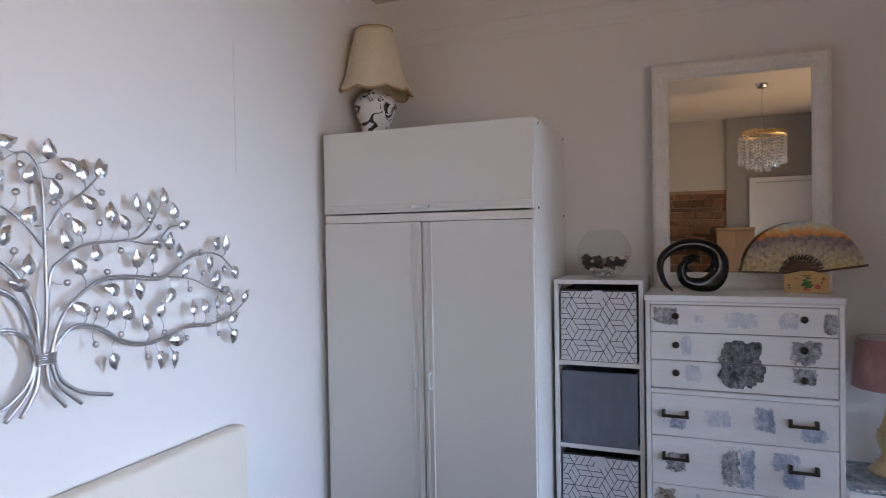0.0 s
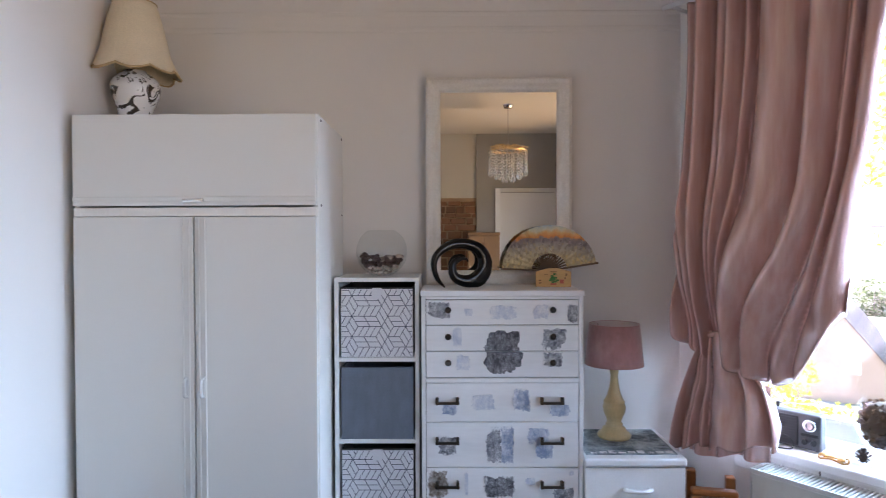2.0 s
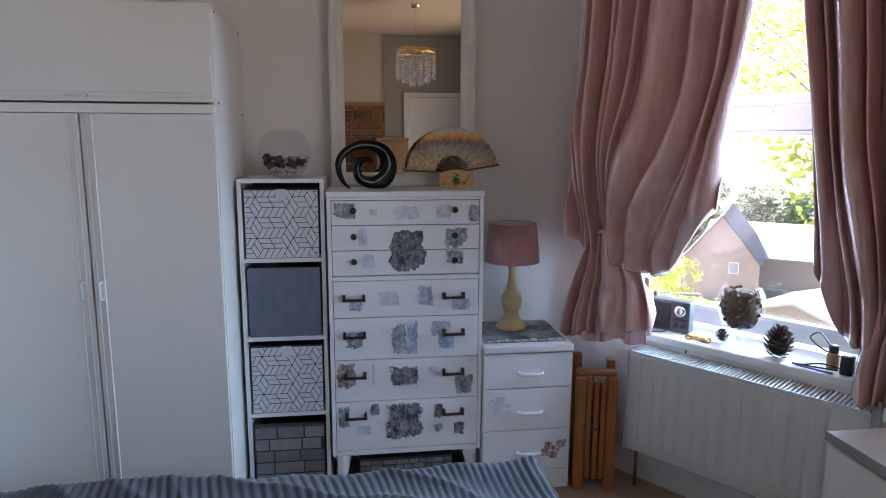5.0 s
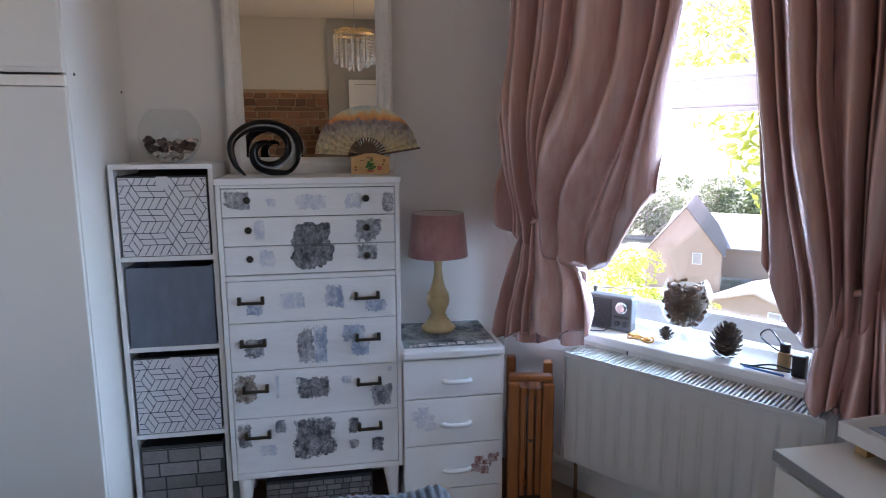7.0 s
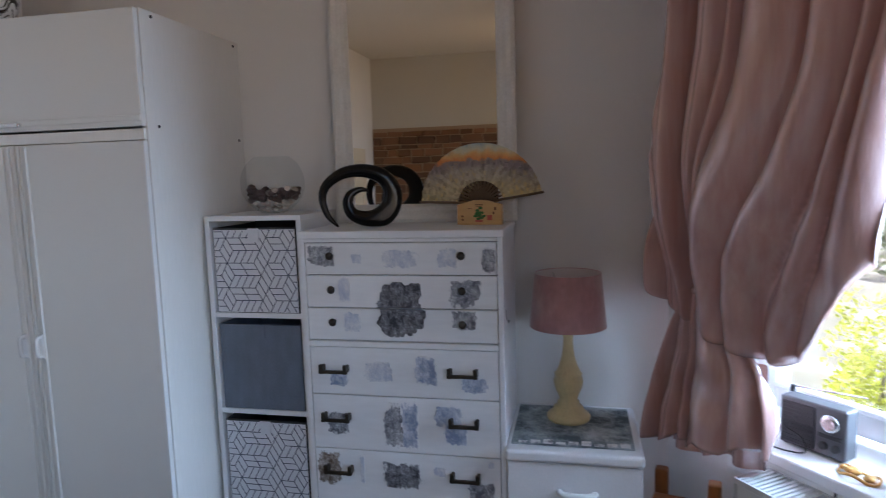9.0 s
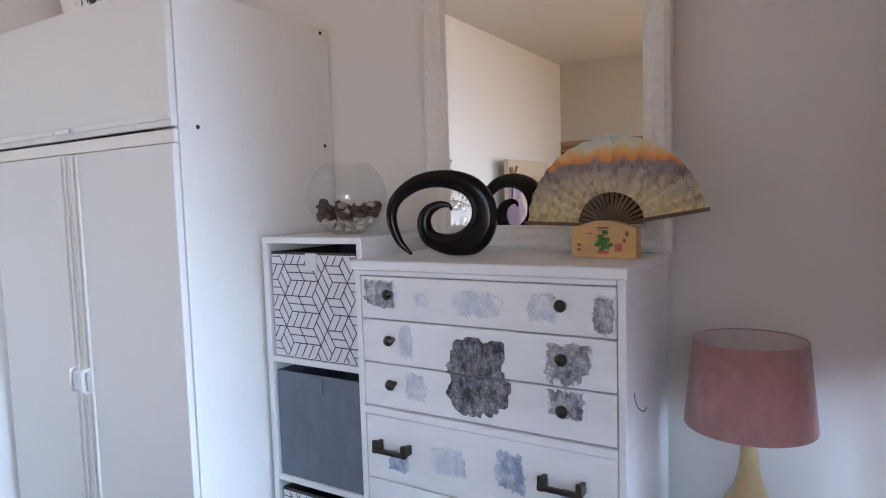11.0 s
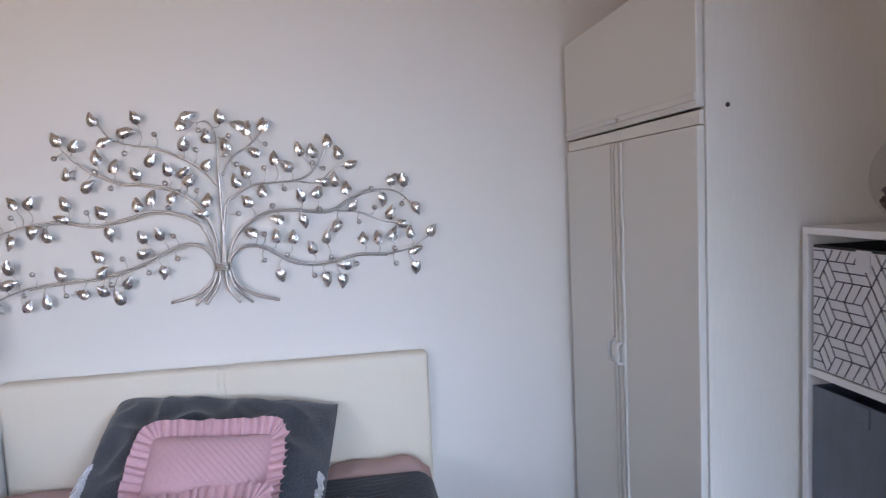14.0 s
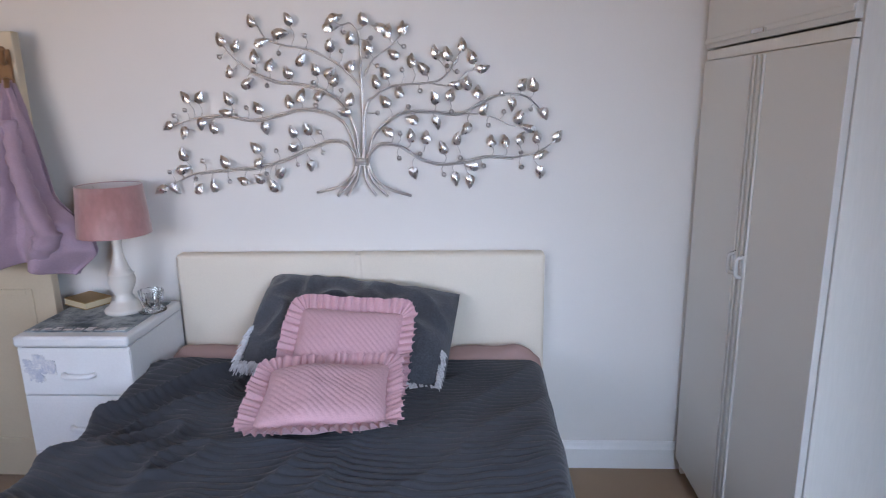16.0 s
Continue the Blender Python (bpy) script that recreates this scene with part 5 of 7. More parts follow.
def vase_lamp():
    l = thing("vase_lamp", "porcelain vase lamp with a scalloped cream shade, on the wardrobe", "table lamp", (-1.525, 3.10, 1.945))
    part("vase", lathe([(0.0001, 0), (0.062, 0), (0.064, 0.01), (0.060, 0.03), (0.066, 0.07), (0.086, 0.12), (0.094, 0.155), (0.088, 0.185), (0.066, 0.208), (0.045, 0.218), (0.042, 0.226), (0.0001, 0.228)], 40), M_VASE, l, "white porcelain vase with dark sprigs", True)
    st = bmesh.new()
    tube(st, [(0, 0, 0.226), (0, 0, 0.32)], 0.012, 12)
    part("lamp_holder", st, M_BRAID, l, smooth=True)

    def flare(a, r, z):
        k = max(0, (0.30 - z) / 0.08)
        lobes = abs(math.sin(a * 4))
        return (r * (1 + 0.006 * math.sin(a * 40)) + 0.018 * k * lobes, z - 0.022 * k * lobes)
    prof = [(0.152, 0.225), (0.150, 0.240), (0.138, 0.262), (0.128, 0.30), (0.116, 0.36), (0.102, 0.42), (0.088, 0.47), (0.080, 0.495)]
    sh = part("shade", lathe(prof, 96, flare), M_SCALLOP, l, "scalloped cream fabric shade", True)
    sm = sh.modifiers.new("thick", "SOLIDIFY")
    sm.thickness = 0.003
    pts = [flare(2 * math.pi * k / 96, 0.153, 0.225) for k in range(97)]
    br = bmesh.new()
    tube(br, [(r * math.cos(2 * math.pi * k / 96), r * math.sin(2 * math.pi * k / 96), z) for k, (r, z) in enumerate(pts)], 0.005, 6, caps=False)
    part("braid", br, M_BRAID, sh, "gold braid along the hem", True)
    tr = bmesh.new()
    tube(tr, [(0.081 * math.cos(2 * math.pi * k / 48), 0.081 * math.sin(2 * math.pi * k / 48), 0.495) for k in range(49)], 0.003, 6, caps=False)
    part("braid", tr, M_BRAID, sh, "gold braid along the top", True)
    cord = bmesh.new()
    tube(cord, spline([(-0.08, 0.05, 0.47), (-0.095, 0.08, 0.50), (-0.06, 0.15, 0.46), (-0.09, 0.2, 0.2), (-0.08, 0.22, 0.005)], 24), 0.003, 6)
    part("cable", cord, M_BRAID, l, smooth=True)
    return l


vase_lamp()

# ---- on the chest and shelf: spiral, fan, plaque, bowl ----
M_BLACK = mat("black_gloss_ceramic", (0.005, 0.005, 0.006), 0.17, vary=0.2, scale=10, spec=0.28)


def spiral():
    s = thing("spiral_sculpture", "glossy black ceramic spiral sculpture on the chest", "ornament", (-0.218, 3.13, 1.2985), rz=20)
    pts = [(-0.075, 0.003, 0.0031), (-0.106, 0.039, 0.0087), (-0.121, 0.093, 0.0112), (-0.105, 0.137, 0.0136), (-0.054, 0.171, 0.0167), (0.009, 0.178, 0.0192), (0.068, 0.159, 0.0229), (0.098, 0.118, 0.0260), (0.097, 0.070, 0.0291), (0.068, 0.034, 0.0310), (0.022, 0.025, 0.0236), (-0.025, 0.039, 0.0186), (-0.042, 0.072, 0.0155), (-0.033, 0.103, 0.0130), (-0.005, 0.118, 0.0087), (0.018, 0.116, 0.0050), (0.025, 0.105, 0.0020)]
    sp = spline(pts, 110)
    bm = bmesh.new()
    tube(bm, [(p[0], 0, p[1]) for i, p in enumerate(sp)], [max(0.002, 1.1 * p[2]) for p in sp], 16, flat=1.0, up=(0, 1, 0))
    for v in bm.verts:
        v.co.y = math.copysign(0.021 * min(1.0, abs(v.co.y) / 0.024) ** 0.85, v.co.y) if abs(v.co.y) > 1e-5 else 0.0
        v.co.z = max(v.co.z, 0.0)
    part("body", bm, M_BLACK, s, smooth=True)
    return s


spiral()
M_FAN = bpy.data.materials.new("painted_fan_paper")
M_FAN.use_nodes = True
_n, _l = M_FAN.node_tree.nodes, M_FAN.node_tree.links
_b = _n["Principled BSDF"]
_b.inputs["Roughness"].default_value = 0.6
_tc = _n.new("ShaderNodeTexCoord")
_sp = _n.new("ShaderNodeSeparateXYZ")
_l.new(_tc.outputs["Object"], _sp.inputs[0])
_ln = _n.new("ShaderNodeVectorMath")
_ln.operation = "LENGTH"
_l.new(_tc.outputs["Object"], _ln.inputs[0])
_hr = _n.new("ShaderNodeMix")
_hr.inputs[0].default_value = 0.2
_l.new(_sp.outputs[2], _hr.inputs[2])
_l.new(_ln.outputs["Value"], _hr.inputs[3])
_no = _n.new("ShaderNodeTexNoise")
_no.inputs["Scale"].default_value, _no.inputs["Detail"].default_value = 26, 5
_l.new(_tc.outputs["Object"], _no.inputs[0])
_ad = _n.new("ShaderNodeMath")
_ad.operation = "MULTIPLY_ADD"
_ad.inputs[1].default_value, _ad.inputs[2].default_value = 0.05, -0.025
_l.new(_no.outputs[0], _ad.inputs[0])
_su = _n.new("ShaderNodeMath")
_l.new(_hr.outputs[0], _su.inputs[0])
_l.new(_ad.outputs[0], _su.inputs[1])
_mr = _n.new("ShaderNodeMapRange")
_mr.inputs[1].default_value, _mr.inputs[2].default_value = 0.06, 0.20
_l.new(_su.outputs[0], _mr.inputs[0])
_cr = _n.new("ShaderNodeValToRGB")
_cr.color_ramp.elements[0].position, _cr.color_ramp.elements[0].color = 0.0, (0.56, 0.47, 0.27, 1)
_cr.color_ramp.elements[1].position, _cr.color_ramp.elements[1].color = 1.0, (0.16, 0.30, 0.44, 1)
for _p, _c in ((0.16, (0.46, 0.39, 0.27)), (0.36, (0.38, 0.33, 0.27)), (0.47, (0.25, 0.205, 0.20)), (0.56, (0.27, 0.21, 0.19)), (0.60, (0.68, 0.25, 0.06)), (0.70, (0.72, 0.42, 0.15)), (0.80, (0.64, 0.60, 0.40)), (0.90, (0.50, 0.55, 0.50))):
    _e = _cr.color_ramp.elements.new(_p)
    _e.color = (*_c, 1)
_l.new(_mr.outputs[0], _cr.inputs[0])
_mp = _n.new("ShaderNodeMapping")
_mp.inputs["Scale"].default_value = (1.5, 0.0, 1.0)
_l.new(_tc.outputs["Object"], _mp.inputs[0])
_vo = _n.new("ShaderNodeTexVoronoi")
_vo.distance = "CHEBYCHEV"
_vo.inputs["Scale"].default_value = 78
_l.new(_mp.outputs[0], _vo.inputs["Vector"])
_sc = _n.new("ShaderNodeSeparateColor")
_l.new(_vo.outputs["Color"], _sc.inputs[0])
_r2 = _n.new("ShaderNodeValToRGB")
_r2.color_ramp.interpolation = "CONSTANT"
_r2.color_ramp.elements[0].position, _r2.color_ramp.elements[0].color = 0.0, (0.30, 0.26, 0.25, 1)
_r2.color_ramp.elements[1].position, _r2.color_ramp.elements[1].color = 0.12, (0.85, 0.82, 0.82, 1)
for _p, _c in ((0.45, (1.0, 1.0, 1.0)), (0.70, (1.25, 1.05, 0.55)), (0.80, (0.55, 0.47, 0.44)), (0.9, (1.3, 1.3, 1.3))):
    _e = _r2.color_ramp.elements.new(_p)
    _e.color = (*_c, 1)
_l.new(_sc.outputs[0], _r2.inputs[0])
_sky = _n.new("ShaderNodeMapRange")
_sky.inputs[1].default_value, _sky.inputs[2].default_value = 0.54, 0.62
_sky.inputs[3].default_value, _sky.inputs[4].default_value = 0.45, 0.05
_l.new(_mr.outputs[0], _sky.inputs[0])
_m2 = _n.new("ShaderNodeMix")
_m2.data_type, _m2.blend_type = "RGBA", "MULTIPLY"
_l.new(_sky.outputs[0], _m2.inputs[0])
_l.new(_cr.outputs[0], _m2.inputs[6])
_l.new(_r2.outputs[0], _m2.inputs[7])
_l.new(_m2.outputs[2], _b.inputs["Base Color"])
M_BAMBOO = mat("dark_bamboo", (0.10, 0.06, 0.03), 0.45, vary=0.2, scale=30)


def folding_fan():
    f = thing("folding_fan", "open painted paper folding fan with bamboo ribs, behind a small plaque", "fan", (0.152, 3.225, 1.362), rz=-3)
    n = 34
    a0, a1 = 9, 178

    def fn(u, v):
        k = u * n
        a = radians(a0 + (a1 - a0) * u)
        r = 0.074 + 0.124 * v
        saw = (0.5 - abs((k % 2) - 1)) * 0.008 * r / 0.2
        return (r * math.cos(a) * 1.0, saw, r * math.sin(a) * 0.965)
    sheet = sheet_mesh("leaf_paper", fn, n * 2, 8, M_FAN, f, "paper leaf painted with a street at sunset")
    for p in sheet.data.polygons:
        p.use_smooth = False
    rib = box(0.0, 0.088, -0.0012, 0.0012, -0.0032, 0.0032, 0.0006, 1)
    me = bpy.data.meshes.new("rib")
    rib.to_mesh(me)
    rib.free()
    me.materials.append(M_BAMBOO)
    for k in range(n // 2 + 1):
        a = a0 + (a1 - a0) * k / (n // 2)
        o = new("rib", me)
        o.parent = f
        o.matrix_basis = pose(0, 0.004, 0, 0, -a, 0)
    for a in (a0, a1):
        g = part("guard", box(0.0, 0.205, -0.004, 0.0, -0.004, 0.004, 0.001), M_BAMBOO, f, "dark bamboo guard stick")
        g.matrix_basis = pose(0, -0.004, 0, 0, -a, 0)
    r = lathe([(0.0001, -0.008), (0.006, -0.008), (0.006, 0.008), (0.0001, 0.008)], 12)
    turned(r, pose(0, 0, 0, 90, 0, 0))
    part("rivet", r, M_BRASS, f)
    return f


folding_fan()
M_PLAQUE = mat("light_pine", (0.56, 0.35, 0.14), 0.5, vary=0.12, scale=10, grain=0.08, grain_scale=60, bump=0.15, stretch=(0.2, 1, 1))
M_GREEN = mat("printed_green", (0.04, 0.16, 0.035), 0.6, vary=0.3, scale=90)
M_REDINK = mat("printed_red", (0.45, 0.10, 0.07), 0.6, vary=0.2, scale=60)
M_BROWNINK = mat("printed_brown", (0.20, 0.10, 0.04), 0.6, vary=0.2, scale=60)


def plaque():
    p = thing("wooden_plaque", "small house-shaped pine plaque printed with a bonsai tree", "plaque", (0.158, 3.165, 1.2985), rz=-8)
    w, h, d = 0.071, 0.062, 0.012
    bm = bmesh.new()
    out = ((-w, 0), (w, 0), (w, h), (w * 0.25, h + 0.014), (-w * 0.25, h + 0.014), (-w, h))
    f = [bm.verts.new((x, -d, z)) for x, z in out]
    g = [bm.verts.new((x, d, z)) for x, z in out]
    bm.faces.new(f)
    bm.faces.new(g)
    for i in range(6):
        bm.faces.new((f[i], f[(i + 1) % 6], g[(i + 1) % 6], g[i]))
    part("board", bm, M_PLAQUE, p)
    rnd = random.Random(4)
    gr = bmesh.new()
    for k in range(16):
        x, z = rnd.gauss(0.0, 0.010), 0.034 + rnd.gauss(0, 0.008)
        add_box(gr, x - 0.006, x + 0.006, -d - 0.0012 - 0.0001 * k, -d + 0.0005, z - 0.0035, z + 0.0035, 0.001, 1)
    part("printed_foliage", gr, M_GREEN, p, "printed green bonsai crown")
    part("printed_trunk", box(-0.003, 0.003, -d - 0.001, -d, 0.012, 0.03), M_BROWNINK, p)
    part("printed_pot", box(-0.012, 0.012, -d - 0.0012, -d, 0.008, 0.015, 0.0005), M_REDINK, p)
    part("printed_fan", box(0.026, 0.042, -d - 0.001, -d, 0.014, 0.030, 0.0005), M_REDINK, p, "printed pink-red motif")
    for x, z, ww, hh in ((-0.054, 0.016, 0.008, 0.006), (-0.054, 0.026, 0.008, 0.006), (0.052, 0.050, 0.007, 0.010), (0.047, 0.036, 0.006, 0.008), (0.0, 0.062, 0.026, 0.003), (0.0, 0.057, 0.02, 0.0018), (-0.03, 0.05, 0.014, 0.002)):
        part("printed_bar", box(x - ww / 2, x + ww / 2, -d - 0.001, -d, z - hh / 2, z + hh / 2), M_BROWNINK, p)
    return p


plaque()
M_STONE = mat("pale_pebble", (0.52, 0.42, 0.36), 0.6, vary=0.3, scale=40, bump=0.3, rand=0.5)
M_SHELLS = mat("white_shell", (0.66, 0.61, 0.56), 0.5, vary=0.15, scale=40, bump=0.2, rand=0.3)
M_DARKSTONE = mat("dark_plum_stone", (0.075, 0.045, 0.042), 0.5, vary=0.3, scale=40, bump=0.3, rand=0.4)


def blob(seed, r, squash=0.75):
    bm = bmesh.new()
    bmesh.ops.create_icosphere(bm, subdivisions=2, radius=r)
    for v in bm.verts:
        v.co *= 1 + 0.35 * noise.noise(v.co * (1.3 / r) + Vector((seed * 7.1, 0, 0)))
        v.co.z *= squash
    return bm


def glass_bowl():
    b = thing("glass_bowl", "round clear glass bowl half filled with stones and shells", "bowl", (-0.55, 3.19, 1.3455))
    R = 0.105
    prof = []
    for k in range(22):
        a = math.asin(-0.94) + (math.asin(0.86) - math.asin(-0.94)) * k / 21
        prof.append((R * math.cos(a), R * 0.94 + R * math.sin(a)))
    part("glass", lathe([(0.0001, 0.0), *prof], 48), M_THIN, b, smooth=True)
    rnd = random.Random(11)
    for k in range(200):
        a, q = rnd.uniform(0, 6.28), math.sqrt(rnd.random()) * 0.095
        z = 0.010 + rnd.random() * 0.030 if k < 130 else 0.042 + rnd.random() * (0.024 + 0.022 * abs(math.cos(a)))
        q = min(q, math.sqrt(max(0.0, (R * 0.92) ** 2 - (z - R * 0.94) ** 2)) - 0.012)
        o = part("shell" if k < 130 else "pebble", blob(k, rnd.uniform(0.005, 0.010) if k < 130 else rnd.uniform(0.008, 0.016)), (M_SHELLS if k % 3 else M_STONE) if k < 130 else (M_STONE if k % 4 == 0 and math.cos(a) > -0.3 else M_DARKSTONE), b, smooth=True)
        o.location = (q * math.cos(a), q * math.sin(a), z)
    return b


glass_bowl()

# ---- under the chest ----
bx = thing("patterned_box", "low grey box printed with stone blocks, under the chest", "storage box", (-0.27, 3.05, 0))
part("body", box(0, 0.40, 0, 0.26, 0, 0.150, 0.004), M_BINDARK, bx)
_rnd = random.Random(8)
zz = 0.006
while zz < 0.14:
    xx = 0.004
    while xx < 0.39:
        ww = _rnd.uniform(0.025, 0.06)
        part("printed_block", box(xx, min(0.396, xx + ww - 0.004), -0.003, 0.002, zz, zz + 0.018), M_BINBRICK, bx)
        xx += ww
    zz += 0.023

# ---- curtains ----
M_CURTAIN = bpy.data.materials.new("dusty_pink_satin")
M_CURTAIN.use_nodes = True
_n, _l = M_CURTAIN.node_tree.nodes, M_CURTAIN.node_tree.links
_b = _n["Principled BSDF"]
_b.inputs["Roughness"].default_value = 0.55
_b.inputs["Sheen Weight"].default_value = 0.15
_tc = _n.new("ShaderNodeTexCoord")
_mp = _n.new("ShaderNodeMapping")
_mp.inputs["Scale"].default_value = (1, 1, 0.10)
_l.new(_tc.outputs["Object"], _mp.inputs[0])
_no = _n.new("ShaderNodeTexNoise")
_no.inputs["Scale"].default_value, _no.inputs["Detail"].default_value = 30, 6
_l.new(_mp.outputs[0], _no.inputs[0])
_cr = _n.new("ShaderNodeValToRGB")
_cr.color_ramp.elements[0].position, _cr.color_ramp.elements[0].color = 0.3, (0.64, 0.335, 0.28, 1)
_cr.color_ramp.elements[1].position, _cr.color_ramp.elements[1].color = 0.7, (0.80, 0.54, 0.48, 1)
_l.new(_no.outputs[0], _cr.inputs[0])
_l.new(_cr.outputs[0], _b.inputs["Base Color"])
_fi = _n.new("ShaderNodeTexNoise")
_fi.inputs["Scale"].default_value, _fi.inputs["Detail"].default_value = 210, 4
_l.new(_mp.outputs[0], _fi.inputs[0])
_bp = _n.new("ShaderNodeBump")
_bp.inputs["Strength"].default_value, _bp.inputs["Distance"].default_value = 0.55, 0.002
_l.new(_fi.outputs[0], _bp.inputs["Height"])
_l.new(_bp.outputs[0], _b.inputs["Normal"])
_gl = _n.new("ShaderNodeBsdfGlossy")
_gl.inputs["Color"].default_value = (0.78, 0.72, 0.73, 1)
_gl.inputs["Roughness"].default_value = 0.17
_l.new(_bp.outputs[0], _gl.inputs["Normal"])
_lw = _n.new("ShaderNodeLayerWeight")
_lw.inputs[0].default_value = 0.5
_gw = _n.new("ShaderNodeMapRange")
_gw.inputs[1].default_value, _gw.inputs[2].default_value = 0.0, 1.0
_gw.inputs[3].default_value, _gw.inputs[4].default_value = 0.22, 0.92
_l.new(_lw.outputs["Facing"], _gw.inputs[0])
_gx = _n.new("ShaderNodeMixShader")
_l.new(_gw.outputs[0], _gx.inputs[0])
_l.new(_b.outputs[0], _gx.inputs[1])
_l.new(_gl.outputs[0], _gx.inputs[2])
_tr = _n.new("ShaderNodeBsdfTranslucent")
_tr.inputs[0].default_value = (0.50, 0.30, 0.25, 1)
_mx = _n.new("ShaderNodeMixShader")
_mx.inputs[0].default_value = 0.06
_l.new(_gx.outputs[0], _mx.inputs[1])
_l.new(_tr.outputs[0], _mx.inputs[2])
_l.new(_mx.outputs[0], _n["Material Output"].inputs[0])


def curtain(label, top, waist, bottom, knot, tail, folds, seed, outer):
    """A curtain bloused over a tie. top and waist: (s from, s to) at the pole and above the tie; bottom: the bag's lower edge
    (left, middle, right height); knot: (s, z); tail: (s from, s to, left height, right height)."""
    c = thing("curtain", label, "curtain", group="window curtains")
    ztop, zw = 2.47, max(bottom) + 0.05

    cuts, depth = zip(*folds)
    uk = (knot[0] - waist[0]) / (waist[1] - waist[0])

    def fold(x):
        """Uneven bulges with sharp valleys between them, each leaning its own way."""
        x = min(abs(x), cuts[-1] - 1e-4)
        i = max(k for k in range(len(cuts) - 1) if cuts[k] <= x)
        f = (x - cuts[i]) / (cuts[i + 1] - cuts[i])
        f = f ** (0.55 if i % 3 == 0 else (1.7 if i % 3 == 1 else 1.0))
        return math.sin(math.pi * f) ** (0.6 + 0.25 * (i % 2)) * depth[i]

    def bag(u, v):
        zb = bottom[0] * (1 - u) ** 2 + 2 * u * (1 - u) * (2 * bottom[1] - 0.5 * (bottom[0] + bottom[2])) + bottom[2] * u * u - 0.015 * math.sin(u * 9.5 + seed) * math.sin(math.pi * u)
        zb += (0.19 if outer == 0 else 0.13) * smooth(0.68, 1.02, abs(u - outer)) ** 1.4
        pinch = math.exp(-((u - uk) / 0.06) ** 2)
        vb = min(1.0, v / 0.9)
        z = ztop + (zb + 0.03 - ztop) * vb
        k = 1 - smooth(zw, ztop, z)
        a, b = top[0] + (waist[0] - top[0]) * k, top[1] + (waist[1] - top[1]) * k
        s = a + (b - a) * u
        low = smooth(0.52, 1.0, vb)
        u0 = u + 1.5 * low * (u - uk) * math.exp(-((u - uk) / 0.38) ** 2) + 0.018 * noise.noise(Vector((u * 2, z * 1.8, seed)))
        amp = 0.13 * (1 - 0.25 * low)
        belly = math.sin(math.pi * smooth(0.45, 1.08, vb)) * math.sin(math.pi * min(1.0, max(0.0, u))) ** 0.6
        off = -0.045 - amp * fold(u0) - 0.07 * belly + 0.06 * pinch * low
        off += 0.016 * noise.noise(Vector((s * 6, z * 1.1, seed))) + 0.007 * noise.noise(Vector((s * 19, z * 1.7, seed + 4))) + 0.010 * low * noise.noise(Vector((s * 11 + z * 7, z * 6, seed)))
        pin = 1 - smooth(0.0, 0.07, abs(u - outer))
        off = min(off + (0.024 - off) * pin, 0.024)
        if v > 0.9:
            t = (v - 0.9) / 0.1 * math.pi * 0.95
            r = 0.042 * (0.8 + 0.3 * noise.noise(Vector((u * 5, seed, 1)))) * (1 - 0.5 * pinch)
            s += (knot[0] - s) * 0.10 * (1 - math.cos(t)) / 2
            off += r * (1 - math.cos(t))
            z -= r * math.sin(t)
        return wpt(s, min(off, 0.026), z)

    def tailing(u, v):
        g = smooth(0, 0.9, v) ** 0.7
        a = knot[0] - 0.055 + (tail[0] - knot[0] + 0.055) * g
        b = knot[0] + 0.075 + (tail[1] - knot[0] - 0.075) * g
        zig = abs(((u * 3.3 + 0.2 * seed) % 1.0) - 0.5)
        zb = tail[2] + (tail[3] - tail[2]) * u + 0.06 * (zig - 0.25)
        z = knot[1] + 0.045 + (zb - knot[1] - 0.045) * v
        s = a + (b - a) * u
        crisp = fold(0.20 + u * 0.70 + 0.05 * noise.noise(Vector((u * 3, v * 2, seed))))
        off = -0.06 - (0.025 + 0.085 * v) * crisp + 0.012 * noise.noise(Vector((s * 14, z * 11, seed))) + 0.02 * noise.noise(Vector((s * 5, z * 4, seed + 3)))
        return wpt(s, min(off, 0.02), z)

    for nm, fn, nu, nv in (("drape", bag, 300, 110), ("tail", tailing, 160, 50)):
        ob = sheet_mesh(nm, fn, nu, nv, M_CURTAIN, c)
        sm = ob.modifiers.new("thick", "SOLIDIFY")
        sm.thickness = 0.0015

    def under(u, v):
        s = tail[0] + 0.02 + (tail[1] - tail[0]) * 0.85 * u
        zb = tail[2] + (tail[3] - tail[2]) * u * 0.6 - 0.03 + 0.01 * math.sin(u * 11 + seed)
        return wpt(s, -0.055 + 0.02 * math.sin(u * 21 + seed), knot[1] - 0.15 + (zb - knot[1] + 0.15) * v)
    sheet_mesh("lining", under, 80, 16, M_CURTAIN, c, "lighter lining under the hem")
    tie = bmesh.new()
    tube(tie, [tuple(wpt(knot[0] + 0.03 * math.cos(a), -0.06 + 0.026 * math.sin(a), knot[1] + 0.03 + 0.01 * math.cos(a))) for a in [k * 2 * math.pi / 30 for k in range(31)]], 0.011, 8, caps=False)
    part("tieback", tie, M_CURTAIN, c, "pink satin tieback", True)
    return c


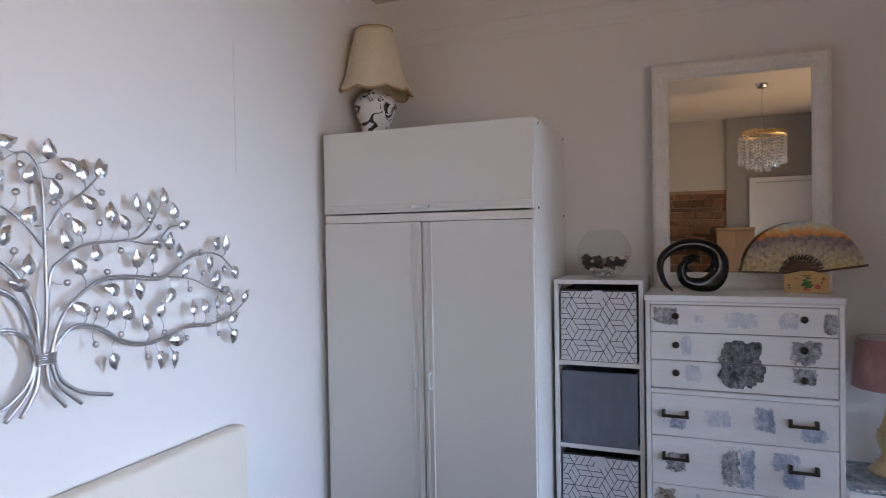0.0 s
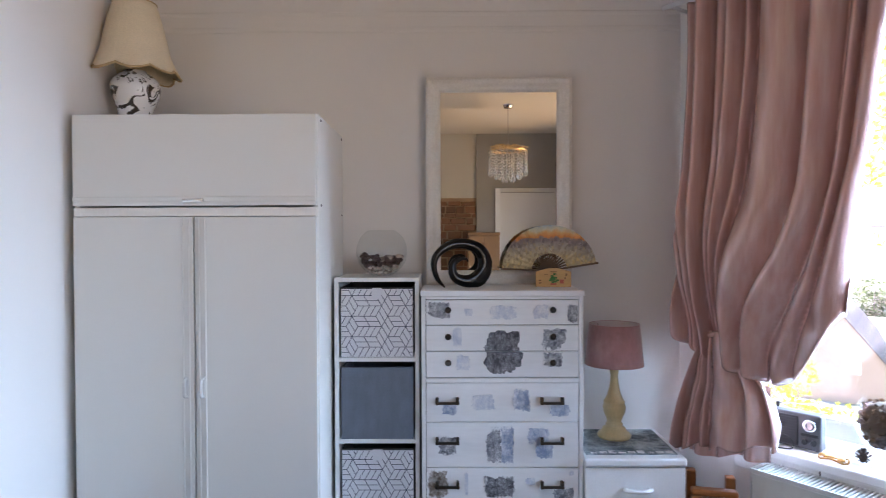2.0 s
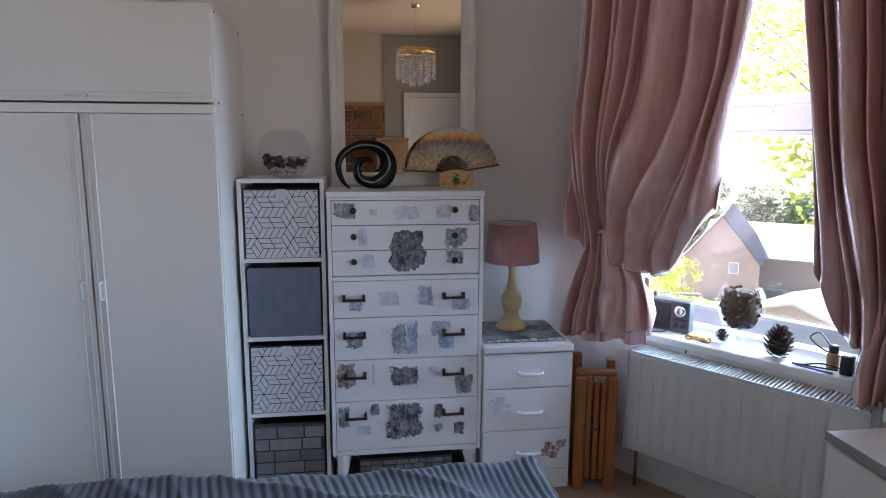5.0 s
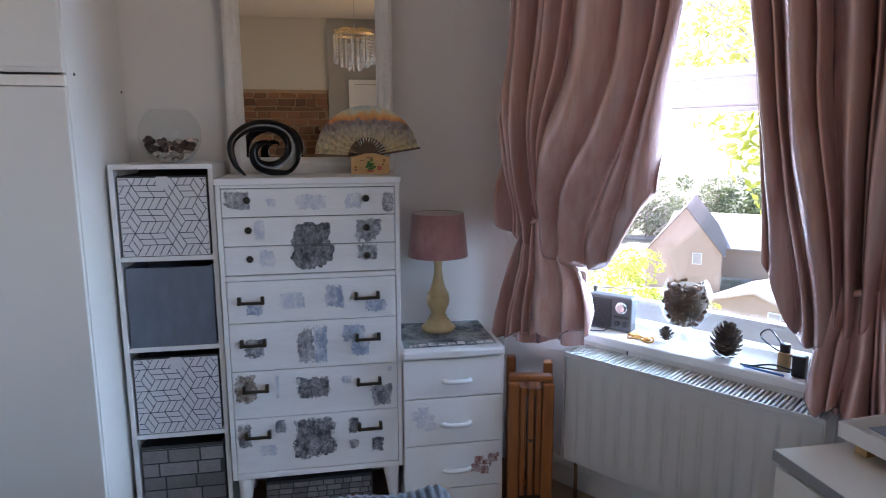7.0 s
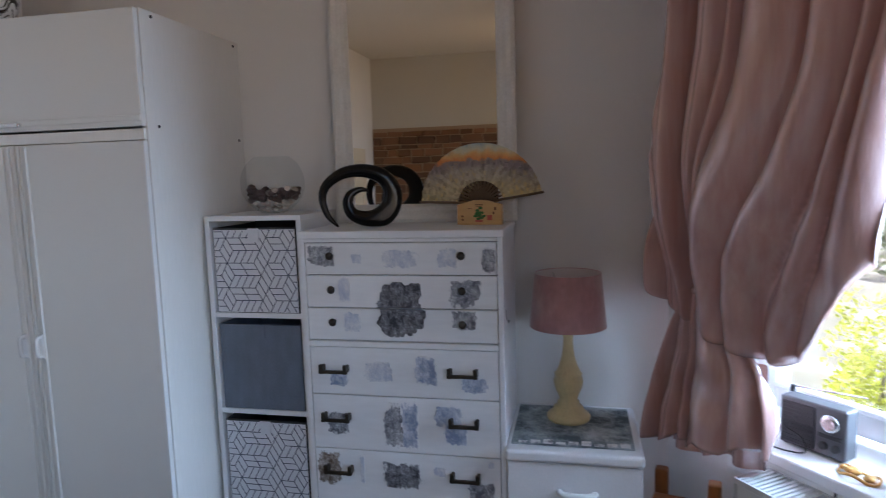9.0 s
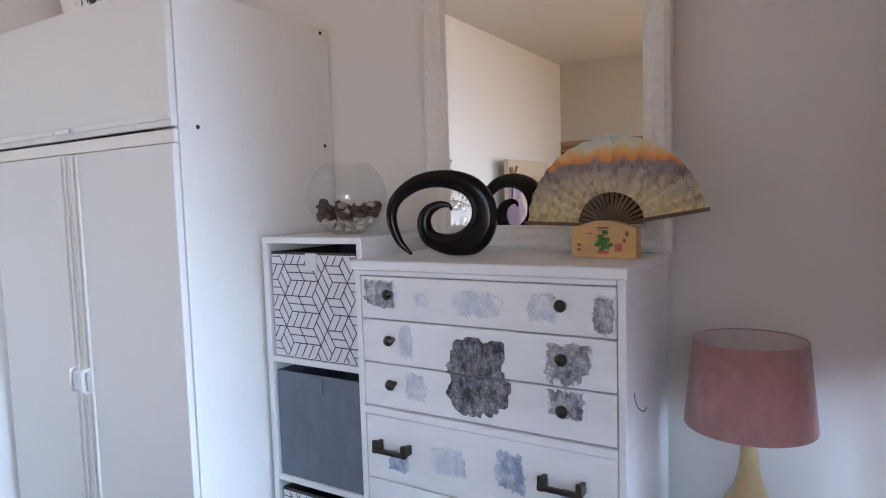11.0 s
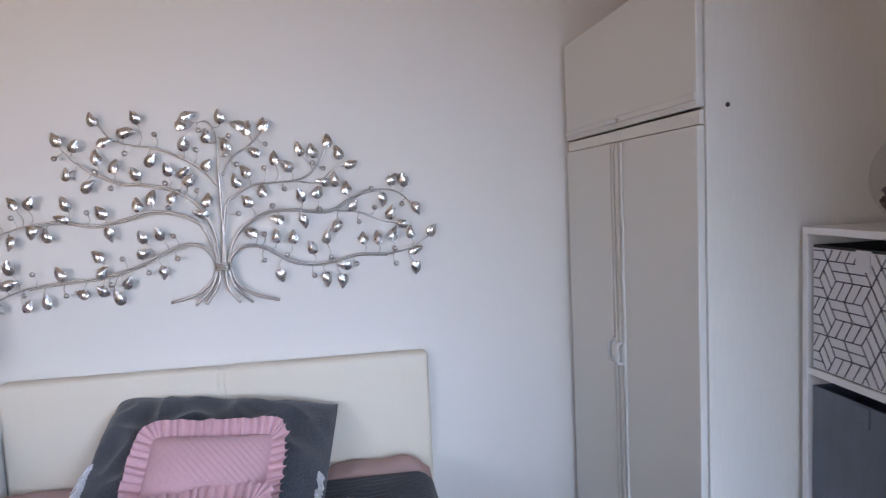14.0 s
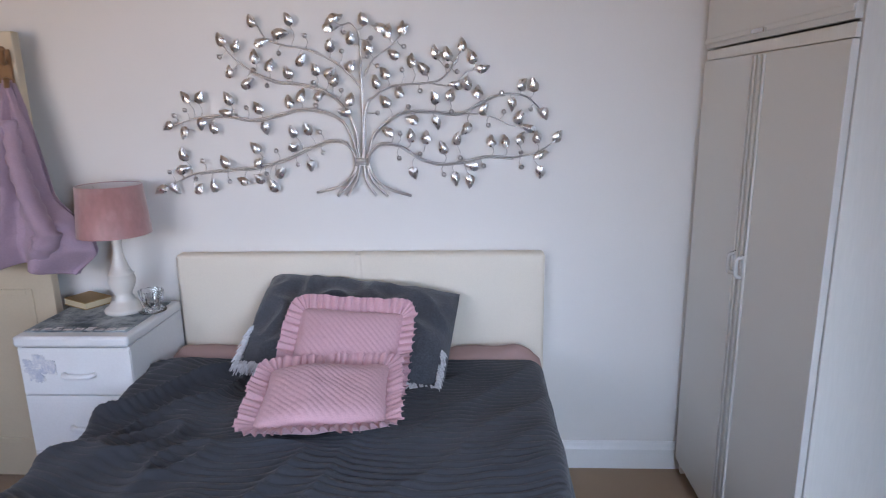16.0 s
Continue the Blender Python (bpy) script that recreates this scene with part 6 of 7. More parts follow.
# where each fold begins across the cloth, and how deep it is
FOLDS_NEAR = ((0.0, 0.5), (0.09, 0.9), (0.22, 0.45), (0.29, 0.6), (0.36, 0.5), (0.43, 0.95), (0.72, 0.75), (0.85, 0.5), (0.92, 0.55), (1.02, 0.7), (1.3, 0.6), (1.6, 0.6))
FOLDS_FAR = ((0.0, 0.55), (0.10, 0.5), (0.18, 0.8), (0.40, 0.5), (0.48, 0.9), (0.72, 0.4), (0.79, 0.8), (1.02, 0.6), (1.3, 0.6), (1.6, 0.6))
curtain("dusty pink satin curtain gathered low in a tieback, beside the chest", (-0.30, 0.475), (-0.345, 0.35), (1.11, 0.965, 1.05), (-0.13, 1.08), (-0.29, 0.13, 0.62, 0.72), FOLDS_NEAR, 1.3, 0)
curtain("dusty pink satin curtain gathered low in a tieback, above the radiator", (0.555, 1.02), (0.70, 1.05), (0.91, 0.83, 0.95), (0.95, 0.97), (0.85, 1.06, 0.66, 0.62), FOLDS_FAR, 4.1, 1)
pole = thing("curtain_pole", "slim pale curtain pole above the window", "curtain pole")
pb = bmesh.new()
tube(pb, [tuple(wpt(-0.36, -0.10, 2.475)), tuple(wpt(1.06, -0.10, 2.475))], 0.011, 12)
part("pole", pb, M_PVC, pole, smooth=True)
for s in (-0.33, 0.9):
    bk = bmesh.new()
    tube(bk, [tuple(wpt(s, -0.10, 2.475)), tuple(wpt(s, 0.028, 2.475))], 0.008, 8)
    part("bracket", bk, M_PVC, pole, smooth=True)

# ---- on the window board ----
M_RADIO = mat("silver_grey_plastic", (0.085, 0.085, 0.09), 0.4, vary=0.08, scale=40, grain=0.05)
M_BLACKPL = mat("black_plastic", (0.018, 0.018, 0.019), 0.4, vary=0.2, scale=30)
M_CONE = mat("pine_cone_scale", (0.075, 0.045, 0.028), 0.75, vary=0.35, scale=60, bump=0.4, rand=0.5)
M_POTPOURRI = mat("dried_brown_potpourri", (0.10, 0.05, 0.018), 0.85, vary=0.4, scale=50, bump=0.5, rand=0.6)
M_GOLD = mat("gold_trinket", (0.55, 0.30, 0.09), 0.3, metal=0.7, vary=0.3, scale=60)
M_CORK = mat("cork_brown_label", (0.36, 0.22, 0.09), 0.6, vary=0.2, scale=50)
M_BLUEPEN = mat("blue_pen_plastic", (0.05, 0.16, 0.42), 0.35, vary=0.05)
SILLZ = 0.681


def at_sill(ob, s, off, rz=0.0, z=SILLZ):
    ob.matrix_basis = Matrix.Translation(wpt(s, off, z)) @ Matrix.Rotation(ANG + radians(rz), 4, "Z")
    return ob


def radio():
    r = at_sill(thing("radio", "small silver and black portable radio with a folded aerial", "radio"), 0.02, 0.075, 6)
    part("case", box(0, 0.178, 0, 0.055, 0.004, 0.140, 0.006, 3), M_RADIO, r)
    part("speaker_grille", box(0.008, 0.098, -0.003, 0.001, 0.014, 0.128, 0.003), M_BLACKPL, r)
    for k in range(10):
        part("grille_bar", box(0.012, 0.094, -0.0045, -0.003, 0.02 + k * 0.0105, 0.024 + k * 0.0105), M_BLACKPL, r)
    for x, z, rr in ((0.138, 0.098, 0.024), (0.122, 0.034, 0.011), (0.154, 0.034, 0.011)):
        k = lathe([(rr, 0), (rr, 0.008), (rr * 0.85, 0.011), (rr * 0.5, 0.0095), (0.0001, 0.0095)], 20)
        turned(k, pose(x, 0.0, z, 90, 0, 0))
        part("dial", k, M_CHROME if rr > 0.02 else M_BLACKPL, r, smooth=True)
    part("tuning_window", box(0.108, 0.168, -0.002, 0.001, 0.055, 0.066, 0.001), M_BLACKPL, r)
    ae = bmesh.new()
    tube(ae, [(0.005, 0.05, 0.155), (0.20, 0.05, 0.175)], 0.0025, 6)
    part("aerial", ae, M_CHROME, r)
    part("aerial_mount", box(0.0, 0.012, 0.042, 0.054, 0.138, 0.16, 0.002), M_BLACKPL, r)
    for x in (0.015, 0.16):
        part("foot", box(x - 0.006, x + 0.006, 0.01, 0.05, 0, 0.0045), M_BLACKPL, r)
    cb = bmesh.new()
    tube(cb, spline([(0.05, -0.003, 0.09), (0.03, -0.02, 0.06), (0.075, -0.025, 0.045), (0.09, -0.03, 0.01), (0.05, -0.045, 0.003), (0.0, -0.05, 0.003), (-0.06, -0.04, 0.003)], 40), 0.0022, 6)
    part("cable", cb, M_BLACKPL, r, smooth=True)
    return r


radio()


def cone_body(parent, r, h, n, material, seed, size):
    """A pine cone's woody scales set in rising spirals."""
    rnd = random.Random(seed)
    bm = bmesh.new()
    vs = [bm.verts.new(p) for p in ((0, 0, 0.0), (0.5, -0.38, 0.10), (0.95, -0.30, 0.26), (1.15, 0, 0.38), (0.95, 0.30, 0.26), (0.5, 0.38, 0.10), (0.75, 0, 0.05), (1.0, 0, 0.22))]
    for f in ((0, 1, 6), (1, 2, 7, 6), (2, 3, 7), (3, 4, 7), (4, 5, 6, 7), (5, 0, 6), (0, 5, 4, 3, 2, 1)):
        bm.faces.new([vs[i] for i in f])
    bmesh.ops.recalc_face_normals(bm, faces=bm.faces)
    m = bpy.data.meshes.new("scale")
    bm.to_mesh(m)
    bm.free()
    m.materials.append(material)
    for k in range(n):
        t = (k + 0.5) / n
        z = h * t
        rr = r * math.sin(math.pi * (0.12 + 0.83 * t)) ** 0.7
        o = new("scale", m)
        o.parent = parent
        sz = size * (0.75 + 0.5 * math.sin(math.pi * t)) * rnd.uniform(0.9, 1.1)
        o.matrix_basis = Matrix.Translation((0, 0, z)) @ Matrix.Rotation(k * 2.39996, 4, "Z") @ Matrix.Translation((rr * 0.45, 0, 0)) @ Matrix.Rotation(radians(-10 - 55 * (t - 0.25)), 4, "Y") @ Matrix.Scale(sz, 4)
    core = bmesh.new()
    bmesh.ops.create_icosphere(core, subdivisions=2, radius=r * 0.72)
    for v in core.verts:
        v.co.z = v.co.z * h / (2 * r * 0.72) * 0.92 + h * 0.5
    part("core", core, material, parent, smooth=True)


def pine_cone(s, off, r, h, n, size, label, seed, tilt=0):
    c = at_sill(thing("pine_cone", label, "pine cone", group="pine cones on the window board"), s, off)
    c.matrix_basis = c.matrix_basis @ pose(0, 0, 0.004, tilt, 0, 0)
    cone_body(c, r, h, n, M_CONE, seed, size)
    return c


pine_cone(0.563, 0.065, 0.052, 0.102, 95, 0.028, "large open brown pine cone on the window board", 1)
pine_cone(0.335, 0.10, 0.020, 0.045, 40, 0.016, "tiny dark pine cone on the window board", 2)


def brandy_glass():
    g = at_sill(thing("brandy_glass", "oversized brandy glass filled with brown dried potpourri", "vase"), 0.395, 0.115)
    R = 0.092
    prof = [(0.0001, 0.0), (0.046, 0.0), (0.047, 0.003), (0.020, 0.008), (0.009, 0.018), (0.008, 0.045), (0.012, 0.058)]
    for k in range(20):
        a = -1.45 + (0.78 + 1.45) * k / 19
        prof.append((max(0.012, R * math.cos(a)), 0.058 + 0.11 + 0.11 * math.sin(a)))
    part("glass", lathe(prof, 44), M_THIN, g, smooth=True)
    rnd = random.Random(21)
    me = blob(2, 0.013, 0.8)
    m = bpy.data.meshes.new("dried_flower")
    me.to_mesh(m)
    me.free()
    m.materials.append(M_POTPOURRI)
    cb = bmesh.new()
    bmesh.ops.create_icosphere(cb, subdivisions=3, radius=0.072)
    for v in cb.verts:
        v.co *= 1 + 0.16 * noise.noise(v.co * 60)
        v.co.z = min(v.co.z * 1.15, 0.062 + 0.25 * max(0.0, v.co.z - 0.06)) + 0.165
    part("packed_flowers", cb, M_POTPOURRI, g, smooth=True)
    for k in range(300):
        z = rnd.uniform(0.074, 0.232)
        rr = R * math.sqrt(max(0.02, 1 - ((z - 0.168) / 0.11) ** 2)) - 0.015
        a, q = rnd.uniform(0, 6.28), rr * (rnd.random() ** 0.18)
        o = new("dried_flower", m)
        o.parent = g
        o.matrix_basis = Matrix.Translation((q * math.cos(a), q * math.sin(a), z)) @ Euler((rnd.uniform(0, 6), rnd.uniform(0, 6), 0)).to_matrix().to_4x4() @ Matrix.Diagonal((1.0, 0.35, 1.3, 1)) @ Matrix.Scale(rnd.uniform(0.4, 0.8), 4)
    return g


brandy_glass()
tk = at_sill(thing("trinket", "small gold and amber trinket on the window board", "ornament"), 0.255, 0.06)
_rnd = random.Random(6)
for k in range(9):
    o = part("bead", blob(k, _rnd.uniform(0.008, 0.014), 0.6), M_GOLD, tk, smooth=True)
    o.location = (_rnd.uniform(-0.045, 0.045), _rnd.uniform(-0.02, 0.02), 0.009)
tb = bmesh.new()
tube(tb, [(0.05 * math.cos(a), 0.028 * math.sin(a), 0.006 + 0.006 * math.sin(3 * a)) for a in [k * 6.2832 / 40 for k in range(41)]], 0.004, 6, caps=False)
part("chain", tb, M_GOLD, tk, smooth=True)
bt = at_sill(thing("small_bottle", "small brown labelled bottle with a black cap", "bottle"), 0.742, 0.085)
part("body", lathe([(0.0001, 0), (0.019, 0), (0.020, 0.004), (0.020, 0.052), (0.014, 0.06), (0.0001, 0.06)], 24), M_CORK, bt, smooth=True)
part("cap", lathe([(0.016, 0.060), (0.016, 0.084), (0.014, 0.087), (0.0001, 0.087)], 20), M_BLACKPL, bt, smooth=True)
ad = at_sill(thing("power_adapter", "black plug-in power adapter with its cable on the sill", "adapter"), 0.795, 0.045)
part("body", box(-0.018, 0.022, -0.016, 0.022, 0.0, 0.07, 0.006, 3), M_BLACKPL, ad, smooth=True)
cb = bmesh.new()
tube(cb, spline([(-0.01, 0.0, 0.06), (-0.05, 0.05, 0.055), (-0.12, 0.12, 0.10), (-0.16, 0.14, 0.07), (-0.10, 0.10, 0.045), (-0.04, 0.08, 0.04)], 40), 0.003, 6)
tube(cb, spline([(-0.015, -0.01, 0.02), (-0.07, -0.03, 0.03), (-0.13, -0.03, 0.012), (-0.17, -0.01, 0.003), (-0.10, 0.0, 0.003), (-0.02, -0.01, 0.012)], 40), 0.003, 6)
part("cable", cb, M_BLACKPL, ad, smooth=True)
pn = at_sill(thing("pen", "blue plastic pen lying on the window board", "pen"), 0.635, 0.018, -4)
pbm = bmesh.new()
tube(pbm, [(0, 0, 0.0045), (0.01, 0, 0.0045), (0.125, 0, 0.0045), (0.13, 0, 0.0045)], [0.001, 0.004, 0.004, 0.003], 8)
part("barrel", pbm, M_BLUEPEN, pn, smooth=True)

# ---- folded pine chair in the corner ----
M_PINE = mat("orange_varnished_pine", (0.32, 0.115, 0.03), 0.35, vary=0.2, scale=9, grain=0.12, grain_scale=80, bump=0.15, stretch=(1, 1, 0.08), coat=0.3)


def folded_chair():
    c = thing("folding_chair", "folded orange-varnished pine chair standing in the corner", "folding chair", (0.738, 2.955, 0), rz=-14)
    c.scale = (1.22, 1, 0.92)
    for x in (-0.055, 0.052):
        part("post", box(x - 0.018, x + 0.018, -0.02, 0.022, 0, 0.555, 0.006, 2), M_PINE, c)
    for k, x in enumerate((-0.026, 0.0, 0.024)):
        part("slat", box(x - 0.009, x + 0.009, -0.012 + 0.004 * k, 0.10, 0.05, 0.535 - 0.006 * k, 0.004), M_PINE, c)
    for z in (0.09, 0.50):
        part("rail", box(-0.038, 0.036, 0.024, 0.10, z - 0.018, z + 0.018, 0.004), M_PINE, c)
    bolt = lathe([(0.0001, 0.004), (0.006, 0.004), (0.007, 0.0)], 12)
    turned(bolt, pose(0.0, -0.0085, 0.30, 90, 0, 0))
    part("bolt", bolt, M_BRASS, c)
    part("top_rail", box(-0.07, 0.068, 0.0, 0.05, 0.5555, 0.580, 0.008, 3), M_PINE, c)
    part("back_leg", box(-0.075, -0.045, 0.11, 0.15, 0, 0.62, 0.006), M_PINE, c)
    part("back_leg", box(0.045, 0.075, 0.11, 0.15, 0, 0.60, 0.006), M_PINE, c)
    return c


folded_chair()

# ---- small drawer cabinet by the radiator ----
M_CABTOP = mat("pale_laminate_top", (0.66, 0.62, 0.55), 0.4, vary=0.04, scale=6, grain=0.03)
M_CABEDGE = mat("grey_edge_strip", (0.30, 0.30, 0.30), 0.5, vary=0.1)
cab = thing("drawer_cabinet", "low pale drawer cabinet with grey edging near the radiator", "cabinet")
cab.matrix_basis = Matrix.Translation((0.985, 1.955, 0)) @ Matrix.Rotation(radians(-90), 4, "Z")
part("body", box(0.006, 0.56, 0.018, 0.35, 0.02, 0.694, 0.002), M_WARDSIDE, cab)
part("worktop", box(0.0, 0.57, 0.0, 0.36, 0.695, 0.72, 0.003), M_CABTOP, cab)
part("edge_strip", box(0.0, 0.57, -0.003, -0.0002, 0.694, 0.721, 0.001), M_CABEDGE, cab)
for k in range(3):
    z1 = 0.685 - k * 0.22
    d = part("drawer", box(0.01, 0.556, 0.0, 0.0175, z1 - 0.212, z1, 0.003), M_WARDSIDE, cab)
    hb = bmesh.new()
    tube(hb, spline([(0.24, 0.0, z1 - 0.09), (0.25, -0.022, z1 - 0.09), (0.31, -0.026, z1 - 0.09), (0.33, 0.0, z1 - 0.09)], 14), 0.005, 8)
    part("handle", hb, M_CHROME, d, smooth=True)
part("plinth", box(0.02, 0.55, 0.03, 0.34, 0, 0.0195), M_GAP, cab)
M_BOOKBLUE = mat("blue_grey_cover", (0.22, 0.28, 0.36), 0.5, vary=0.12, scale=12)
tray = thing("letter_tray", "white shallow tray with papers on the cabinet", "tray")
tray.matrix_basis = Matrix.Translation((0.985, 1.955, 0.721)) @ Matrix.Rotation(radians(-90), 4, "Z") @ pose(0.02, 0.145, 0, 0, 0, 5)
tbm = bmesh.new()
add_box(tbm, 0, 0.30, 0, 0.20, 0.028, 0.034)
for q in ((0, 0.30, 0, 0.006), (0, 0.30, 0.194, 0.20), (0, 0.006, 0.006, 0.194), (0.294, 0.30, 0.006, 0.194)):
    add_box(tbm, *q, 0.034, 0.065)
part("tray", tbm, M_GLOSSWHITE, tray)
for x in (0.03, 0.24):
    part("foot", box(x, x + 0.03, 0.02, 0.18, 0, 0.0278), M_PLAQUE, tray, "pine support bar")
bk = thing("book", "blue-grey paperback lying in the tray", "book")
bk.matrix_basis = tray.matrix_basis @ pose(0.05, 0.03, 0.0345, 0, 0, -5)
part("pages", box(0.002, 0.198, 0.002, 0.128, 0.002, 0.03), M_SHELF, bk)
part("cover", box(0, 0.2, 0, 0.13, 0.0302, 0.033, 0.001), M_BOOKBLUE, bk)
part("cover", box(0, 0.2, 0, 0.13, 0.0, 0.0018, 0.0005), M_BOOKBLUE, bk)

# ---- by the bed: crystal bowl, book, dressing gown ----
M_CRYSTAL = glass_mat("cut_crystal", 0.03, (0.95, 0.96, 0.97), 1.5)
cr = thing("crystal_candle_holder", "small cut crystal candle holder on the bedside drawers", "candle holder", (-1.452, 0.838, 0.7355))
cbm = lathe([(0.0001, 0), (0.030, 0), (0.034, 0.008), (0.030, 0.016), (0.036, 0.04), (0.042, 0.078), (0.038, 0.078), (0.031, 0.04), (0.024, 0.022), (0.0001, 0.02)], 20,
            lambda a, r, z: (r * (1 + 0.06 * math.cos(10 * a + z * 160)), z))
part("cut_glass", cbm, M_CRYSTAL, cr)
part("saucer", lathe([(0.0001, -0.0005), (0.046, 0.0), (0.048, 0.004), (0.044, 0.003), (0.0001, 0.0022)], 28), M_CRYSTAL, cr, smooth=True)
M_OLDBOOK = mat("old_brown_cover", (0.30, 0.19, 0.07), 0.55, vary=0.15, scale=14)
M_PAGES = mat("yellowed_pages", (0.62, 0.52, 0.34), 0.85, vary=0.08, scale=20, stretch=(1, 1, 12))
ob = thing("book", "old yellowed hardback book with a worn brown cover by the lamp", "book", (-1.53, 0.55, 0.7362), rz=62)
part("pages", box(-0.066, 0.066, -0.05, 0.05, 0.003, 0.024), M_PAGES, ob)
part("cover", box(-0.07, 0.07, -0.052, 0.052, 0.0242, 0.028, 0.001), M_OLDBOOK, ob)
part("cover", box(-0.07, 0.07, -0.052, 0.052, 0.0, 0.0028, 0.001), M_OLDBOOK, ob)
M_ROBE = mat("lilac_quilted_cotton", (0.40, 0.29, 0.37), 0.85, vary=0.1, scale=10, grain=0.06, grain_scale=200, bump=0.4, sheen=0.2)
M_PEG = mat("dark_wooden_peg", (0.26, 0.14, 0.06), 0.45, vary=0.2, scale=30)
rack = thing("coat_hooks", "wooden coat pegs on the open cream door", "coat hooks", (LEFT + 0.131, 0.40, 1.50))
part("backboard", box(0, 0.012, -0.03, 0.02, 0.0, 0.16, 0.003), M_PEG, rack)
for z, dz in ((0.03, 0.02), (0.115, 0.035)):
    pb = bmesh.new()
    tube(pb, spline([(0.012, 0, z), (0.04, 0.015, z + 0.002), (0.065, 0.035, z + dz), (0.07, 0.04, z + dz + 0.012)], 14), [0.009] * 10 + [0.010, 0.011, 0.011, 0.008], 10)
    part("peg", pb, M_PEG, rack, smooth=True)
robe = thing("dressing_gown", "lilac quilted dressing gown hanging from a wooden peg", "dressing gown", (0, 0, 0))


def gown(u, v):
    z = 1.545 - 0.665 * v
    w = 0.03 + 0.30 * v ** 0.8
    c = 0.405 - 0.02 * v
    k = smooth(0.55, 0.8, v) * (1 - smooth(0.86, 1.02, v))
    y = c + w * (u - 0.52) + 0.10 * k * smooth(0.6, 1.0, u)
    z += 0.05 * (1 - u) * v - 0.02 * math.sin(u * 8) * v
    d = 0.035 + 0.075 * v * math.sin(math.pi * (0.1 + 0.85 * u)) + (0.006 + 0.030 * v) * math.sin(u * 16 + 2.2 * v) + 0.008 * math.sin(v * 26 + 5 * u) * v + 0.034 * noise.noise(Vector((u * 6, v * 5, 3))) * (0.3 + v) + 0.0035 * abs(math.sin(v * 34)) ** 0.5 + 0.0025 * abs(math.sin(u * 30)) ** 0.5
    return (LEFT + 0.13 + d, y, z)


for nm, fn in (("front", gown), ("back", lambda u, v: (max(LEFT + 0.134, gown(u, v)[0] - 0.03 - 0.03 * v), gown(u, v)[1], gown(u, v)[2]))):
    g = sheet_mesh(nm, fn, 130, 150, M_ROBE, robe)
    sm = g.modifiers.new("thick", "SOLIDIFY")
    sm.thickness = 0.004
sv = bmesh.new()
tube(sv, spline([(LEFT + 0.20, 0.425, 1.42), (LEFT + 0.235, 0.45, 1.28), (LEFT + 0.245, 0.49, 1.13), (LEFT + 0.235, 0.515, 1.02), (LEFT + 0.215, 0.47, 0.95)], 34),
     [0.022 + 0.028 * smooth(0, 26, k) + 0.004 * math.sin(k * 1.9) for k in range(34)], 16, flat=0.7)
part("sleeve", sv, M_ROBE, robe, "quilted sleeve folded over the front", True)
lp = bmesh.new()
tube(lp, spline([(LEFT + 0.17, 0.40, 1.535), (LEFT + 0.18, 0.415, 1.56), (LEFT + 0.165, 0.43, 1.55), (LEFT + 0.165, 0.41, 1.53)], 14), 0.004, 6)
part("hanging_loop", lp, M_ROBE, robe, smooth=True)

# ---- behind the camera, seen in the mirror: stone cladding, cupboard, chandelier, curtain ----
M_STONECLAD = mat("brown_stone", (0.20, 0.09, 0.038), 0.8, vary=0.4, scale=14, grain=0.1, bump=0.5, rand=0.45)
M_JOINT = mat("brown_mortar", (0.36, 0.25, 0.15), 0.9, vary=0.1)
clad = setting(new("stone_cladding"), "brown stone-faced lower part of the rear wall", "wall")
part("mortar", box(LEFT + 0.001, 0.04, REAR, REAR + 0.012, 0.12, 1.945), M_JOINT, clad)
_rnd = random.Random(12)
_stone = []
for k in range(8):
    bm = box(-0.5, 0.5, 0, 1, -0.5, 0.5)
    for v in bm.verts:
        v.co.x += _rnd.uniform(-0.06, 0.06)
        v.co.z += _rnd.uniform(-0.09, 0.09)
        if v.co.y > 0.5:
            v.co.x *= 0.94
            v.co.z *= 0.9
    bmesh.ops.recalc_face_normals(bm, faces=bm.faces)
    me = bpy.data.meshes.new("stone")
    bm.to_mesh(me)
    bm.free()
    me.materials.append(M_STONECLAD)
    _stone.append(me)
z = 0.125
while z < 1.91:
    h = min(_rnd.uniform(0.045, 0.095), 1.94 - z)
    x = LEFT + 0.006
    while x < 0.03:
        w = _rnd.uniform(0.08, 0.22)
        w = min(w, 0.036 - x)
        if w > 0.03 and h > 0.02:
            o = new("stone", _rnd.choice(_stone))
            o.parent = clad
            o.matrix_basis = Matrix.Translation((x + w / 2, REAR + 0.010, z + h / 2)) @ Matrix.Diagonal((w - 0.012, _rnd.uniform(0.012, 0.022), h - 0.010, 1))
        x += w
    z += h
gw = setting(mesh_ob("wall_grey", box(0.042, 0.93, REAR, REAR + 0.03, 0.0, CEIL - 0.002), M_GREYWALL), "grey painted part of the rear wall", "wall")
M_BROWNBOARD = mat("brown_board", (0.30, 0.17, 0.08), 0.5, vary=0.15, scale=6, grain=0.08, bump=0.1, stretch=(1, 1, 0.1))
dr = setting(new("door_1"), "plain white closed door in the grey rear wall", "door")
dr.matrix_basis = pose(0.93, REAR + 0.03, 0, 0, 0, 180)
part("door_leaf", box(0.03, 0.62, -0.02, -0.002, 0.005, 2.0, 0.003), M_GLOSSWHITE, dr)
for q in ((0, 0.03, 0, 2.05), (0.62, 0.68, 0, 2.05), (0.03, 0.62, 2.005, 2.05)):
    part("architrave", box(q[0], q[1], -0.03, -0.001, q[2], q[3], 0.004), M_GLOSSWHITE, dr)
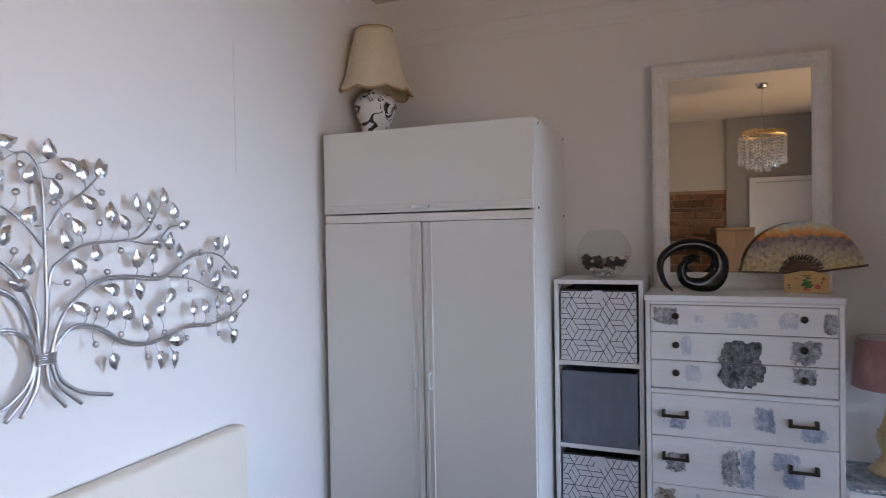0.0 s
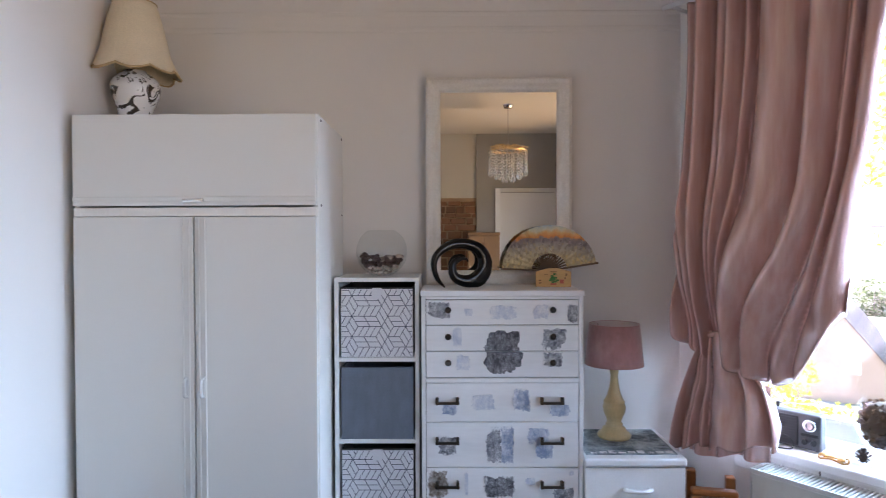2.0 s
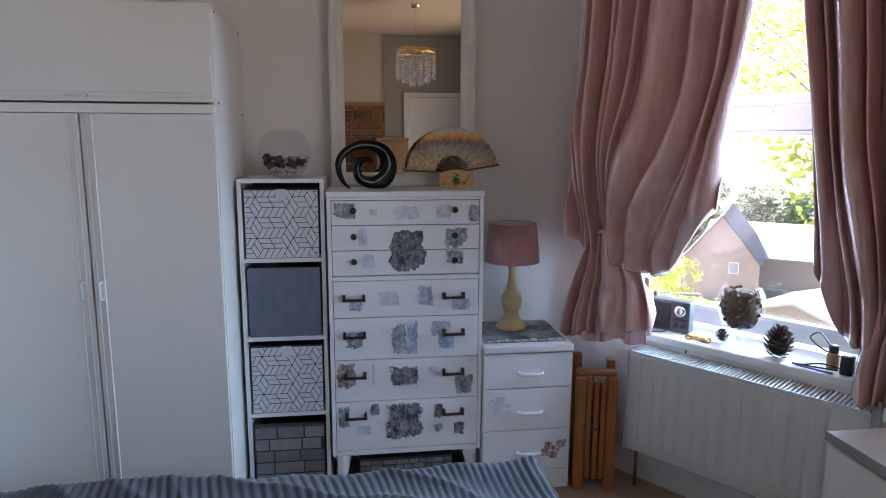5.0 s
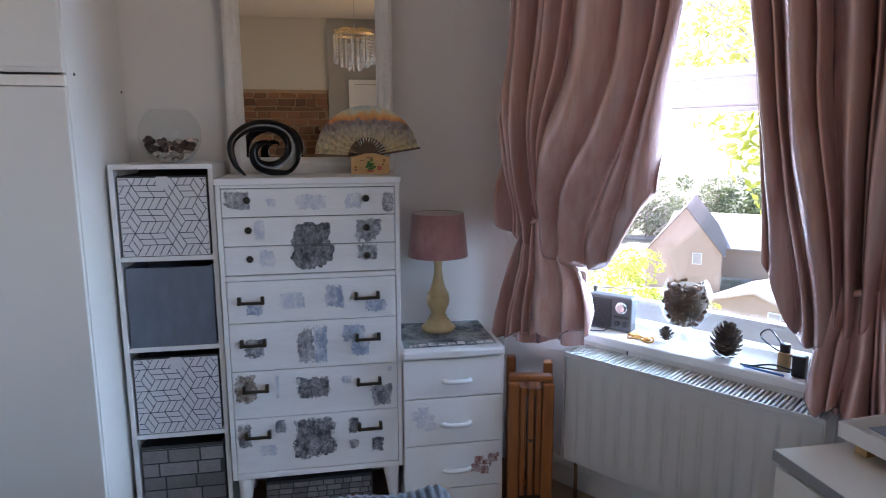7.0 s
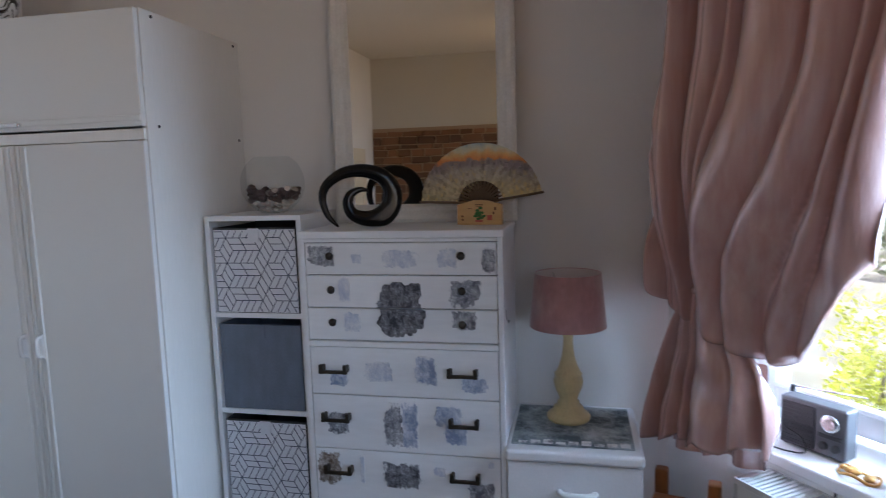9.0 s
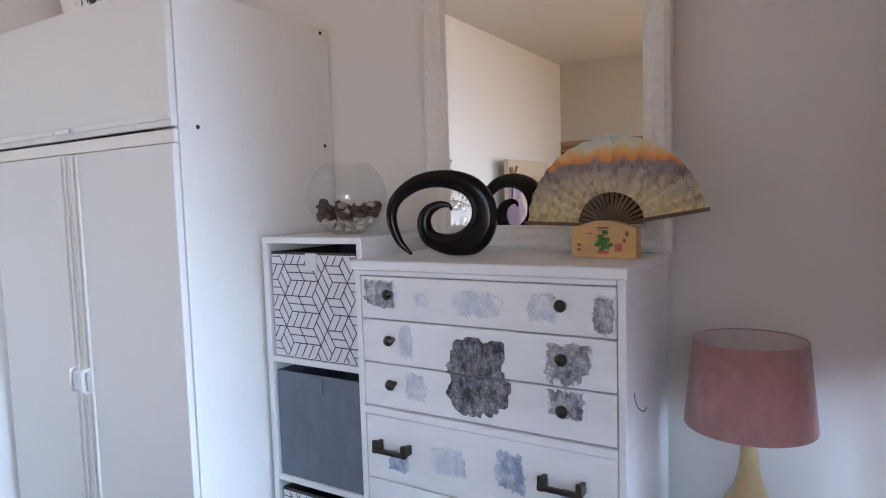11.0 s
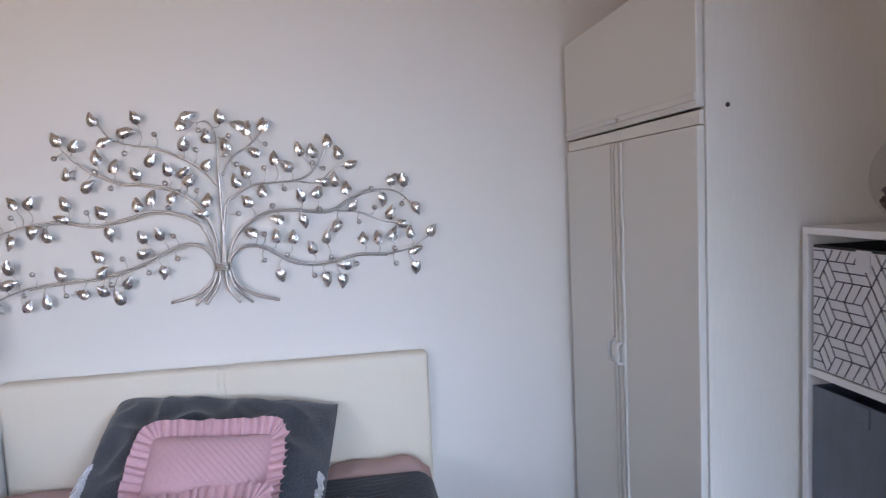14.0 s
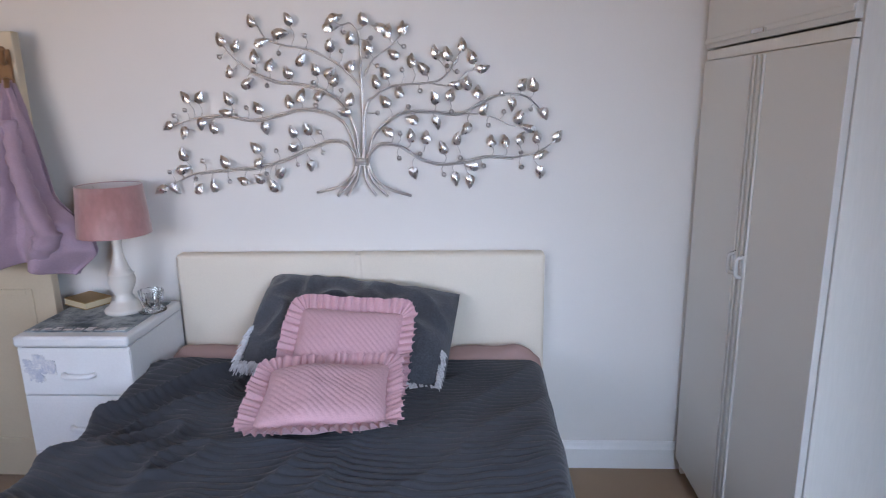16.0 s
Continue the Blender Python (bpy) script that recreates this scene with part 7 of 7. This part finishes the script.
part("door_knob", lathe([(0.012, 0), (0.012, 0.03), (0.026, 0.04), (0.024, 0.06), (0.0001, 0.066)], 16), M_CHROME, dr, smooth=True).matrix_basis = pose(0.12, -0.02, 1.0, 90, 0, 0)
hb2 = thing("wooden_cabinet", "brown wooden cabinet before the grey wall", "cabinet", (-0.06, REAR + 0.032, 0))
part("body", box(0, 0.34, 0, 0.24, 0, 1.53, 0.006), M_BROWNBOARD, hb2)
part("top", box(-0.006, 0.346, -0.0, 0.25, 1.5305, 1.56, 0.006), M_BROWNBOARD, hb2)
for a, b in ((0.006, 0.168), (0.172, 0.334)):
    cd = part("cabinet_door", box(a, b, 0.2402, 0.255, 0.03, 1.52, 0.003), M_BROWNBOARD, hb2)
    part("knob", lathe([(0.006, 0), (0.006, 0.012), (0.012, 0.018), (0.0001, 0.024)], 12), M_BRASS, cd, smooth=True).matrix_basis = pose(0.15 if a < 0.1 else 0.19, 0.255, 0.8, -90, 0, 0)
# a cream panelled door swung back against the wall beside the bed
od = setting(new("door_2"), "cream painted panelled door standing open against the wall", "door")
od.matrix_basis = Matrix.Translation((LEFT, 0, 0))
part("door_leaf", box(0.09, 0.13, -0.36, 0.43, 0.012, 1.72, 0.004), M_CREAMDOOR, od)
for z0, z1 in ((0.16, 0.80), (0.96, 1.62)):
    for y0, y1 in ((-0.27, -0.01), (0.09, 0.35)):
        pm = bmesh.new()
        for q in ((y0, y0 + 0.022, z0, z1), (y1 - 0.022, y1, z0, z1), (y0 + 0.022, y1 - 0.022, z0, z0 + 0.022), (y0 + 0.022, y1 - 0.022, z1 - 0.022, z1)):
            add_box(pm, 0.1285, 0.138, q[0], q[1], q[2], q[3], 0.003)
        part("panel_moulding", pm, M_CREAMDOOR, od)
for z in (0.25, 1.45):
    part("hinge", box(0.0, 0.10, -0.375, -0.3605, z - 0.05, z + 0.05, 0.002), M_BRASS, od)

def chandelier():
    c = thing("chandelier", "gold and clear crystal chandelier hanging from the ceiling", "chandelier", (0.25, 0.545, 2.14))
    M_GILT = mat("gilt_metal", (0.78, 0.58, 0.27), 0.25, metal=1.0, vary=0.15, scale=40)
    st = bmesh.new()
    tube(st, [(0, 0, 0.15), (0, 0, CEIL - 2.14 - 0.02)], 0.003, 6)
    part("cord", st, M_CHROME, c)
    part("ceiling_rose", lathe([(0.0001, CEIL - 2.14 - 0.03), (0.035, CEIL - 2.14 - 0.03), (0.045, CEIL - 2.14 - 0.0005)], 20), M_CHROME, c, smooth=True)
    rnd = random.Random(2)
    for k in range(22):
        a = k * 6.2832 / 22 + rnd.uniform(-0.1, 0.1)
        r = rnd.uniform(0.10, 0.175)
        b = bmesh.new()
        tube(b, spline([(0, 0, 0.14), (r * 0.5 * math.cos(a), r * 0.5 * math.sin(a), 0.16 + rnd.uniform(-0.02, 0.02)), (r * math.cos(a + 0.2), r * math.sin(a + 0.2), 0.12 + rnd.uniform(-0.02, 0.03))], 10), 0.004, 5)
        for q in range(3):
            f = 0.4 + 0.28 * q
            add_box(b, r * f * math.cos(a) - 0.010, r * f * math.cos(a) + 0.010, r * f * math.sin(a) - 0.010, r * f * math.sin(a) + 0.010, 0.145, 0.152)
        part("gilt_branch", b, M_GILT, c)
    for rr, zz in ((0.165, 0.12), (0.11, 0.12)):
        b = bmesh.new()
        tube(b, [(rr * math.cos(q * 6.2832 / 40), rr * math.sin(q * 6.2832 / 40), zz) for q in range(41)], 0.004, 6, caps=False)
        part("ring", b, M_GILT, c)
    sb = bmesh.new()
    for q in range(7):
        m = Matrix.Translation((0, 0, -0.014 - q * 0.025))
        bmesh.ops.create_icosphere(sb, subdivisions=1, radius=0.0085, matrix=m @ Matrix.Diagonal((1, 1, 1.25, 1)))
    bmesh.ops.create_icosphere(sb, subdivisions=1, radius=0.015, matrix=Matrix.Translation((0, 0, -0.20)) @ Matrix.Diagonal((0.8, 0.5, 1.6, 1)))
    me = bpy.data.meshes.new("crystal_strand")
    sb.to_mesh(me)
    sb.free()
    me.materials.append(M_CRYSTAL)
    for rr, n, drop in ((0.165, 22, 0.0), (0.11, 14, -0.03), (0.05, 7, -0.06)):
        for k in range(n):
            a = k * 6.2832 / n
            o = new("crystal_strand", me)
            o.parent = c
            o.matrix_basis = pose(rr * math.cos(a), rr * math.sin(a), 0.12 + drop, 0, 0, math.degrees(a))
    return c


chandelier()


def side_curtain(s0, s1, label):
    c = thing("curtain", label, "curtain", group="side window curtains")

    def fn(u, v):
        z = 2.33 - 2.0 * v
        k = math.exp(-((v - 0.62) / 0.18) ** 2)
        w = (s1 - s0) * (1 - 0.5 * k)
        return ept(s0 + (s1 - s0 - w) * (1.0 if s0 > 2 else 0.0) + w * u, -0.07 + 0.03 * math.sin(u * 5.5 * 6.2832), z)
    sheet_mesh("drape", fn, 120, 40, M_CURTAIN, c)
    for k in range(5):
        r = lathe([(0.022, -0.002), (0.022, 0.002), (0.014, 0.002), (0.014, -0.002), (0.022, -0.002)], 18)
        e = part("eyelet", r, M_CHROME, c)
        e.matrix_basis = Matrix.Translation(ept(s0 + (s1 - s0) * (0.1 + 0.2 * k), -0.07, 2.295)) @ Matrix.Rotation(ANGE, 4, "Z") @ pose(0, 0, 0, 0, 90, 0)
    return c


side_curtain(0.80, 1.08, "dusty pink eyelet curtain beside the side window")
side_curtain(2.72, 3.10, "dusty pink eyelet curtain at the side window's far edge")
pole2 = thing("curtain_pole", "metal pole through the side curtains' eyelets", "curtain pole")
pb = bmesh.new()
tube(pb, [tuple(ept(0.75, -0.07, 2.295)), tuple(ept(3.15, -0.07, 2.295))], 0.010, 10)
part("pole", pb, M_CHROME, pole2, smooth=True)
for q in (0.78, 3.12):
    bk = bmesh.new()
    tube(bk, [tuple(ept(q, -0.07, 2.295)), tuple(ept(q, 0, 2.295))], 0.006, 8)
    part("bracket", bk, M_CHROME, pole2)

# ---- outside the window ----
M_GRASS = mat("garden_ground", (0.16, 0.15, 0.10), 0.95, vary=0.4, scale=0.4, grain=0.2, grain_scale=4, stain_or_sheen=(0.52, 0.50, 0.45), stain_or_sheen_amount=0.9)
# brown brick made paler, with the haze of the glare in its colour
M_BRICKH = mat("haze_paled_brick", (0.50, 0.36, 0.27), 0.85, vary=0.12, scale=2, grain=0.15, grain_scale=25)
M_ROOF = mat("brown_roof_tile", (0.20, 0.15, 0.125), 0.8, vary=0.2, scale=5, grain=0.2, grain_scale=12)
# far paler than M_ROOF: the sun's glare is put into the colour
M_ROOFPALE = mat("pale_sun_in_colour", (0.50, 0.44, 0.40), 0.8, vary=0.15, scale=4)
M_FOL = mat("spring_leaf", (0.30, 0.34, 0.05), 0.6, vary=0.3, scale=3, island=0.4)
_n, _l = M_FOL.node_tree.nodes, M_FOL.node_tree.links
_tr = _n.new("ShaderNodeBsdfTranslucent")
_tr.inputs[0].default_value = (0.70, 0.70, 0.09, 1)
_mx = _n.new("ShaderNodeMixShader")
_mx.inputs[0].default_value = 0.5
_l.new(_n["Principled BSDF"].outputs[0], _mx.inputs[1])
_l.new(_tr.outputs[0], _mx.inputs[2])
_l.new(_mx.outputs[0], _n["Material Output"].inputs[0])
M_FOLDARK = mat("hedge_leaf", (0.13, 0.16, 0.05), 0.7, vary=0.4, scale=2, island=0.4)
M_BARK = mat("grey_bark", (0.27, 0.23, 0.18), 0.9, vary=0.25, scale=8, bump=0.6)
GZ = -10.0
gm = bmesh.new()
vs = [gm.verts.new((600 * math.cos(a), 600 * math.sin(a), GZ)) for a in [k * 6.2832 / 24 for k in range(24)]]
gm.faces.new(vs)
setting(mesh_ob("ground", gm, M_GRASS), "grass and paving below the window", "ground")


def house(name, label, d, ang, w, depth, eave, apex, roofmat, turn):
    h = thing(name, label, "house", (d * math.sin(ang), d * math.cos(ang), GZ), rz=turn)
    bm = bmesh.new()
    out = ((-w / 2, 0), (w / 2, 0), (w / 2, eave), (0, apex), (-w / 2, eave))
    f = [bm.verts.new((x, 0, z)) for x, z in out]
    g = [bm.verts.new((x, depth, z)) for x, z in out]
    bm.faces.new(f)
    bm.faces.new(g)
    for i in range(5):
        bm.faces.new((f[i], f[(i + 1) % 5], g[(i + 1) % 5], g[i]))
    part("wall", bm, M_BRICKH, h)
    for sx in (-1, 1):
        r = bmesh.new()
        o = 0.25
        s = (apex - eave) / (w / 2)
        p = [(sx * 0.0, -o, apex + 0.02), (sx * (w / 2 + o), -o, eave - s * o + 0.02), (sx * (w / 2 + o), depth + o, eave - s * o + 0.02), (0, depth + o, apex + 0.02)]
        lo = [r.verts.new(q) for q in p]
        hi = [r.verts.new((q[0], q[1], q[2] + 0.14)) for q in p]
        r.faces.new(lo)
        r.faces.new(hi)
        for i in range(4):
            r.faces.new((lo[i], lo[(i + 1) % 4], hi[(i + 1) % 4], hi[i]))
        part("roof", r, roofmat, h)
    for x, z in ((w * 0.18, eave * 0.86),):
        wd = part("window", box(x - 0.35, x + 0.35, -0.05, 0.02, z - 0.45, z + 0.45, 0.02), M_PVC, h)
        # pane is an opaque block in the same glare-pale colour
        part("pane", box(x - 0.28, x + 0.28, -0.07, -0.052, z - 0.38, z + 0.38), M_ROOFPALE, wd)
    return h


house("house", "brown brick gabled house with a tiled roof, seen below the window", 52, radians(31.0), 5.4, 12, 2.9, 6.3, M_ROOF, -35)
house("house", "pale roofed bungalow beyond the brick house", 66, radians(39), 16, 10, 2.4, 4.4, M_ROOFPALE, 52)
house("garage", "low garage with a pale roof near the brick house", 38, radians(36.5), 6, 7, 2.2, 3.2, M_ROOFPALE, -60)


def leaf_cloud(points, size, seed, count):
    """Many small leaves, each a bent quad, scattered round the given centres (x, y, z, radius)."""
    rnd = random.Random(seed)
    vs, fs = [], []
    for k in range(count):
        cx, cy, cz, r = points[k % len(points)]
        while True:
            p = Vector((rnd.uniform(-1, 1), rnd.uniform(-1, 1), rnd.uniform(-1, 1)))
            if p.length < 1:
                break
        p = p.normalized() * p.length ** 0.5
        c = Vector((cx, cy, cz)) + p * r
        a = Vector((rnd.gauss(0, 1), rnd.gauss(0, 1), rnd.gauss(0, 1))).normalized()
        b = a.orthogonal().normalized()
        s = size * rnd.uniform(0.6, 1.3)
        i = len(vs)
        n = a.cross(b) * s * 0.25
        vs += [tuple(c - a * s), tuple(c + b * s * 0.55 + n), tuple(c + a * s), tuple(c - b * s * 0.55 + n)]
        fs.append((i, i + 1, i + 2, i + 3))
    return vs, fs


def tree(label, place, h, crowns, size, count, material, seed, limbs=()):
    t = thing("tree", label, "tree", place)
    tr = bmesh.new()
    tube(tr, spline([(0, 0, 0), (0.1, 0.05, h * 0.35), (-0.05, 0.1, h * 0.7), (0.05, 0, h)], 16), [0.16 * (1 - 0.75 * k / 15) * h / 8 for k in range(16)], 10)
    part("trunk", tr, M_BARK, t, smooth=True)
    for end in limbs or [c[:3] for c in crowns[:6]]:
        lb = bmesh.new()
        b0 = Vector((0, 0, h * 0.8))
        e = Vector(end)
        m = (b0 + e) / 2 + Vector((0.1, -0.15, 0.3))
        tube(lb, spline([tuple(b0), tuple(m), tuple(e)], 14), [0.013 * (1 - 0.85 * k / 13) * h / 8 for k in range(14)], 7)
        part("limb", lb, M_BARK, t, smooth=True)
    vs, fs = leaf_cloud(crowns, size, seed, count)
    me = bpy.data.meshes.new("crown")
    me.from_pydata(vs, [], fs)
    me.materials.append(material)
    o = new("crown", me)
    o.parent = t
    tagged(o, kind="stuff")
    return t


_rnd = random.Random(31)
cr = [(_rnd.uniform(-3.4, 3.0), _rnd.uniform(-2.6, 2.6), _rnd.uniform(10.9, 15.5), _rnd.uniform(0.4, 0.9)) for _ in range(34)]
tree("spring tree with bright yellow-green leaves outside the window", (6.6, 8.2, GZ), 14.0, cr, 0.058, 12000, M_FOL, 5, [c[:3] for c in cr if c[2] > 13.2][:7])
for k, (ang, d, w, hh) in enumerate(((33.5, 82, 5.5, 6.2), (36.5, 86, 6, 5.4), (28.0, 80, 5.0, 6.4), (24.0, 78, 5.2, 6.6), (42, 88, 6.5, 6.0), (47, 80, 6.4, 6.6))):
    a = radians(ang)
    cr = [(_rnd.uniform(-w, w), _rnd.uniform(-1.2, 1.2), _rnd.uniform(1.0, hh), _rnd.uniform(0.8, 1.5)) for _ in range(26)]
    tree("dense dark green garden tree beyond the houses", (d * math.sin(a), d * math.cos(a), GZ), hh, cr, 0.26, 2600, M_FOLDARK, 50 + k)
cr = [(_rnd.uniform(-1.8, 1.8), _rnd.uniform(-0.8, 0.8), _rnd.uniform(2.6, 5.6), _rnd.uniform(0.4, 0.8)) for _ in range(20)]
tree("sunlit yellow-green shrub below the window", (12.0, 22.0, GZ), 5.0, cr, 0.09, 2600, M_FOL, 77)
cr = [(_rnd.uniform(-1.5, 1.4), _rnd.uniform(-0.8, 0.8), _rnd.uniform(4.6, 7.6), _rnd.uniform(0.4, 0.75)) for _ in range(20)]
tree("leafy green garden shrub beside the lawn", (8.3, 19.3, GZ), 6.6, cr, 0.085, 3000, M_FOL, 91)
